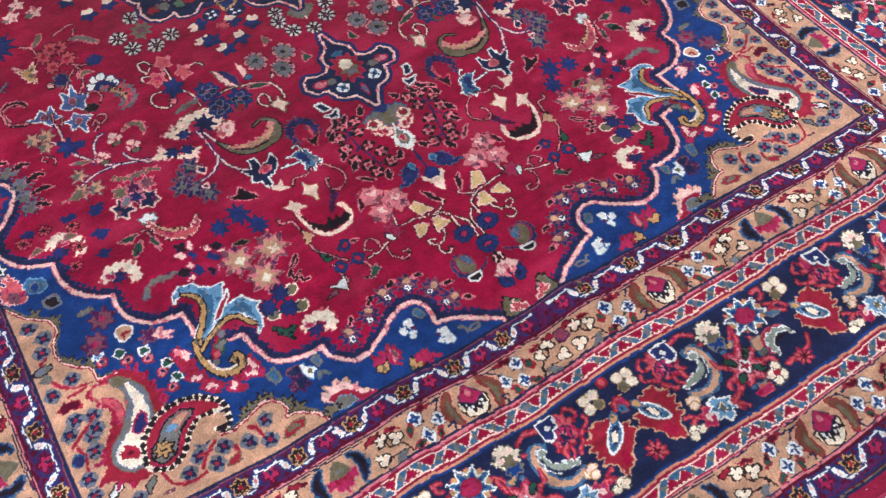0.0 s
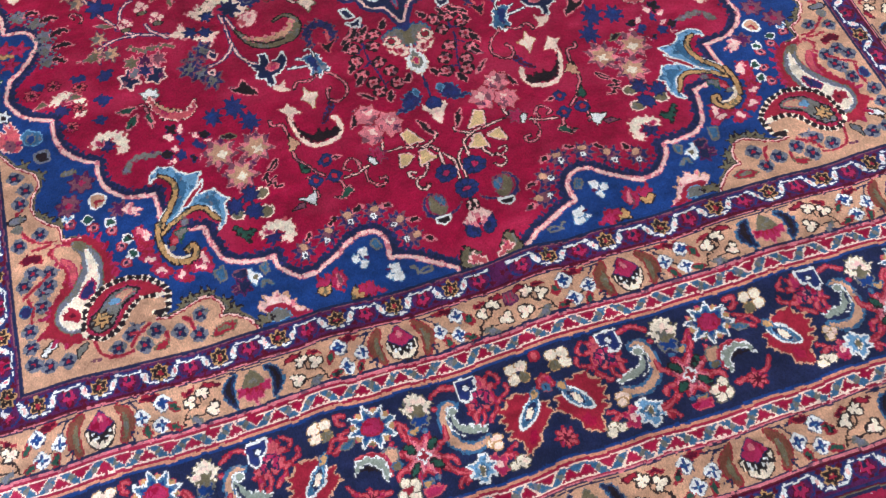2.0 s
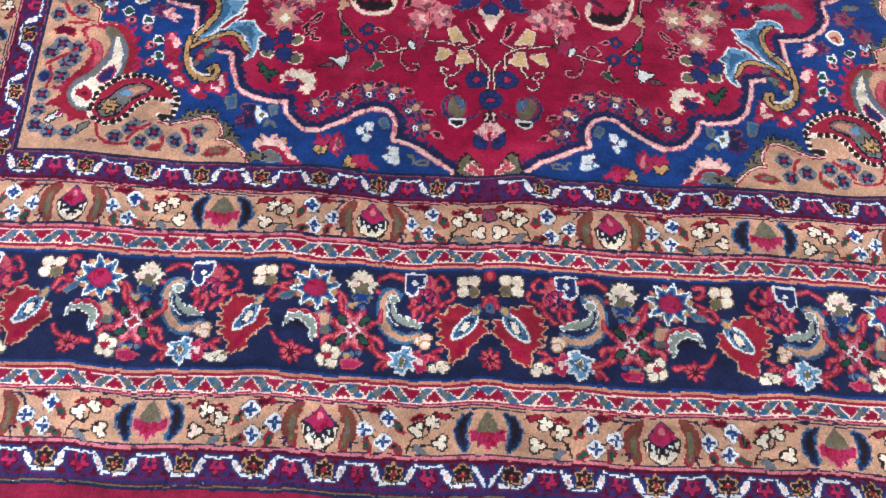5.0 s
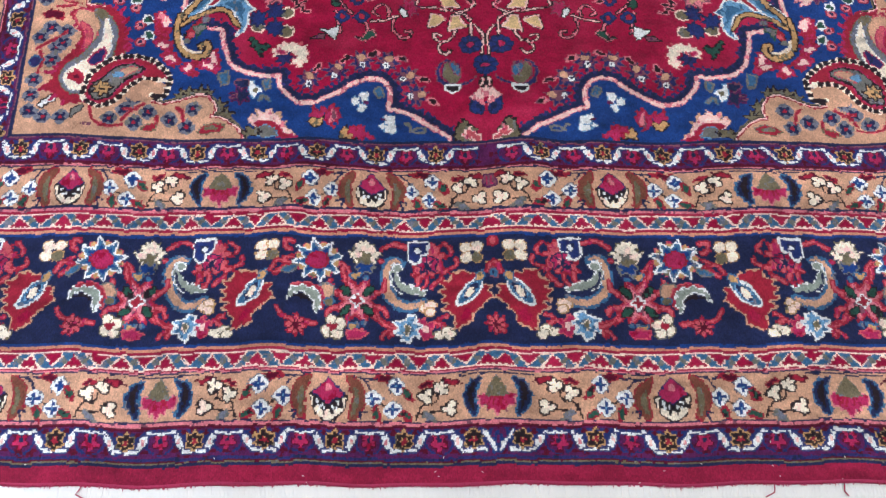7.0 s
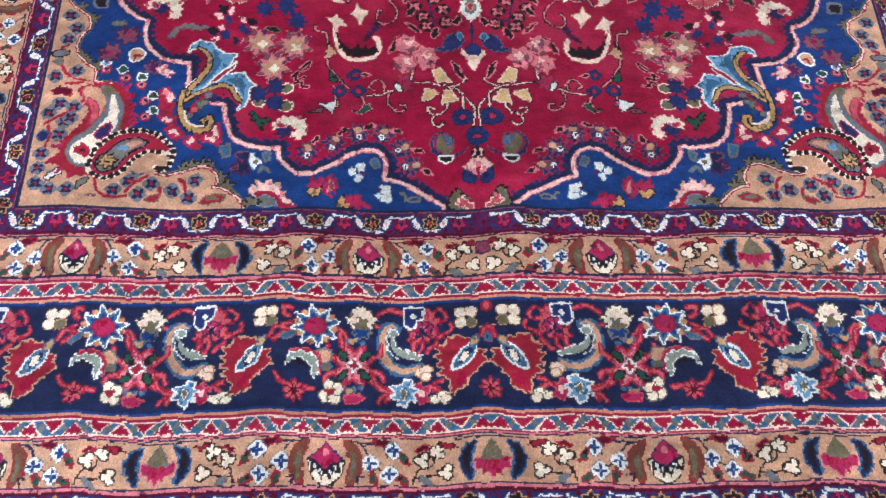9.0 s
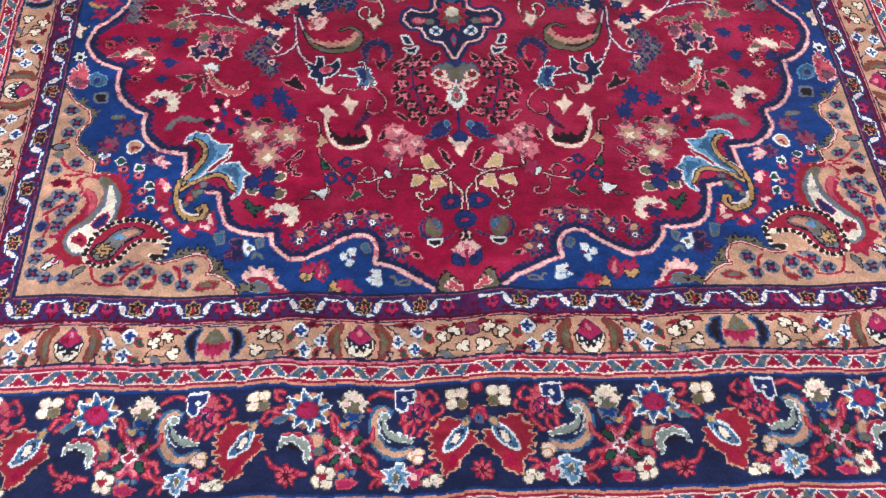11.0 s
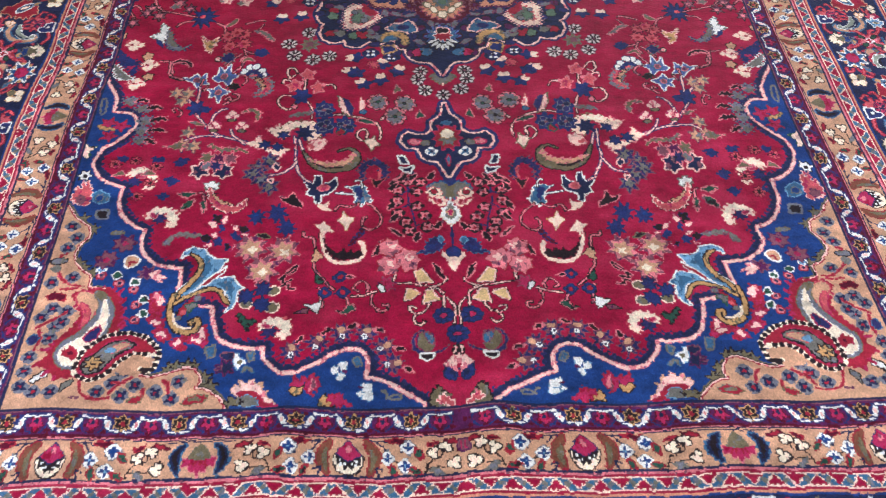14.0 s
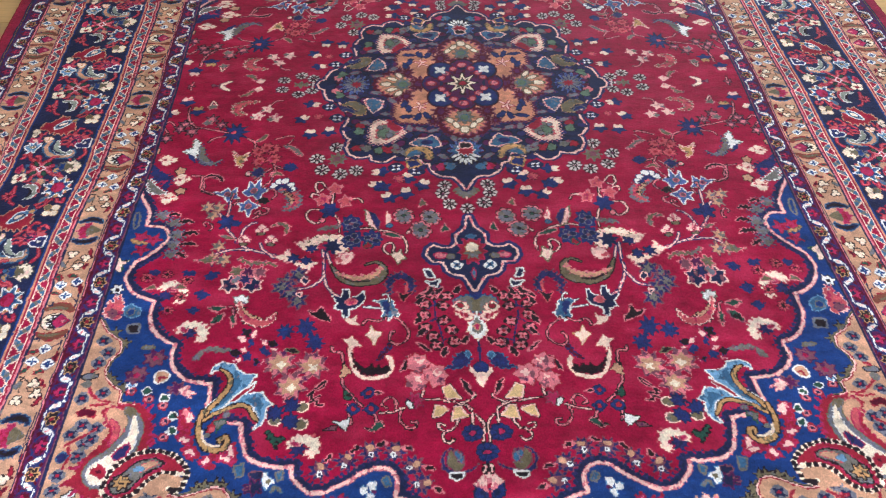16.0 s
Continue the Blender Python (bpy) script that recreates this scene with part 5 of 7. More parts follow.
        f.begin()
    f.poly([(0.414, 0.115), (0.403, 0.111), (0.393, 0.099), (0.38, 0.103), (0.376, 0.095), (0.385, 0.089), (0.39, 0.076), (0.399, 0.091)], "G", (.0030, "K"), jag=.003)
    for x, y in [(0.405, 0.28), (0.34, 0.272), (0.378, 0.222)]:
        f.begin("ivy_flower_motif")
        f.spike(x, y, .058, .60, 8, "X", (.001, "P"), rot=15, tall=1.15)
        f.spike(x, y, .050, .58, 7, "P", rot=32, tall=1.1)
        f.spike(x, y, .040, .58, 6, "T", rot=15)
        f.ell(x - .002, y - .004, .013, .013, "C", jag=.004)
        f.begin()
    f.begin("thistle_motif")
    for x, y, s in ((0.4, 0.366, 1.0), (0.358, 0.375, 1.25), (0.337, 0.333, 1.1)):
        f.spike(x, y, .030 * s, .5, 8, "J", (.002, "U"), rot=10, tall=1.2)
    f.ell(0.403, 0.371, .010, .008, "B")
    f.line([(0.362, 0.378), (0.342, 0.346), (0.327, 0.322)], .014, "J", jag=.004)
    f.begin()
    for a, b in (([(0.372, 0.176)], [(0.351, 0.171)]), ([(0.401, 0.159)], [(0.399, 0.141)]), ([(0.37, 0.139)], [(0.35, 0.132)])):
        (x, y), (p, q) = a[0], b[0]
        f.ell(p, q, .018, .017, "O", (.0026, "H"))
        f.spike(x, y, .026, .6, 8, "J", (.0022, "N"), tall=1.1)
    for pts in ([(0.342, 0.197), (0.332, 0.208), (0.336, 0.19), (0.32, 0.197)], [(0.337, 0.181), (0.324, 0.186), (0.325, 0.175), (0.312, 0.176)], [(0.329, 0.214), (0.316, 0.228), (0.31, 0.231), (0.316, 0.217), (0.324, 0.211)]):
        f.line(pts, .004, "K", (.002, "P"), smooth=2)
    f.poly([(0.395, 0.316), (0.38, 0.32), (0.368, 0.306), (0.381, 0.306)], "K", (.0026, "O"))
    f.taper([(0.578, 0.293), (0.57, 0.301), (0.567, 0.311)], [.010, .022, .010], "Q", (.002, "X"))
    f.taper([(0.559, 0.316), (0.545, 0.319), (0.528, 0.315), (0.505, 0.313)], [.010, .018, .016, .008], "Q", (.002, "X"), jag=.004)
    for pts, k in (([(0.49, 0.358), (0.488, 0.374), (0.472, 0.371), (0.467, 0.358), (0.478, 0.348)], "K"), ([(0.472, 0.342), (0.466, 0.351), (0.462, 0.332), (0.469, 0.323)], "J"), ([(0.509, 0.31), (0.498, 0.318), (0.488, 0.31), (0.493, 0.296)], "K"), ([(0.486, 0.302), (0.47, 0.309), (0.464, 0.29), (0.476, 0.287)], "J"), ([(0.435, 0.338), (0.419, 0.341), (0.415, 0.322), (0.427, 0.324)], "K"), ([(0.448, 0.32), (0.435, 0.323), (0.428, 0.306), (0.441, 0.304)], "J"), ([(0.458, 0.287), (0.45, 0.292), (0.45, 0.274)], "K")):
        f.poly(pts, k, (.002, "U"), jag=.003)
    for pts in ([(0.498, 0.349), (0.484, 0.352), (0.478, 0.339), (0.485, 0.336)], [(0.472, 0.358), (0.46, 0.37), (0.457, 0.356), (0.464, 0.347)], [(0.447, 0.346), (0.435, 0.341), (0.431, 0.329), (0.441, 0.331)], [(0.431, 0.32), (0.412, 0.318), (0.414, 0.312)], [(0.491, 0.322), (0.479, 0.323), (0.474, 0.31), (0.484, 0.311)], [(0.5, 0.287), (0.487, 0.292), (0.487, 0.284)], [(0.446, 0.274), (0.44, 0.286), (0.436, 0.289)]):
        f.poly(pts, "A", (.0024, "M"))
    # big cream cluster with its branch
    for pts in ([(0.339, 0.616), (0.334, 0.569), (0.334, 0.532), (0.323, 0.499), (0.309, 0.475), (0.296, 0.466)], [(0.33, 0.606), (0.318, 0.568), (0.309, 0.546)], [(0.332, 0.535), (0.349, 0.503), (0.366, 0.491), (0.387, 0.488), (0.404, 0.481), (0.413, 0.49), (0.409, 0.497)], [(0.44, 0.599), (0.474, 0.611), (0.507, 0.623), (0.535, 0.645), (0.557, 0.679), (0.571, 0.705), (0.571, 0.747), (0.572, 0.794)], [(0.5, 0.621), (0.539, 0.622), (0.566, 0.616), (0.587, 0.598)], [(0.535, 0.645), (0.529, 0.688), (0.514, 0.713), (0.501, 0.717)], [(0.573, 0.72), (0.6, 0.758), (0.626, 0.773)], [(0.448, 0.595), (0.476, 0.622), (0.484, 0.644)]):
        f.line(pts, .0038, "A", (.0026, "U"))
    for pts, cup in (([(0.403, 0.644), (0.385, 0.646), (0.377, 0.658), (0.368, 0.646), (0.353, 0.653), (0.352, 0.622), (0.368, 0.611), (0.384, 0.619)], [(0.365, 0.622)]), ([(0.403, 0.574), (0.386, 0.577), (0.379, 0.592), (0.363, 0.577), (0.348, 0.573), (0.359, 0.558), (0.37, 0.54), (0.383, 0.558)], [(0.375, 0.581)]), ([(0.446, 0.599), (0.43, 0.602), (0.421, 0.621), (0.412, 0.6), (0.399, 0.592), (0.405, 0.576), (0.418, 0.578)], [(0.404, 0.589)])):
        f.begin("cream_flower_motif")
        f.poly(pts, "H", (.0030, "P"), jag=.003)
        f.spike(cup[0][0], cup[0][1], .024, .5, 6, "J", (.002, "N"), rot=20)
        f.begin()
    f.begin("fan_flower_motif")
    f.line([(0.36, 0.646), (0.343, 0.657), (0.319, 0.659), (0.3, 0.647), (0.293, 0.625), (0.302, 0.61)], .036, "H", (.002, "O"), smooth=3, jag=.005)
    f.line([(0.342, 0.653), (0.32, 0.653), (0.303, 0.637)], .014, "C", smooth=3, jag=.004)
    f.spike(0.318, 0.629, .036, .5, 7, "N", (.002, "U"), rot=60, tall=1.2)
    f.begin("bud_motif")
    f.poly([(0.309, 0.583), (0.302, 0.6), (0.287, 0.606), (0.271, 0.6), (0.272, 0.583), (0.284, 0.57), (0.301, 0.572)], "A", (.0022, "P"), smooth=2, jag=.003)
    f.ell(0.301, 0.583, .014, .012, "S", jag=.003)
    f.begin("curved_leaf_motif")
    f.taper([(0.317, 0.568), (0.304, 0.539), (0.283, 0.517), (0.252, 0.507), (0.221, 0.512), (0.202, 0.531), (0.2, 0.555), (0.211, 0.568), (0.226, 0.571), (0.241, 0.563)], [.004, .016, .030, .040, .038, .026, .016, .010, .007, .003], "O", (.0034, "K"))
    f.taper([(0.302, 0.54), (0.277, 0.524), (0.246, 0.521), (0.218, 0.532), (0.206, 0.553)], [.004, .014, .020, .016, .006], "T", (.0030, "P"), jag=.004)
    f.taper([(0.295, 0.528), (0.264, 0.509), (0.233, 0.509)], [.003, .006, .003], "K")
    f.begin()
    for x, y in [(0.411, 0.515), (0.387, 0.536), (0.381, 0.453), (0.402, 0.48), (0.421, 0.498)]:
        f.spike(x, y, .036, .50, 6, "U", (.003, "X"), rot=25, tall=1.2)
        f.ell(x, y, .014, .018, "Q", jag=.006)
    f.poly([(0.375, 0.524), (0.365, 0.514), (0.371, 0.504), (0.379, 0.515)], "N", (.0040, "A"))
    f.poly([(0.386, 0.474), (0.377, 0.476), (0.378, 0.465)], "N", (.0040, "A"))
    # purple bells
    for a, g in (([(0.535, 0.508)], 1), ([(0.486, 0.508)], -1)):
        f.begin("bell_flower_motif")
        x, y = a[0]
        f.spike(x, y, .034, .62, 6, "N", (.0040, "A"), rot=30, tall=1.2)
        f.ell(x - .012 * g, y + .016, .014, .022, "I", (.002, "P"), rot=30 * g)
        f.ell(x + .010 * g, y - .006, .008, .014, "X")
        f.begin()
    for x, y, k in ((0.526, 0.55, "O"), (0.474, 0.547, "X"), (0.5, 0.549, "V"), (0.503, 0.524, "U")):
        f.spike(x, y, .026, .5, 6, k, (.0026, "P"), rot=40, tall=1.3)
    f.poly([(0.519, 0.464), (0.505, 0.473), (0.49, 0.464), (0.492, 0.447), (0.505, 0.451), (0.511, 0.444)], "W", (.003, "Q"), jag=.003)
    f.begin("curved_leaf_motif")
    f.taper([(0.507, 0.451), (0.497, 0.422), (0.479, 0.4), (0.457, 0.391), (0.437, 0.396), (0.427, 0.415)], [.004, .020, .030, .028, .016, .003], "S", (.0045, "K"), (.0028, "A"), jag=.003)
    f.taper([(0.494, 0.43), (0.481, 0.413), (0.461, 0.405)], [.004, .012, .004], "T", (.002, "K"), jag=.003)
    f.begin()
    for pts in ([(0.569, 0.438), (0.552, 0.441), (0.532, 0.434), (0.55, 0.426)], [(0.561, 0.387), (0.553, 0.408), (0.533, 0.417), (0.537, 0.398)], [(0.519, 0.406), (0.514, 0.417), (0.509, 0.394), (0.512, 0.379)]):
        f.poly(pts, "G", (.0034, "P"), jag=.002)
    f.line([(0.524, 0.437), (0.517, 0.434), (0.515, 0.414)], .0034, "P", (.002, "K"))
    for x, y in [(0.719, 0.53), (0.677, 0.542), (0.63, 0.524), (0.636, 0.472), (0.656, 0.428)]:
        f.begin("rosette_motif")
        floret(f, x, y, .021, "S", "K", "D")
        f.begin()
    for pts in ([(0.718, 0.551), (0.696, 0.553), (0.698, 0.538), (0.713, 0.539)], [(0.644, 0.552), (0.621, 0.555), (0.616, 0.54), (0.635, 0.539)], [(0.593, 0.536), (0.58, 0.549), (0.566, 0.543), (0.575, 0.525), (0.587, 0.526)], [(0.606, 0.483), (0.591, 0.488), (0.575, 0.476), (0.591, 0.462)], [(0.615, 0.432), (0.601, 0.442), (0.59, 0.432), (0.601, 0.419)], [(0.669, 0.442), (0.674, 0.433), (0.664, 0.426)]):
        f.poly(pts, "J", (.0022, "U"), jag=.003)
    for x, y in [(0.707, 0.499), (0.645, 0.502)]:
        f.poly([(x + .012, y - .006), (x - .004, y + .010), (x - .014, y - .004)], "O", (.0028, "P"))
    # grey leaves beside the side scallop
    for a, b in (([(0.722, 0.747)], [(0.695, 0.753)]), ([(0.69, 0.72)], [(0.663, 0.728)]), ([(0.676, 0.677)], [(0.644, 0.684)]), ([(0.679, 0.643)], [(0.642, 0.645)]), ([(0.678, 0.61)], [(0.658, 0.606)])):
        (x, y), (p, q) = a[0], b[0]
        f.ell(x, y, .030, .024, "I", (.002, "U"), jag=.008)
        f.ell(x + .006, y - .006, .016, .014, "Q", jag=.005)
        f.taper([(x - .010, y), (p, q), (p - .012, q - .006)], [.006, .020, .003], "K", (.0026, "P"), jag=.003)
    for x, y in [(0.585, 0.592), (0.56, 0.588), (0.577, 0.634), (0.607, 0.747), (0.596, 0.773), (0.623, 0.777)]:
        f.spike(x, y, .028, .45, 6, "T", (.0024, "X"), rot=25, tall=1.3)
        f.ell(x + .006, y, .010, .012, "Q", jag=.003)
    f.poly([(0.625, 0.589), (0.609, 0.59), (0.592, 0.603), (0.577, 0.586), (0.599, 0.581)], "O", (.0024, "P"), jag=.003)
    f.poly([(0.582, 0.673), (0.563, 0.669), (0.544, 0.657), (0.561, 0.657)], "O", (.0022, "P"))
    f.taper([(0.522, 0.591), (0.502, 0.577), (0.478, 0.577), (0.452, 0.576), (0.443, 0.567)], [.010, .016, .016, .014, .004], "O", (.0030, "P"), jag=.004)
    f.line([(0.619, 0.706), (0.625, 0.715), (0.616, 0.721), (0.606, 0.712), (0.602, 0.698), (0.607, 0.69)], .0030, "P", (.0024, "K"))
    # white blossoms on the branch
    for x, y in [(0.486, 0.692), (0.523, 0.656), (0.46, 0.655)]:
        for dx, dy in ((-.008, -.001), (.007, -.003), (0, .008)):
            f.ell(x + dx, y + dy, .013, .013, "A", (.0028, "M"), jag=.002)
        f.ell(x, y - .016, .014, .008, "O", (.0015, "K"))
    f.taper([(0.46, 0.704), (0.442, 0.709), (0.427, 0.697), (0.428, 0.675)], [.004, .014, .018, .006], "O", (.003, "P"), jag=.003)
    # blue stars
    for pts, c in (([(0.618, 0.834), (0.599, 0.832), (0.587, 0.849), (0.578, 0.829), (0.566, 0.853), (0.562, 0.82), (0.555, 0.809), (0.574, 0.807), (0.579, 0.794), (0.591, 0.814)], [(0.585, 0.825)]), ([(0.549, 0.833), (0.536, 0.851), (0.537, 0.878), (0.523, 0.855), (0.512, 0.887), (0.509, 0.855), (0.488, 0.841), (0.502, 0.828), (0.505, 0.801), (0.521, 0.824), (0.533, 0.819)], [(0.522, 0.841)]), ([(0.556, 0.791), (0.539, 0.787), (0.531, 0.808), (0.519, 0.789), (0.501, 0.78), (0.516, 0.767), (0.523, 0.74), (0.532, 0.765), (0.548, 0.759), (0.543, 0.776)], [(0.528, 0.778)])):
        f.begin("star_flower_motif")
        f.poly(pts, "F", (.0030, "W"))
        f.poly([(c[0][0] + (x - c[0][0]) * .6, c[0][1] + (y - c[0][1]) * .6) for x, y in pts], "E")
        f.ell(c[0][0], c[0][1], .010, .013, "X", (.002, "P"))
        f.begin()
    f.star(0.571, 0.718, .034, 6, .45, "J", (.0026, "N"), tall=1.3)
    f.poly([(0.554, 0.722), (0.537, 0.721), (0.542, 0.705), (0.557, 0.705)], "J", (.002, "U"))
    for pts in ([(0.661, 0.896), (0.648, 0.862), (0.649, 0.839), (0.623, 0.828)], [(0.489, 0.848), (0.472, 0.841), (0.463, 0.818), (0.473, 0.805)], [(0.508, 0.733), (0.496, 0.746), (0.498, 0.76), (0.507, 0.75)], [(0.493, 0.746), (0.479, 0.754), (0.477, 0.766), (0.489, 0.771)], [(0.525, 0.882), (0.51, 0.905), (0.493, 0.928)], [(0.573, 0.803), (0.569, 0.827)], [(0.554, 0.802), (0.562, 0.783)]):
        f.line(pts, .0036, "P", (.0024, "K"))
    f.taper([(0.657, 0.891), (0.64, 0.903), (0.622, 0.893), (0.613, 0.888)], [.006, .014, .012, .004], "K", (.003, "P"))
    f.ell(0.494, 0.799, .020, .016, "K", (.002, "G"), jag=.004)
    f.begin("tufted_crescent_motif")
    f.taper([(0.454, 0.843), (0.433, 0.831), (0.418, 0.802), (0.421, 0.776), (0.433, 0.764)], [.012, .030, .036, .026, .006], "S", (.0080, "I"), jag=.005)
    f.taper([(0.444, 0.831), (0.427, 0.809), (0.425, 0.785)], [.004, .014, .006], "T", (.0026, "K"), jag=.004)
    for x, y in [(0.475, 0.859), (0.464, 0.872), (0.45, 0.874), (0.434, 0.858), (0.427, 0.84)]:
        f.ell(x, y, .014, .018, "W", (.0026, "U"), rot=30)
    f.taper([(0.468, 0.845), (0.452, 0.856), (0.432, 0.836)], [.010, .018, .010], "J", (.002, "N"), jag=.003)
    f.begin()
    # pink sprig and dark grapes
    for pts in ([(0.336, 0.845), (0.325, 0.812), (0.328, 0.773), (0.336, 0.737)], [(0.346, 0.848), (0.356, 0.866), (0.37, 0.868), (0.371, 0.846), (0.362, 0.83), (0.353, 0.839)], [(0.356, 0.817), (0.376, 0.824), (0.377, 0.806)], [(0.342, 0.737), (0.358, 0.71), (0.378, 0.723), (0.385, 0.744), (0.375, 0.763), (0.354, 0.762)], [(0.316, 0.736), (0.306, 0.705), (0.305, 0.679)], [(0.282, 0.682), (0.243, 0.688), (0.204, 0.683), (0.173, 0.67), (0.154, 0.652), (0.148, 0.619), (0.151, 0.603)], [(0.191, 0.598), (0.201, 0.612), (0.199, 0.629), (0.186, 0.637), (0.178, 0.623), (0.181, 0.606)], [(0.178, 0.604), (0.169, 0.6)], [(0.147, 0.672), (0.127, 0.698)], [(0.281, 0.796), (0.261, 0.8), (0.251, 0.784)]):
        f.line(pts, .0036, "A", (.0026, "K"))
    for x, y in [(0.323, 0.84), (0.349, 0.797), (0.294, 0.789)]:
        f.spike(x, y, .030, .55, 5, "S", (.003, "P"), rot=80, tall=1.3)
        f.ell(x - .014, y + .010, .010, .010, "P")
    f.star(0.331, 0.758, .036, 6, .4, "J", (.003, "U"), tall=1.2)
    f.ell(0.346, 0.722, .010, .014, "P", (.0026, "K"))
    f.taper([(0.349, 0.689), (0.328, 0.695), (0.308, 0.699)], [.010, .020, .012], "Q", (.0026, "X"), jag=.004)
    for x, y in [(0.277, 0.705), (0.274, 0.65), (0.229, 0.651)]:
        f.star(x, y, .040, 8, .25, "J", (.0024, "U"), tall=1.3)
        for k in range(4):
            t = k * 1.57 + .4
            f.ell(x + .011 * math.cos(t), y + .013 * math.sin(t), .012, .011, "U" if k % 2 else "N", (.0015, "I"))
        f.ell(x, y, .008, .008, "X")
    f.poly([(0.244, 0.756), (0.232, 0.741), (0.225, 0.708), (0.215, 0.683), (0.231, 0.696), (0.242, 0.721)], "A", (.003, "O"), jag=.002)
    f.poly([(0.235, 0.75), (0.221, 0.741), (0.21, 0.712), (0.215, 0.687), (0.225, 0.712)], "U", (.002, "X"))
    f.poly([(0.193, 0.753), (0.182, 0.724), (0.185, 0.699), (0.194, 0.697), (0.197, 0.72)], "A", (.002, "S"))
    f.ell(0.188, 0.699, .012, .012, "E", (.002, "N"))
    f.taper([(0.2, 0.671), (0.181, 0.666), (0.163, 0.658)], [.006, .022, .006], "G", (.003, "P"))
    f.poly([(0.247, 0.624), (0.238, 0.64), (0.228, 0.628), (0.24, 0.616)], "Z", (.003, "G"))
    f.poly([(0.185, 0.598), (0.169, 0.604), (0.163, 0.615), (0.161, 0.598), (0.152, 0.584), (0.162, 0.581), (0.169, 0.566), (0.176, 0.585)], "H", (.0026, "O"))
    for x, y in [(0.153, 0.734), (0.09, 0.728), (0.115, 0.681)]:
        f.begin("rosette_motif")
        for k in range(8):
            t = k * .785 + .2
            f.ell(x + .017 * math.cos(t), y + .022 * math.sin(t), .0140, .0125, "P", (.0020, "K"), rot=math.degrees(t))
        for k in range(8):
            t = k * .785 + .2
            f.ell(x + .011 * math.cos(t), y + .015 * math.sin(t), .0160, .0110, "I" if k % 3 else "Q", rot=math.degrees(t))
            f.line([(x, y), (x + .018 * math.cos(t + .39), y + .023 * math.sin(t + .39))], .0022, "K")
        f.ell(x, y, .006, .007, "G", (.002, "K"))
        f.begin()


def wide_wheel(f, x, y, r=.034, tall=1.15):
    """White florets with eight dark slits."""
    f.begin("wheel_rosette_motif")
    f.star(x, y, r * .88, 8, .24, "w", (.0024, "X"), tall=tall)
    r = r * f.size
    for k in range(8):
        t = k * .785 + .39
        f.line([(x + r * .26 * math.cos(t), y + r * .26 * tall * math.sin(t)), (x + r * .80 * math.cos(t), y + r * .80 * tall * math.sin(t))], .0046, "K")
    f.ell(x, y, .006, .006, "X")
    f.begin()


def cup(f, x, y, r, rot, bell="H"):
    """Blue calyx with a pale bell."""
    f.begin("tulip_motif")
    tulip(f, x, y, r, rot, "J", bell)
    f.begin()


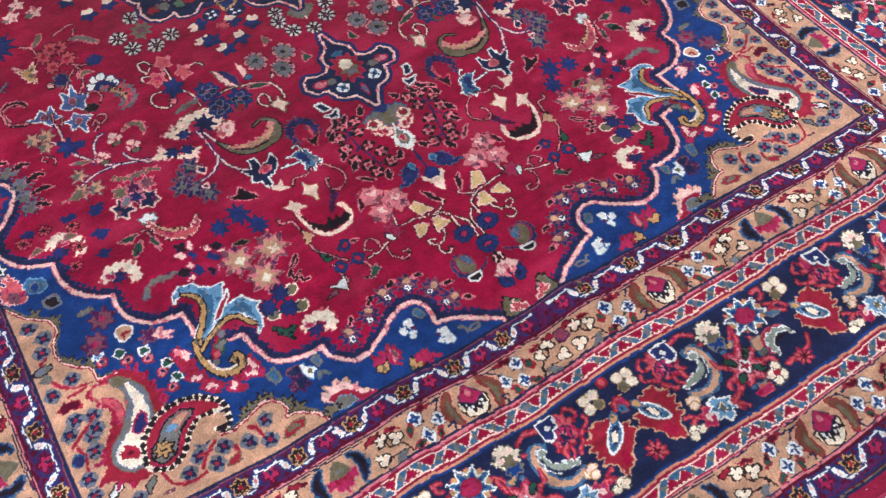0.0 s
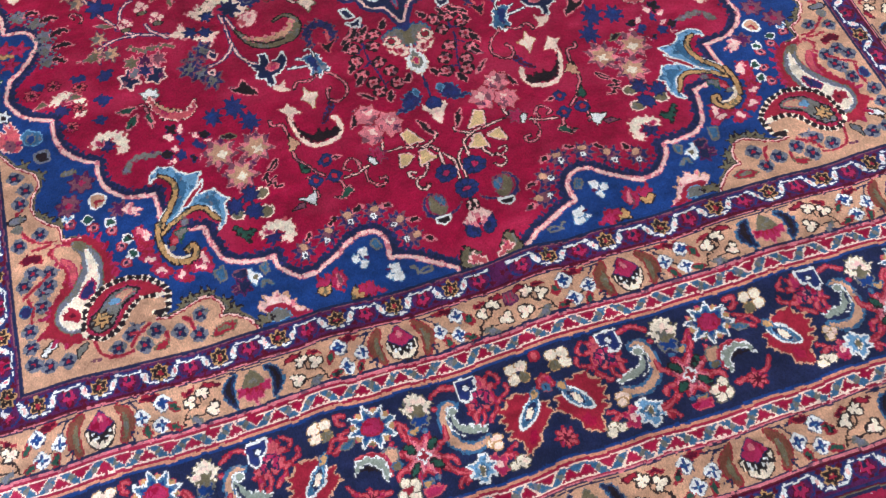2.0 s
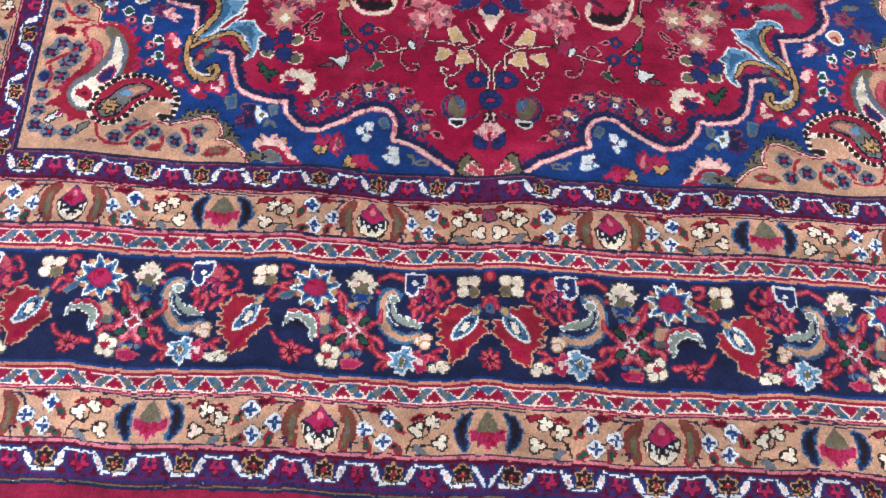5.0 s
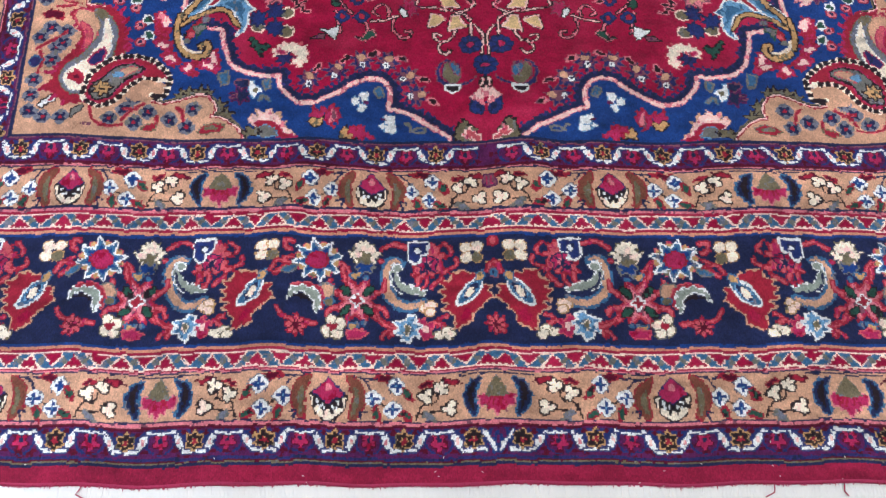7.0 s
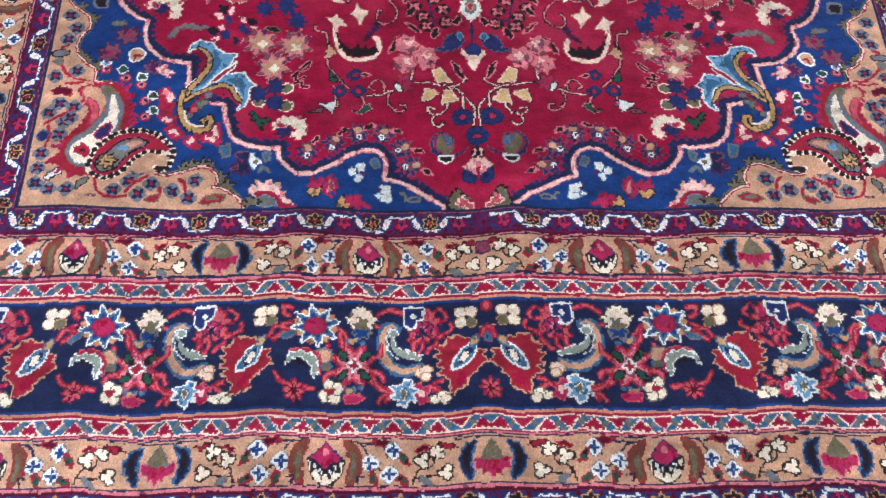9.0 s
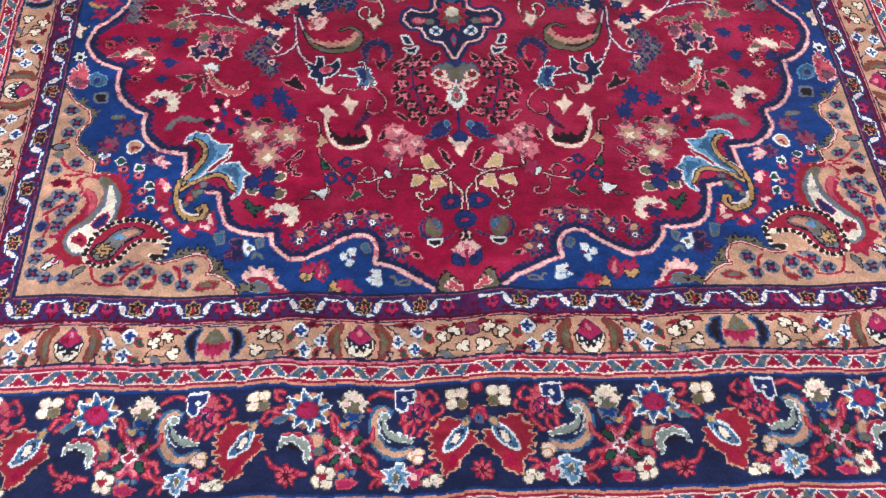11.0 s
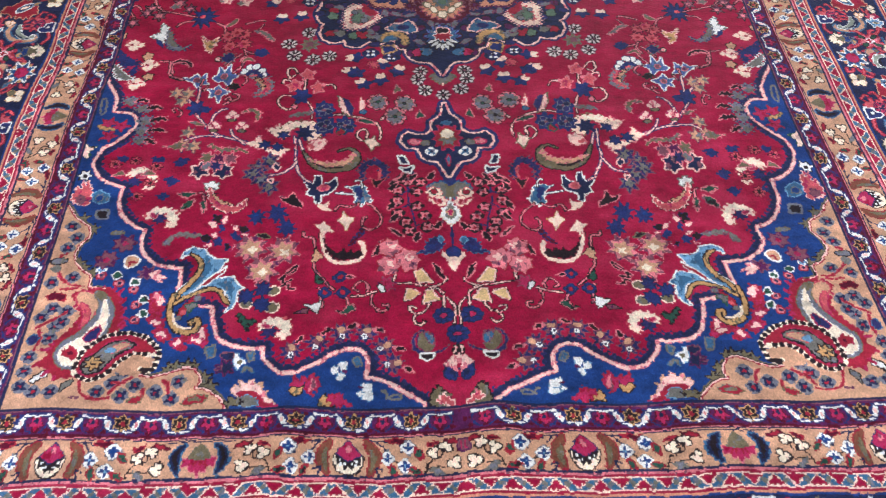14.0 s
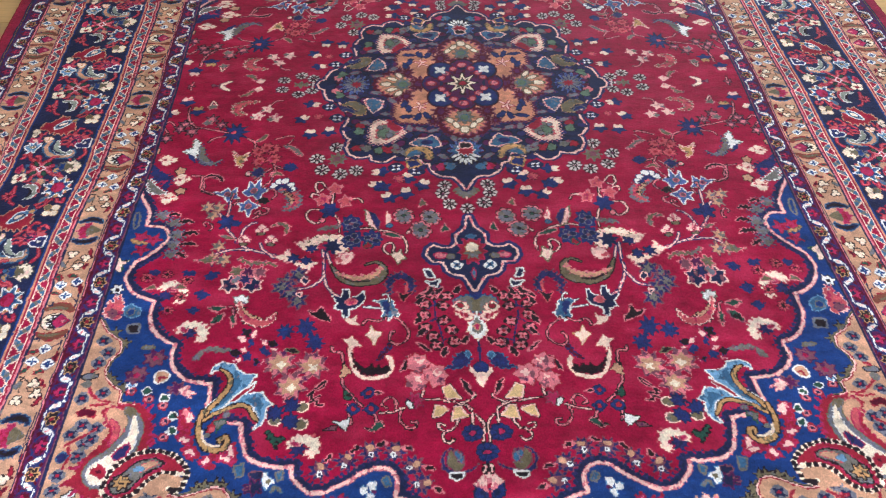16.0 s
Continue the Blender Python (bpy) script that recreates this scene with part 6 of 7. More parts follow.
def field_far_sprays(f):
    for x, y, rot in ((0.144, 0.888, 0), (0.211, 0.854, -40), (0.192, 0.809, -40), (0.148, 0.826, 0), (0.105, 0.86, 20)):
        cup(f, x, y, .040, rot)
    for x, y in [(0.053, 0.854), (0.058, 0.821), (0.043, 0.781), (-0.001, 0.761)]:
        wide_wheel(f, x, y)
    f.star(0.167, 0.877, .024, 8, .4, "S", (.002, "D"), tall=1.2)
    f.poly([(0.031, 0.834), (0.015, 0.842), (-0.003, 0.824), (-0.002, 0.802), (0.013, 0.811)], "Q", (.003, "O"), jag=.004)
    f.ell(-0.002, 0.8, .008, .018, "A")
    for x, y in [(0.335, 1.019), (0.379, 0.969), (0.362, 0.92), (0.315, 0.9), (0.276, 0.916)]:
        wide_wheel(f, x, y, .036)
    f.spike(0.328, 0.966, .044, .5, 8, "O", (.002, "Q"), tall=1.2)
    f.ell(0.328, 0.966, .016, .020, "X", jag=.003)
    for x, y in [(0.176, 0.926), (0.124, 0.91), (0.374, 1.217), (0.349, 1.159)]:
        quad_floret(f, x, y, .028, "F", "K", "N")
        for k in range(4):
            t = .785 + 1.571 * k
            f.ell(x + .009 * math.cos(t), y + .010 * math.sin(t), .0066, .0066, "W", (.002, "U"))
    f.star(0.167, 0.88, .022, 7, .5, "S", (.002, "D"))
    f.star(0.398, 1.168, .022, 7, .5, "S", (.002, "D"))
    for x, y, rot in ((0.219, 0.91, -90), (0.225, 0.856, -60), (0.413, 1.091, 0), (0.364, 1.099, 0), (0.418, 1.229, 100), (0.439, 1.161, 40)):
        cup(f, x, y, .040, rot)
    for x, y in [(0.517, 1.31), (0.468, 1.284), (0.432, 1.302), (0.432, 1.345)]:
        wide_wheel(f, x, y, .036, 1.0)
    f.spike(0.466, 1.349, .044, .5, 8, "O", (.002, "Q"), tall=1.2)
    # outer sprays
    f.begin("thistle_motif")
    f.spike(0.613, 1.093, .062, .45, 11, "J", (.003, "N"), rot=8, tall=1.3)
    f.ell(0.616, 1.095, .012, .012, "S", (.002, "N"))
    f.begin()
    for pts in ([(0.63, 1.096), (0.662, 1.105), (0.694, 1.116), (0.727, 1.128)], [(0.635, 1.077), (0.662, 1.067), (0.671, 1.051)], [(0.573, 1.068), (0.552, 1.049), (0.548, 1.008), (0.562, 0.983)], [(0.479, 0.927), (0.484, 0.884), (0.503, 0.852)], [(0.495, 0.964), (0.482, 0.927), (0.492, 0.899)], [(0.483, 0.939), (0.457, 0.927)], [(0.687, 0.907), (0.655, 0.902)], [(0.661, 0.902), (0.655, 0.86), (0.646, 0.841), (0.616, 0.827)], [(0.5, 1.059), (0.469, 1.074), (0.454, 1.074)], [(0.547, 1.191), (0.53, 1.241), (0.508, 1.249)], [(0.748, 1.224), (0.74, 1.167), (0.719, 1.125)], [(0.748, 1.117), (0.729, 1.133)], [(0.779, 1.091), (0.798, 1.126), (0.788, 1.151), (0.771, 1.134)], [(0.759, 1.315), (0.76, 1.352), (0.771, 1.394)], [(0.453, 1.058), (0.464, 1.032)]):
        f.line(pts, .0040, "P", (.0024, "K"))
    for x, y, rot, bell in ((0.758, 1.26, 0, "A"), (0.787, 1.196, 60, "H"), (0.724, 1.209, 0, "Y")):
        cup(f, x, y, .040, rot, bell)
    for x, y in [(0.744, 1.139), (0.721, 1.103), (0.681, 1.16), (0.782, 1.072), (0.755, 1.117), (0.652, 1.132)]:
        f.spike(x, y, .030, .45, 6, "X", (.0026, "K"), rot=25, tall=1.3)
        f.ell(x, y, .011, .012, "P")
    # grey feather with the white arrow
    f.begin("curved_leaf_motif")
    f.taper([(0.688, 1.036), (0.683, 1), (0.666, 0.965), (0.643, 0.955), (0.626, 0.969)], [.014, .032, .034, .016, .003], "I", (.003, "U"), jag=.006)
    f.taper([(0.683, 1.026), (0.675, 0.99), (0.657, 0.965)], [.006, .016, .006], "Q", (.002, "O"), jag=.003)
    f.poly([(0.708, 1.026), (0.707, 1.068), (0.691, 1.049), (0.693, 1.021), (0.691, 0.98), (0.71, 1.001), (0.729, 1.016)], "W", (.003, "Q"), jag=.004)
    f.poly([(0.713, 1.001), (0.7, 0.993), (0.691, 0.965), (0.706, 0.981)], "J", (.002, "U"))
    f.begin("lily_motif")
    f.poly([(0.601, 1.009), (0.585, 0.988), (0.571, 0.988), (0.561, 1), (0.564, 0.978), (0.572, 0.958), (0.568, 0.939), (0.583, 0.953), (0.589, 0.973)], "Y", (.003, "A"), jag=.003)
    f.begin()
    for x, y in [(0.536, 1.007), (0.499, 1.014), (0.527, 0.965), (0.492, 0.971), (0.518, 1.022)]:
        f.spike(x, y, .034, .6, 8, "S", (.0024, "D"), rot=22, tall=1.2)
        f.ell(x, y, .009, .010, "Z")
    f.ell(0.444, 0.934, .024, .026, "J", (.003, "U"), jag=.005)
    f.ell(0.522, 0.916, .024, .030, "U", (.003, "Q"), jag=.005)
    f.ell(0.547, 0.912, .010, .014, "A", (.003, "K"))
    f.taper([(0.483, 0.898), (0.473, 0.908), (0.458, 0.898)], [.008, .016, .006], "O", (.003, "P"))
    f.taper([(0.471, 1.027), (0.451, 1.021), (0.433, 1), (0.421, 0.985)], [.004, .020, .018, .004], "Q", (.003, "P"), jag=.003)
    f.taper([(0.549, 1.054), (0.535, 1.065), (0.526, 1.08)], [.006, .022, .006], "O", (.003, "P"))
    f.taper([(0.654, 0.897), (0.637, 0.906), (0.615, 0.896), (0.608, 0.882)], [.006, .016, .014, .006], "K", (.003, "P"))
    # cream blossoms by the edge with the grey arrow
    for x, y in [(0.762, 0.972), (0.711, 0.889), (0.727, 0.812)]:
        for dx, dy in ((-.011, .003), (.009, .005), (.002, -.009), (.002, .012)):
            f.ell(x + dx, y + dy, .020, .020, "H", (.0030, "S"), jag=.003)
        f.ell(x - .006, y - .004, .010, .010, "C")
        f.ell(x + .006, y + .002, .006, .008, "Z")
    for x, y in [(0.72, 0.927), (0.703, 0.843), (0.8, 1.013)]:
        f.star(x, y, .022, 5, .3, "T", (.003, "K"), tall=1.2)
    f.poly([(0.799, 0.958), (0.78, 0.928), (0.756, 0.913), (0.736, 0.903), (0.736, 0.873), (0.741, 0.85), (0.756, 0.873), (0.779, 0.89), (0.792, 0.921)], "J", (.004, "U"), jag=.006)
    f.poly([(0.796, 0.891), (0.782, 0.881), (0.765, 0.858), (0.737, 0.834), (0.76, 0.83), (0.78, 0.84)], "Q", (.004, "W"), jag=.004)
    f.ell(0.752, 0.88, .014, .012, "M", jag=.004)
    # peach crescents and white flowers towards the medallion
    f.begin("curved_leaf_motif")
    f.taper([(0.579, 1.244), (0.608, 1.242), (0.626, 1.222), (0.622, 1.193), (0.604, 1.184)], [.006, .024, .032, .024, .006], "S", (.0050, "A"), (.003, "O"), jag=.004)
    f.begin()
    for x, y in [(0.544, 1.206), (0.565, 1.172), (0.517, 1.162)]:
        f.spike(x, y, .034, .55, 5, "A", (.0026, "M"), rot=25, tall=1.2)
        f.ell(x + .012, y - .006, .012, .010, "Q", jag=.003)
    f.taper([(0.624, 1.281), (0.609, 1.287), (0.598, 1.311)], [.006, .022, .006], "O", (.003, "P"), jag=.003)
    f.poly([(0.599, 1.318), (0.581, 1.333), (0.571, 1.311), (0.586, 1.299)], "A", (.003, "M"))
    f.taper([(0.69, 1.344), (0.677, 1.325), (0.662, 1.313)], [.012, .022, .010], "H", (.003, "X"))
    for x, y in [(0.796, 1.378), (0.762, 1.346), (0.7, 1.345), (0.639, 1.369)]:
        f.spike(x, y, .026, .5, 5, "X", (.002, "D"), tall=1.3)
    for x, y in [(0.689, 1.223), (0.689, 1.143)]:
        f.star(x, y, .022, 5, .45, "Q", (.0026, "P"))
    f.line([(0.697, 1.229), (0.692, 1.253), (0.681, 1.229)], .0034, "A", (.0022, "K"))


RIM = [(0, 0.84), (0.012, 0.865), (0.026, 0.887), (0.042, 0.892), (0.061, 0.895), (0.077, 0.909), (0.087, 0.931), (0.09, 0.946), (0.105, 0.949), (0.115, 0.969), (0.118, 0.991), (0.137, 0.982), (0.153, 0.969), (0.169, 0.965), (0.181, 0.982), (0.192, 0.97), (0.204, 0.956), (0.22, 0.956), (0.234, 0.964), (0.244, 0.989), (0.259, 0.979), (0.279, 0.977), (0.296, 0.99), (0.307, 1.018), (0.306, 1.041), (0.3, 1.06), (0.312, 1.07), (0.321, 1.092), (0.323, 1.117), (0.317, 1.141), (0.313, 1.161), (0.316, 1.184), (0.329, 1.204), (0.338, 1.225), (0.35, 1.249), (0.364, 1.249), (0.379, 1.258), (0.388, 1.283), (0.394, 1.31), (0.409, 1.32), (0.419, 1.348)]


def medallion(f):
    f.begin("medallion")
    whole = RIM + [(RIM[-1][0], VC + .04), (-.04, VC + .04), (-.04, .891)]
    f.poly(whole, "N", (.014, "U"), (.0070, "A"), (.001, "K"), (0, "N"))
    # faint lozenges all over the navy ground
    for k in range(12):
        for j in range(13):
            u, v = .02 + .037 * k + .0185 * (j % 2), VC - .012 - .036 * j
            r = math.hypot(u / .40, (v - VC) / .47)
            if .48 < r < .93:
                f.ell(u, v, .011, .013, "V" if (k + j) % 3 == 0 else "U", (.0022, "K"), rot=30)
    # bud pairs inside the rim
    for x, y, a, b, t in ((0.283, 1.108, "Z", "g", 90), (0.27, 1.017, "Z", "Q", 0), (0.211, 1.006, "g", "Z", 0), (0.05, 0.931, "M", "E", 0), (0.354, 1.288, "P", "g", 60), (0.367, 1.37, "g", "E", 90), (0.167, 1, "Q", "I", 20)):
        c, s = math.cos(radians(t)), math.sin(radians(t))
        f.ell(x + .012 * c, y + .014 * s, .013, .014, a, (.0024, "K"), jag=.003)
        f.ell(x - .012 * c, y - .014 * s, .013, .014, b, (.0024, "K"), jag=.003)
        f.ell(x + .004 * s, y + .012 * c, .006, .007, "X" if b == "Q" else b)
    # toothed shield leaves with a red notch
    f.begin("shield_leaf_motif")
    f.poly([(0.237, 1.148), (0.252, 1.124), (0.253, 1.075), (0.247, 1.04), (0.218, 1.037), (0.192, 1.047), (0.172, 1.071), (0.162, 1.092), (0.179, 1.117), (0.193, 1.145), (0.212, 1.142)], "H", (.004, "P"), (.0015, "A"), jag=.008, wave=.013)
    f.poly([(0.223, 1.126), (0.235, 1.101), (0.235, 1.064), (0.208, 1.058), (0.187, 1.074), (0.176, 1.095), (0.195, 1.106), (0.208, 1.128)], "Q", (.0035, "S"), jag=.004)
    f.poly([(0.212, 1.151), (0.189, 1.145), (0.17, 1.103), (0.19, 1.095), (0.206, 1.12)], "Z", (.002, "M"), jag=.003)
    f.star(0.22, 1.088, .016, 7, .4, "g", (.002, "K"), tall=1.4)
    f.ell(0.201, 1.074, .008, .010, "I", (.002, "K"))
    f.ell(0.229, 1.112, .007, .009, "I", (.002, "K"))
    f.begin("blue_flower_motif")
    f.poly([(0.141, 1.038), (0.128, 1.056), (0.103, 1.061), (0.088, 1.072), (0.076, 1.053), (0.067, 1.026), (0.085, 1.019), (0.103, 1.027), (0.123, 1.027)], "E", (.0060, "A"), (.0012, "J"), jag=.002)
    f.ell(0.101, 1.043, .012, .010, "U", (.003, "J"))
    f.begin("yellow_leaf_motif")
    f.taper([(0.152, 0.985), (0.143, 1.005), (0.12, 1.012), (0.099, 1.001), (0.092, 0.968)], [.008, .018, .020, .018, .010], "Y", (.0026, "O"), jag=.003)
    f.taper([(0.144, 0.982), (0.131, 0.994), (0.12, 0.992)], [.010, .020, .010], "E", (.002, "Q"), jag=.002)
    f.poly([(0.149, 0.955), (0.123, 0.961), (0.116, 0.939), (0.143, 0.925)], "J", (.005, "Y"), jag=.002)
    f.begin("blue_flower_motif")
    f.poly([(0.276, 1.25), (0.257, 1.256), (0.228, 1.24), (0.234, 1.211), (0.251, 1.188), (0.264, 1.212)], "E", (.0055, "A"), (.001, "J"), jag=.003)
    f.begin("curved_leaf_motif")
    f.taper([(0.332, 1.228), (0.311, 1.233), (0.291, 1.215), (0.283, 1.189), (0.301, 1.184)], [.006, .022, .026, .020, .006], "O", (.0026, "Y"), jag=.003)
    f.taper([(0.335, 1.199), (0.321, 1.204), (0.307, 1.189)], [.006, .016, .006], "J", (.0024, "Q"))
    f.begin("multicoloured_palmette_motif")
    f.star(0.005, 0.999, .042, 13, .32, "F", (.003, "K"), tall=1.45)
    f.star(0.005, 0.999, .033, 11, .30, "E", (.0028, "U"), tall=1.45)
    for k in range(7):
        t = radians(-150 + 20 * k)
        f.ell(.030 * math.cos(t), 0.999 + .046 * math.sin(t), .0045, .013, "W", (.0022, "K"), rot=math.degrees(t) + 90)
    f.star(0.005, 1.002, .018, 8, .35, "Z", (.003, "W"), (.001, "S"), tall=1.3)
    f.ell(0.005, 1.025, .010, .012, "K", (.0035, "A"))
    f.taper([(0.028, 1.049), (0.016, 1.057), (0, 1.062)], [.008, .014, .010], "I", (.002, "K"))
    f.begin("multicoloured_palmette_motif")
    f.star(0.311, 1.337, .046, 14, .34, "F", (.003, "K"), tall=1.25)
    f.star(0.311, 1.337, .036, 12, .34, "I", (.0028, "U"), tall=1.25)
    for k in range(14):
        t = k * .4488
        f.line([(0.311 + .016 * math.cos(t), VC + .020 * math.sin(t)), (0.311 + .038 * math.cos(t), VC + .048 * math.sin(t))], .0028, "U")
    f.star(0.306, 1.337, .016, 8, .35, "Z", (.003, "X"))
    # orange inner field with dark fuzzy seams
    f.begin("inner_field")
    f.poly([(-.03, 1.062), (0.043, 1.079), (0.064, 1.117), (0.08, 1.14), (0.104, 1.135), (0.178, 1.139), (0.193, 1.167), (0.191, 1.225), (0.202, 1.261), (0.23, 1.286), (0.247, 1.336), (0.247, VC + .03), (-.03, VC + .03)], "t", (.014, "U"), (.010, "V"), (.005, "D"), (.001, "X"), jag=.006, wave=.013)
    f.spike(0, 1.141, .060, .76, 19, "t", (.016, "D"), (.005, "X"), (.002, "S"), rot=90, tall=1.12)
    f.spike(0.195, 1.335, .052, .78, 19, "t", (.014, "D"), (.005, "X"), (.002, "S"), tall=1.15)
    for k in range(11):
        t = radians(-190 + 20 * k)
        f.line([(.024 * math.cos(t), 1.147 + .030 * math.sin(t)), (.050 * math.cos(t), 1.147 + .060 * math.sin(t))], .0024, "O")
        t = radians(-100 + 20 * k)
        f.line([(0.189 + .024 * math.cos(t), VC + .030 * math.sin(t)), (0.189 + .046 * math.cos(t), VC + .058 * math.sin(t))], .0024, "O")
    # maroon bursts where the orange pieces meet
    for x, y, r in ((0.127, VC, .030), (0, 1.198, .022), (0.064, 1.19, .026), (0.162, 1.272, .022), (0.086, 1.143, .016), (0.187, 1.255, .014)):
        f.spike(x, y, r, .5, 9, "D", (.003, "X"), rot=15, tall=1.5)
        f.ell(x, y, r * .35, r * .5, "V")
    for x, y, t in ((0.166, 1.23, 10), (0.155, 1.21, -10), (0.159, 1.167, 80), (0.128, 1.166, 20), (0.103, 1.171, -30)):
        f.ell(x, y, .0075, .016, "J", (.0026, "N"), rot=t, jag=.002)
    for q in ((0.14, 1.212), (0.129, 1.239), (0.102, 1.235), (0.108, 1.206), (0.124, 1.197)):
        f.taper([(0.12, 1.221), q], [.004, .0066], "A", (.0022, "Z"))
    f.begin("orange_palmette_motif")
    f.star(0, 1.163, .026, 8, .34, "Q", (.003, "O"), tall=1.3)
    f.ell(0, 1.161, .012, .014, "g", (.002, "E"))
    for x, y, t in ((0.04, 1.144, -35), (0.023, 1.122, -20), (0.004, 1.1, 0)):
        f.ell(x, y, .0075, .014, "C", (.0030, "O"), rot=t)
    f.begin("orange_palmette_motif")
    f.star(0.175, 1.334, .024, 8, .34, "Q", (.003, "O"), tall=1.3)
    f.ell(0.172, 1.334, .012, .014, "g", (.002, "E"))
    for x, y, t in ((0.204, 1.307, 60), (0.185, 1.288, 30), (0.221, 1.335, 90)):
        f.ell(x, y, .0075, .014, "C", (.0030, "O"), rot=t)
    f.begin()
    for a, r in (((0.314, 1.269), 20), ((0.214, 1.179), 0), ((0.271, 1.138), 20), ((0.149, 1.111), 85), ((0.182, 1.021), 60), ((0.03, 1.057), 80), ((0.058, 0.975), 40), ((0.119, 1.105), 30), ((0.085, 1.098), -20), ((0.248, 1.289), 10), ((0.201, 1.249), 50)):
        leaf(f, a[0], a[1], .027, r, "I", "X", .55)
    # eight-lobed heart: blue lobes on the diagonals, a cream star
    f.begin("central_rosette")
    f.ell(0, VC - .088, .034, .044, "V", (.008, "D"), (.005, "K"), (.002, "U"))
    f.ell(.078, VC, .034, .042, "V", (.008, "D"), (.005, "K"), (.004, "U"))
    f.ell(.062, VC - .074, .034, .043, "J", (.008, "D"), (.005, "K"), (.004, "N"))
    f.ell(0, VC, .066, .088, "N")
    f.star(0, VC, .074, 8, .25, "V", (.003, "N"), rot=22.5, tall=1.3)
    f.ell(0, VC - .104, .011, .012, "P", (.004, "Z"))
    f.ell(.090, VC, .012, .011, "P", (.004, "Z"))
    for x, y in ((.060, -.030), (.026, -.082), (.046, -.056)):
        f.ell(x, VC + y, .008, .010, "P", (.0035, "Z"))
    f.star(.064, VC - .076, .020, 4, .5, "W", (.002, "E"), rot=45, tall=1.2)
    f.spike(0, VC, .045, .44, 8, "C", (.0034, "K"), tall=1.3)
    f.spike(0, VC, .027, .5, 8, "K", tall=1.3)
    f.spike(0, VC, .019, .6, 8, "O", tall=1.3)
    f.ell(0, VC, .009, .011, "Z", (.003, "K"))
    f.begin()


f.size = 0.80
corner_spandrel(f)
acanthus(f)
f.size = 0.72
axis_sprays(f)
f.size = 0.62
field_sprays(f)
f.size = 0.60
field_far_sprays(f)
f.size = 1.0
medallion(f)
# crest at the foot of the middle line
f.poly([(-.02, -.11)] + [(0.054, -0.084), (0.049, -0.059), (0.037, -0.047), (0.031, -0.059), (0.02, -0.066), (0.015, -0.085)], "O", (.0030, "K"), jag=.003)
f.poly([(0.039, -0.079), (0.029, -0.065), (0.022, -0.073), (0.01, -0.083), (0.01, -0.09)], "S", (.0030, "A"), jag=.003)

# ---- put the whole rug together ----
HU, V0 = 1.352, -0.647
NX, NY = round(2 * HU / KNOT), round(2 * (VC - V0) / KNOT)
uu = -HU + (np.arange(NX) + 0.5) * KNOT
vv = V0 + (np.arange(NY) + 0.5) * KNOT
U2, V2 = np.meshgrid(uu, vv)
AU, FV = np.abs(U2), np.where(V2 > VC, 2 * VC - V2, V2)
side_d, end_d = AU - A, VB - FV
right = U2 > 0


def pick(c, s, d, what):
    i = np.clip(((s - c.u0) / KNOT).astype(int), 0, c.nx - 1)
    j = np.clip(((d - c.v0) / KNOT).astype(int), 0, c.ny - 1)
    return what[j, i]


def soft_noise(seed, cell_u, cell_v, shape):
    """Smooth random field with cells of the given size in knots."""
    r = np.random.default_rng(seed)
    ny, nx = shape
    g = r.normal(0, 1, (int(ny / cell_v) + 3, int(nx / cell_u) + 3))
    y, x = np.arange(ny) / cell_v, np.arange(nx) / cell_u
    j, i = y.astype(int), x.astype(int)
    ty, tx = (y - j)[:, None], (x - i)[None, :]
    ty, tx = ty * ty * (3 - 2 * ty), tx * tx * (3 - 2 * tx)
    a, b, c, d = g[j][:, i], g[j][:, i + 1], g[j + 1][:, i], g[j + 1][:, i + 1]
    return (a * (1 - tx) + b * tx) * (1 - ty) + (c * (1 - tx) + d * tx) * ty


# no two repeats are tied quite alike: the plan is read with a small unevenness
FULL = U2.shape
sway_u = .0010 * soft_noise(11, 11, 11, FULL) + .0006 * soft_noise(12, 2, 3, FULL)
sway_v = .0010 * soft_noise(13, 11, 11, FULL) + .0006 * soft_noise(14, 3, 2, FULL)

field_mask = (side_d < 0) & (end_d < 0)
end_mask = ~field_mask & (end_d >= side_d)
side_mask = ~field_mask & ~end_mask
s_main = .284 + 8 * .336 + (1.25 - V2) * .849
s_guard = np.abs(1.592 - V2)
in_guard = ((side_d > .057) & (side_d < .124)) | ((side_d > .397) & (side_d < .465))
s_side = np.where(in_guard, s_guard, s_main)
dye = np.where(field_mask, pick(f, AU + sway_u, FV + sway_v, f.c), np.where(end_mask, pick(end_strip, AU + sway_u, end_d + .35 * sway_v, end_strip.c), pick(side_strip, s_side + sway_v, side_d + .35 * sway_u, side_strip.c)))
BAND_NAMES = ("field", "inner_meander_guard", "inner_tan_guard", "inner_barber_stripe", "main_border", "outer_barber_stripe", "outer_tan_guard",
              "outer_meander_guard", "outer_band")
band = np.where(field_mask, 0, 1 + np.searchsorted([.054, .127, .172, .355, .393, .469, .524], np.maximum(side_d, end_d)))
motif = np.where(field_mask, pick(f, AU, FV, f.tag), np.where(end_mask, pick(end_strip, AU, end_d, end_strip.tag), pick(side_strip, s_side, side_d, side_strip.tag)))
# motifs that straddle the middle lines are one piece, not mirrored halves
turn = (V2 > 1.592) & in_guard & side_mask


def hold(c, along_u, along_v):
    """Which tags touch the mirror lines."""
    n = len(c.names)
    a, b = np.zeros(n, bool), np.zeros(n, bool)
    if along_u:
        a[np.unique(c.tag[:, max(0, round(-c.u0 / KNOT))])] = True
    if along_v:
        b[np.unique(c.tag[-1, :])] = True
    return a, b


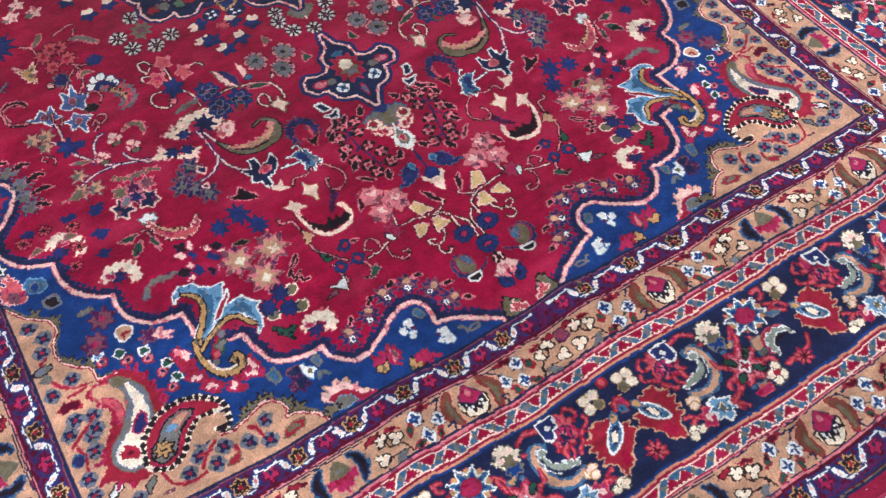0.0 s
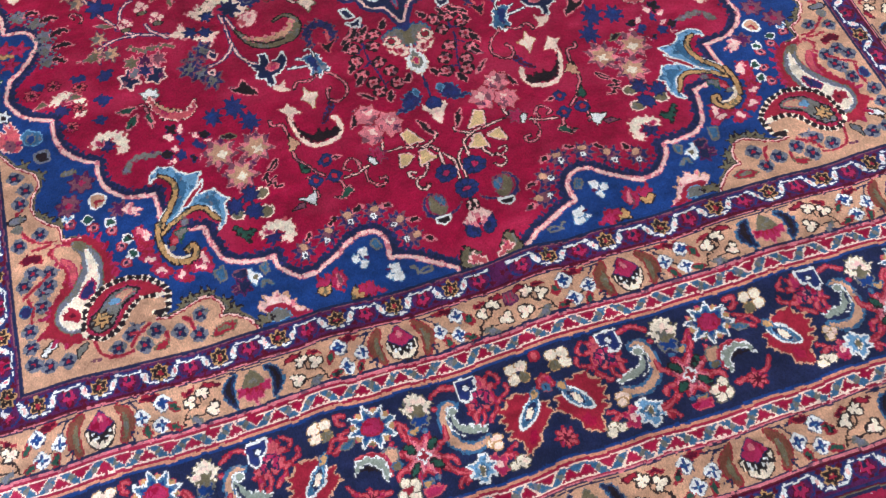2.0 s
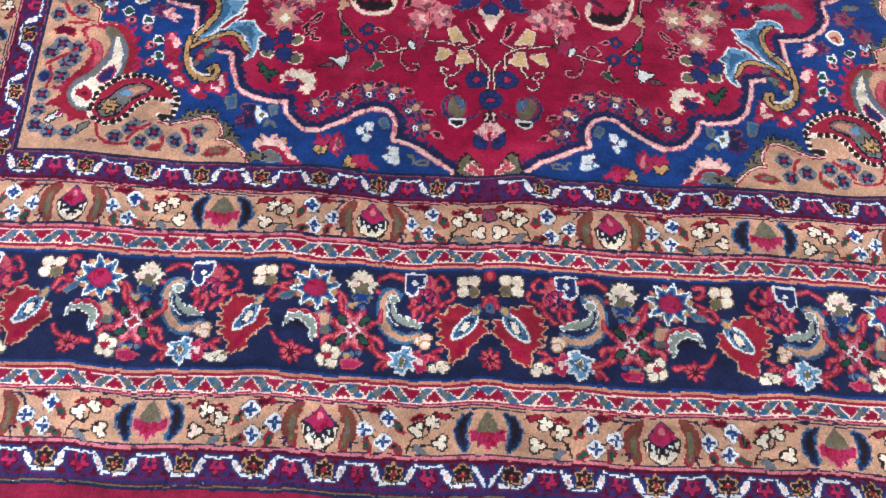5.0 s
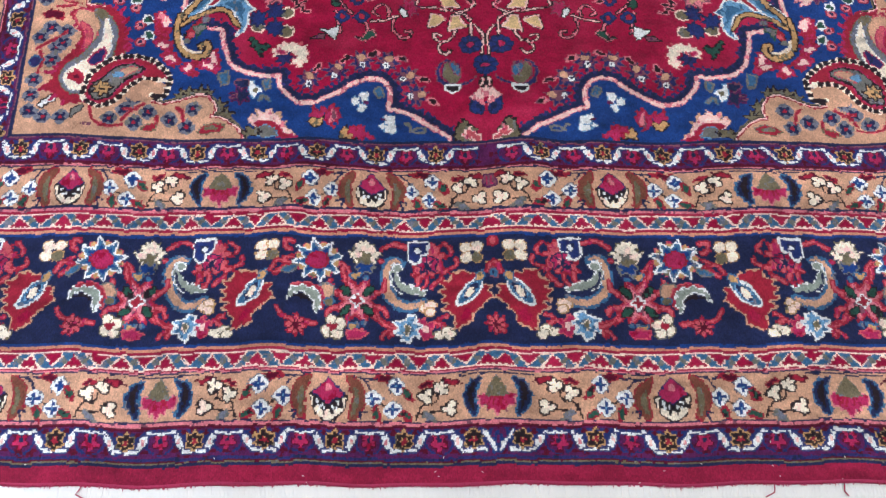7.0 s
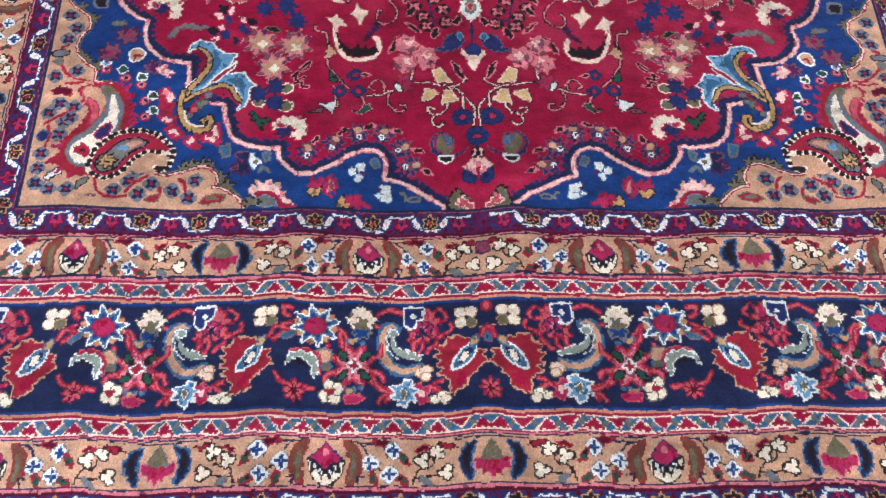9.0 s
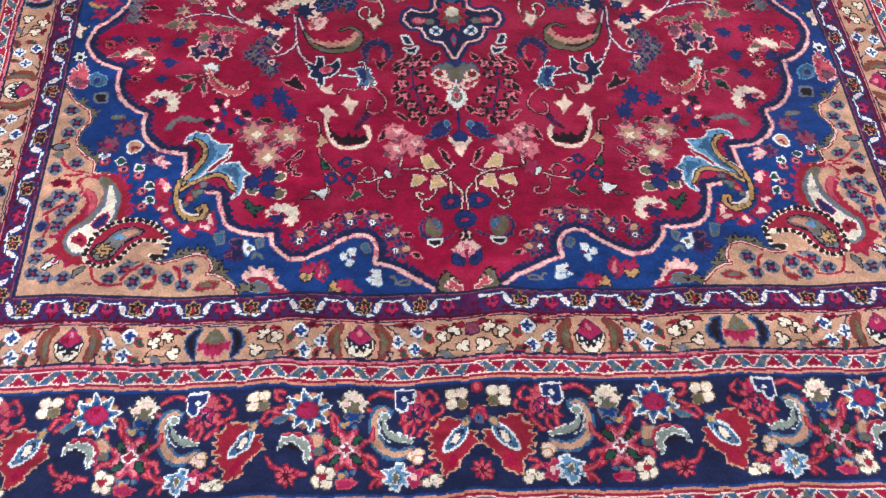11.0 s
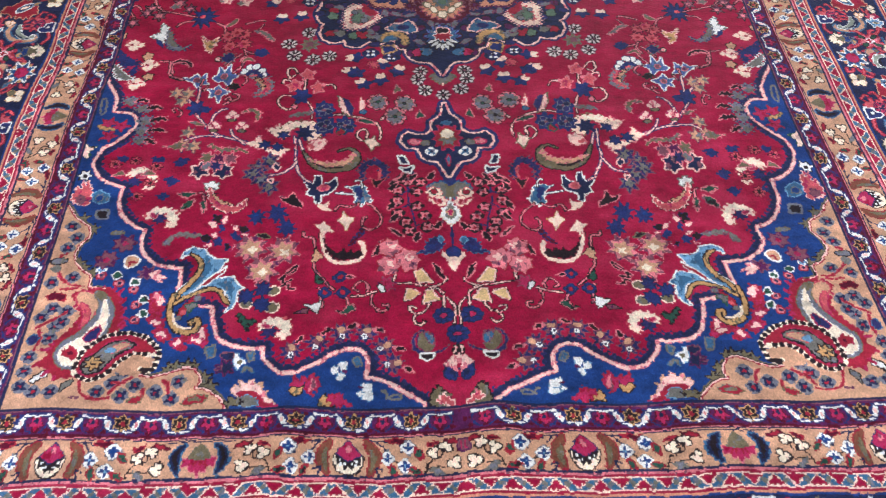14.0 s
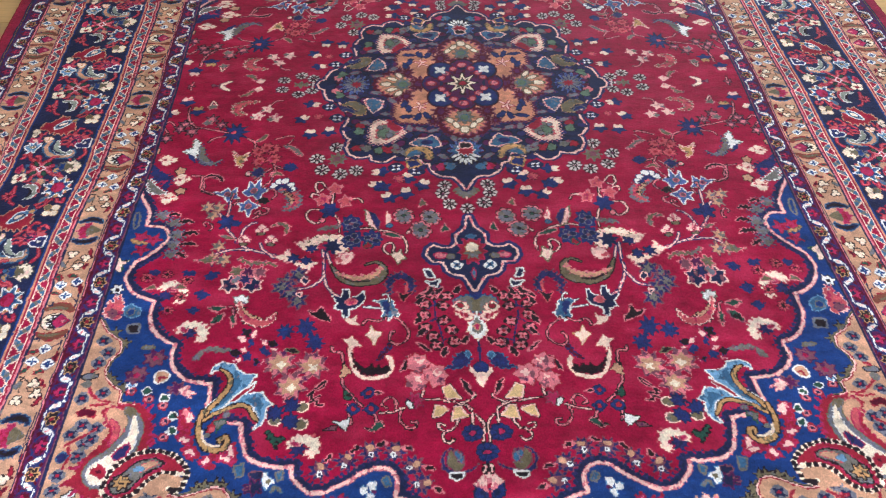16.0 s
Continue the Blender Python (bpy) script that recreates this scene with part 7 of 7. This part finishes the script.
fa, fb = hold(f, True, True)
ea, _ = hold(end_strip, True, False)
bit_u, bit_v = right.astype(int), (V2 > VC).astype(int)
motif_c = np.where(field_mask, motif, 0)
end_c = np.where(end_mask, motif, 0)
key = np.where(field_mask, motif * 4 + bit_u * ~fa[motif_c] + 2 * bit_v * ~fb[motif_c],
               np.where(end_mask, 100000 + motif * 4 + bit_u * ~ea[end_c] + 2 * bit_v, 200000 + motif * 4 + bit_u + 2 * turn))
key = np.where(motif > 0, key + 1000, band)


# ---- shape of the lying rug ----
def smooth01(t):
    t = np.clip(t, 0, 1)
    return t * t * (3 - 2 * t)


def lie(u, v):
    """Where a knot of the woven plan lies in the room: slightly skewed, with soft folds across the near end."""
    x = u * (1 + 0.03 * np.clip(v / 0.8, 0, 1)) + np.interp(v, (-0.6, 0, 0.5, 0.75, 1.34), (0.006, 0.002, 0, -0.006, 0.004))
    r = np.clip(u, 0, 1)
    x = x + u * smooth01((np.abs(u) - 0.55) / 0.25) * np.where(u < 0, 0.085, 0.035) * np.clip(v - 0.95, 0, 1.2)
    x = x + (0.03 + 0.022 * smooth01((-0.08 - v) / 0.1)) * r * smooth01((0.35 - v) / 0.35) * (1 - 0.7 * smooth01((r - 0.55) / 0.3))
    y = v + np.minimum(r / 0.6, 1) * (0.028 * np.exp(-((v - 0.8) / 0.25) ** 2) - 0.016 * np.exp(-((v - 0.34) / 0.14) ** 2))
    y = y + 0.012 * smooth01((-u - 0.5) / 0.3) * np.exp(-((v + 0.08) / 0.08) ** 2)
    y = y + 0.0018 * np.sin(u * 17 + 0.6) * smooth01((0.2 - v) / 0.3) + 0.0012 * np.sin(u * 41 + v * 9)
    x = x + 0.0015 * np.sin(v * 13 + u * 3)
    z = 0.0012 * np.sin(u * 9 + v * 5) + 0.001 * np.sin(v * 14 - u * 4 + 1)
    near = smooth01((0.02 - v) / 0.16)
    for x0, w, h, lean in ((-0.33, 0.038, 0.012, 0.15), (-0.44, 0.045, 0.007, -0.1), (0.02, 0.050, 0.014, 0.2), (0.15, 0.034, 0.008, 0.1),
                           (-0.62, 0.05, 0.005, 0.0), (0.46, 0.05, 0.005, -0.15), (0.75, 0.06, 0.005, 0.1), (-0.9, 0.06, 0.005, 0.1)):
        z = z + h * near * np.exp(-((u - x0 - lean * (v + 0.3)) / w) ** 2)
    return x, y, z


FINE = round((1.88 - V0) / KNOT)
rng = np.random.default_rng(3)
RGB = np.array([lin(*DYES[k]) for k in DYE_KEYS])
LABELS = {
    "field": "crimson wool pile of the open field", "inner_meander_guard": "purple guard stripe with a white meander",
    "inner_tan_guard": "tan guard stripe with palmettes and florets", "inner_barber_stripe": "red and blue zigzag stripe",
    "main_border": "navy main border with scrolling flowers", "outer_barber_stripe": "red and blue zigzag stripe",
    "outer_tan_guard": "tan guard stripe with palmettes and florets", "outer_meander_guard": "purple guard stripe with a white meander",
    "outer_band": "plain crimson outer band", "medallion": "navy scalloped medallion with a pink outline",
    "blue_spandrel": "blue scalloped corner panel", "tan_corner": "tan corner panel with navy florets", "paisley_motif": "curling paisley leaf",
    "cross_pendant": "navy cross-shaped pendant with a pale outline", "central_rosette": "blue eight-lobed rosette",
}


def knots(name, jj, ii, step, parent, grid):
    """A mesh of the knots at the rows jj and columns ii of a grid of lying points."""
    gx, gy, gz, gc = grid
    w = gx.shape[1]
    corner = np.stack([jj * w + ii, jj * w + ii + 1, (jj + 1) * w + ii + 1, (jj + 1) * w + ii], 1)
    used, idx = np.unique(corner.ravel(), return_inverse=True)
    me = bpy.data.meshes.new(name)
    n = len(jj)
    me.vertices.add(len(used))
    me.vertices.foreach_set("co", np.stack([gx.ravel()[used], gy.ravel()[used], gz.ravel()[used]], 1).astype(np.float32).ravel())
    me.loops.add(4 * n)
    me.loops.foreach_set("vertex_index", idx.astype(np.int32).ravel())
    me.polygons.add(n)
    me.polygons.foreach_set("loop_start", np.arange(0, 4 * n, 4, dtype=np.int32))
    me.update(calc_edges=True)
    col = me.attributes.new("dye", "FLOAT_COLOR", "CORNER")
    own, mean = gc
    rgba = np.ones((n, 4, 4), np.float32)
    rgba[:, :, :3] = 0.76 * own[jj, ii][:, None, :] + 0.24 * mean.reshape(-1, 3)[corner]
    col.data.foreach_set("color", rgba.ravel())
    me.materials.append(WOOL)
    ob = new(name, me)
    ob.parent = parent
    if name in LABELS:
        tagged(ob, LABELS[name])
    return ob


def lying_grid(j0, j1, step):
    u = -HU + np.arange(0, NX + 1, step) * KNOT
    v = V0 + np.arange(j0, j1 + 1, step) * KNOT
    gu, gv = np.meshgrid(u, v)
    x, y, z = lie(gu, gv)
    if step == 1:
        x, y = x + rng.normal(0, .00035, x.shape), y + rng.normal(0, .00035, x.shape)
        z = z + rng.normal(0, .00035, x.shape)
    own = RGB[dye[j0:j1:step, ::step][:len(v) - 1, :len(u) - 1]]
    if step == 1:
        own = RGB[twin[j0:j1]]
        n1, n2 = blotch[j0:j1], abrash[j0:j1]
        own = own * (1 + .11 * n1 + .06 * n2)[..., None]
        # the crimson ground turns unevenly pink: fading, plus brushed-pile sheen put into the colour
        ground = dye[j0:j1] == DYE_KEYS.index("R")
        fade_sheen_mix = np.where(ground, np.clip(.03 + .24 * fade_sheen[j0:j1], 0, .5), 0)[..., None]
        own = own * (1 - fade_sheen_mix) + fade_sheen_mix * np.array(lin(200, 52, 94))
    own = own * rng.normal(1, .10, own.shape[:2]).clip(.7, 1.3)[..., None]
    edge = np.pad(own, ((1, 1), (1, 1), (0, 0)), mode="edge")
    mean = (edge[:-1, :-1] + edge[1:, :-1] + edge[:-1, 1:] + edge[1:, 1:]) / 4
    return x, y, z, (own, mean)


# each dye lot is mixed with a companion here and there
COMPANION = {"H": "A", "A": "P", "Q": "I", "O": "Q", "X": "V", "J": "U", "S": "M", "M": "R", "E": "I", "C": "H", "Y": "O", "U": "N", "P": "X", "G": "K",
             "I": "Q", "L": "E", "V": "D"}
pair_of = np.array([DYE_KEYS.index(COMPANION.get(k, k)) for k in DYE_KEYS])
twin = np.where(soft_noise(21, 3, 5, FULL) + .6 * soft_noise(22, 1.3, 2, FULL) > 0.95, pair_of[dye], dye)
blotch, abrash = soft_noise(23, 7, 5, FULL), soft_noise(24, 90, 9, FULL)
fade_sheen = soft_noise(25, 45, 26, FULL) + .6 * soft_noise(26, 14, 9, FULL)
rug = tagged(new("rug"), "crimson wool rug with navy medallion on an oak floor", "rug")
near_grid = lying_grid(0, FINE, 1)
far_grid = lying_grid(FINE, NY, 4)


def split_pieces(key, band):
    """Each motif keeps one connected piece; other large pieces become motifs of their own, crumbs go back to the ground."""
    extra, spare = {}, 1000000
    order = np.argsort(key.ravel(), kind="stable")
    values, starts = np.unique(key.ravel()[order], return_index=True)
    for value, chunk in zip(values, np.split(order, starts[1:])):
        if value < 1000:
            continue
        left, pieces = set(chunk.tolist()), []
        while left:
            stack, piece = [left.pop()], []
            while stack:
                p = stack.pop()
                piece.append(p)
                for q in (p - 1, p + 1, p - NX, p + NX):
                    if q in left:
                        left.remove(q)
                        stack.append(q)
            pieces.append(piece)
        pieces.sort(key=len, reverse=True)
        for k, piece in enumerate(pieces):
            if len(piece) < 8 or (k and len(piece) < 0.15 * len(pieces[0])):
                key.ravel()[piece] = band.ravel()[piece]
            elif k:
                extra[spare] = int(value)
                key.ravel()[piece] = spare
                spare += 1
    return extra


near_key = np.ascontiguousarray(key[:FINE])
near_band = np.ascontiguousarray(band[:FINE])
extra = split_pieces(near_key, near_band)
flat_key, flat_band = near_key.ravel(), near_band.ravel()
order = np.argsort(flat_key, kind="stable")
values, starts = np.unique(flat_key[order], return_index=True)
band_objects = {}
far_band = band[FINE:NY:4, ::4][:far_grid[0].shape[0] - 1, :far_grid[0].shape[1] - 1]
TAG_NAMES = (f.names, end_strip.names, side_strip.names)
for value, chunk in zip(values, np.split(order, starts[1:])):
    jj, ii = chunk // NX, chunk % NX
    if value < 1000:
        band_objects[int(value)] = knots(BAND_NAMES[int(value)], jj, ii, 1, rug, near_grid)
    else:
        which, rest = divmod(extra.get(int(value), int(value)) - 1000, 100000)
        knots(TAG_NAMES[which][rest // 4], jj, ii, 1, band_objects[int(flat_band[chunk[0]])], near_grid)
for value in np.unique(far_band):
    jj, ii = np.nonzero(far_band == value)
    knots("far_" + BAND_NAMES[int(value)], jj, ii, 4, rug, far_grid)


def add_mesh(name, bm, mat, parent=None, label="", smooth=False):
    me = bpy.data.meshes.new(name)
    bm.to_mesh(me)
    bm.free()
    me.materials.append(mat)
    if smooth:
        me.polygons.foreach_set("use_smooth", [True] * len(me.polygons))
    ob = new(name, me)
    ob.parent = parent
    if label:
        tagged(ob, label)
    return ob


FLOOR = -0.012


def lie1(u, v):
    x, y, z = lie(np.array(float(u)), np.array(float(v)))
    return float(x), float(y), float(z)


def rug_backing():
    bm = bmesh.new()
    ring = []
    n = 160
    V1 = 2 * VC - V0
    for k in range(n):
        ring.append((-HU + 2 * HU * k / n, V0))
    for k in range(n):
        ring.append((HU, V0 + (V1 - V0) * k / n))
    for k in range(n):
        ring.append((HU - 2 * HU * k / n, V1))
    for k in range(n):
        ring.append((-HU, V1 - (V1 - V0) * k / n))
    top, low = [], []
    for u, v in ring:
        x, y, z = lie1(u, v)
        top.append(bm.verts.new((x, y, z - 0.0012)))
        low.append(bm.verts.new((x, y, FLOOR + 0.001)))
    m = len(ring)
    for k in range(m):
        bm.faces.new((low[k], low[(k + 1) % m], top[(k + 1) % m], top[k]))
    bm.faces.new(low[::-1])
    add_mesh("backing", bm, BACKING, rug)


def tube(bm, pts, r, sides=6):
    rings = []
    for k, p in enumerate(pts):
        a, b = Vector(pts[max(k - 1, 0)]), Vector(pts[min(k + 1, len(pts) - 1)])
        q = (b - a).to_track_quat("Z", "Y")
        rad = r[k] if isinstance(r, (list, tuple)) else r
        rings.append([bm.verts.new(Vector(p) + q @ Vector((rad * math.cos(t * 6.2832 / sides), rad * math.sin(t * 6.2832 / sides), 0))) for t in range(sides)])
    for a, b in zip(rings, rings[1:]):
        for t in range(sides):
            bm.faces.new((a[t], a[(t + 1) % sides], b[(t + 1) % sides], b[t]))
    bm.faces.new(rings[0][::-1])
    bm.faces.new(rings[-1])


def selvedge(g):
    bm = bmesh.new()
    pts = []
    for k in range(260):
        x, y, z = lie1(g * (HU + 0.002), V0 + 2 * (VC - V0) * k / 259)
        pts.append((x, y, z * 0.6 - 0.005))
    tube(bm, pts, [0.0058 + 0.0006 * math.sin(k * 2.1) for k in range(260)], 8)
    add_mesh("selvedge", bm, SELVEDGE, rug, "overcast crimson wool edge cord", True)


def fringe(v_edge, g):
    """Short cut cotton fringe, lying flat and a little tangled."""
    bm = bmesh.new()
    rnd = random.Random(5 + g)
    n = 1500
    for layer in range(2):
        for k in range(n):
            u = -HU + 2 * HU * (k + rnd.random()) / n
            x, y, z = lie1(u, v_edge)
            length = 0.024 + 0.003 * math.sin(u * 7) + rnd.uniform(-0.003, 0.003)
            lean = rnd.gauss(0, 0.0035)
            h = max(z * 0.4, 0) - 0.004 - 0.003 * layer + rnd.uniform(0, 0.002)
            w = rnd.uniform(0.0013, 0.0021)
            p = [Vector((x, y + g * 0.001, h)), Vector((x + lean * .5, y + g * length * .5, h - 0.002)), Vector((x + lean, y + g * length, FLOOR + 0.002 + rnd.uniform(0, .002)))]
            rows = []
            for q, ww in zip(p, (w, w * 1.1, w * 0.5)):
                rows.append([bm.verts.new(q + Vector((-ww, 0, -.0008))), bm.verts.new(q + Vector((0, 0, .0008))), bm.verts.new(q + Vector((ww, 0, -.0008)))])
            for a, b in zip(rows, rows[1:]):
                for t in range(2):
                    bm.faces.new((a[t], a[t + 1], b[t + 1], b[t]))
    strip = []
    for k in range(1201):
        u = -HU + 2 * HU * k / 1200
        x, y, z = lie1(u, v_edge)
        h = max(z * 0.4, 0) - 0.0025
        out = 0.025 + 0.003 * math.sin(u * 31) + rnd.uniform(-.002, .002)
        strip.append([bm.verts.new((x, y + g * r, h - drop + rnd.uniform(0, .0007))) for r, drop in ((0.0006, 0), (0.004, 0.0003), (0.010, .0012), (0.017, .0026), (out, .0058))])
    for p, q in zip(strip, strip[1:]):
        for t in range(4):
            bm.faces.new((p[t], q[t], q[t + 1], p[t + 1]))
    for k in range(6):
        u = rnd.uniform(-HU, HU)
        x, y, z = lie1(u, v_edge)
        pts, t = [], rnd.uniform(0, 6.28)
        for j in range(7):
            t += rnd.uniform(-0.6, 0.9)
            pts.append((x, y, 0.001 + 0.002 * math.sin(j)))
            x, y = x + 0.004 * math.cos(t), y + 0.004 * math.sin(t)
        tube(bm, pts, 0.0006, 4)
    # lint that clings to the outer band
    for k in range(26):
        x, y, z = lie1(rnd.uniform(-HU, HU), v_edge - g * abs(rnd.gauss(0, 0.035)))
        pts, t = [], rnd.uniform(0, 6.28)
        for j in range(4):
            t += rnd.uniform(-1.6, 1.6)
            pts.append((x, y, z + 0.0008))
            x, y = x + 0.0011 * math.cos(t), y + 0.0011 * math.sin(t)
        tube(bm, pts, 0.00035, 4)
    ob = add_mesh("fringe", bm, COTTON, rug, "short white cotton fringe")
    tagged(ob, kind="stuff")


def tufts(v_edge, g):
    """Loose crimson pile standing out over the cut end."""
    bm = bmesh.new()
    rnd = random.Random(11 + g)
    n = 2600
    for k in range(n):
        x, y, z = lie1(-HU + 2 * HU * (k + rnd.random()) / n, v_edge)
        reach, lean, w = abs(rnd.gauss(.0014, .0012)), rnd.gauss(0, .0010), rnd.uniform(.0009, .0018)
        a = bm.verts.new((x - w, y - g * .004, z + .0006))
        b = bm.verts.new((x + w, y - g * .004, z + .0006))
        d = bm.verts.new((x + lean + w * .4, y + g * reach, z))
        e = bm.verts.new((x + lean - w * .4, y + g * reach, z))
        top = bm.verts.new((x + lean * .5, y + g * (reach - .003) * .5, z + .0012))
        for p, q in ((a, b), (b, d), (d, e), (e, a)):
            bm.faces.new((p, q, top))
    for k in range(5):
        x, y, z = lie1(rnd.uniform(-HU, HU), v_edge)
        pts = [(x + rnd.gauss(0, .003) * j, y + g * .006 * j, .002 - .001 * j) for j in range(4)]
        tube(bm, pts, 0.0009, 5)
    ob = add_mesh("pile_edge", bm, LOOSE_PILE, rug, "frayed crimson pile along the cut end")
    tagged(ob, kind="stuff")


rug_backing()
tufts(V0, -1)
selvedge(-1)
selvedge(1)
fringe(V0, -1)
fringe(2 * VC - V0, 1)

# ---- the room ----
X0, X1, Y0, Y1, H = -3.4, 3.8, -2.6, 5.5, 2.75


def slab(name, lo, hi, mat, label, parent=None, kind="structure", bevel=0.0):
    bm = bmesh.new()
    bmesh.ops.create_cube(bm, size=1)
    for vert in bm.verts:
        vert.co = [lo[k] + (vert.co[k] + 0.5) * (hi[k] - lo[k]) for k in range(3)]
    if bevel:
        bmesh.ops.bevel(bm, geom=bm.edges[:], offset=bevel, segments=1, affect="EDGES")
    ob = add_mesh(name, bm, mat, parent)
    return tagged(ob, label, kind=kind) if parent is None else ob


floor = slab("floor", (X0, Y0, FLOOR - 0.12), (X1, Y1, FLOOR - 0.004), SUBFLOOR, "light oak plank floor under the rug")
slab("ceiling", (X0, Y0, H), (X1, Y1, H + 0.12), PLASTER, "plain white plaster ceiling")
slab("wall_west", (X0 - 0.15, Y0, FLOOR), (X0, Y1, H), PLASTER, "plain off-white plaster wall")
slab("wall_east", (X1, Y0, FLOOR), (X1 + 0.15, Y1, H), PLASTER, "plain off-white plaster wall")
slab("wall_south", (X0, Y0 - 0.15, FLOOR), (X1, Y0, H), PLASTER, "plain off-white plaster wall")
# unseen far wall, left open where the daylight is assumed to enter
bm = bmesh.new()
for lo, hi in (((X0, FLOOR), (-1.3, H)), ((2.5, FLOOR), (X1, H)), ((-1.3, FLOOR), (2.5, 0.75)), ((-1.3, 2.7), (2.5, H))):
    r = bmesh.ops.create_cube(bm, size=1)
    for vert in r["verts"]:
        x, y, z = vert.co
        vert.co = (lo[0] + (x + .5) * (hi[0] - lo[0]), Y1 + (y + .5) * 0.15, lo[1] + (z + .5) * (hi[1] - lo[1]))
tagged(add_mesh("wall_north", bm, PLASTER), "plain off-white plaster wall with an assumed window opening", kind="structure")

PLANK_W, PLANK_L = 0.19, 1.3
row, y = 0, Y0
while y < Y1 - 0.01:
    x = X0 - (row * 0.47 % PLANK_L)
    while x < X1:
        a, b = max(x, X0), min(x + PLANK_L, X1)
        if b - a > 0.05:
            slab("plank", (a + .0008, y + .0008, FLOOR - 0.004), (b - .0008, min(y + PLANK_W, Y1) - .0008, FLOOR), OAK, "", floor, "", 0.0007)
        x += PLANK_L
    y, row = y + PLANK_W, row + 1
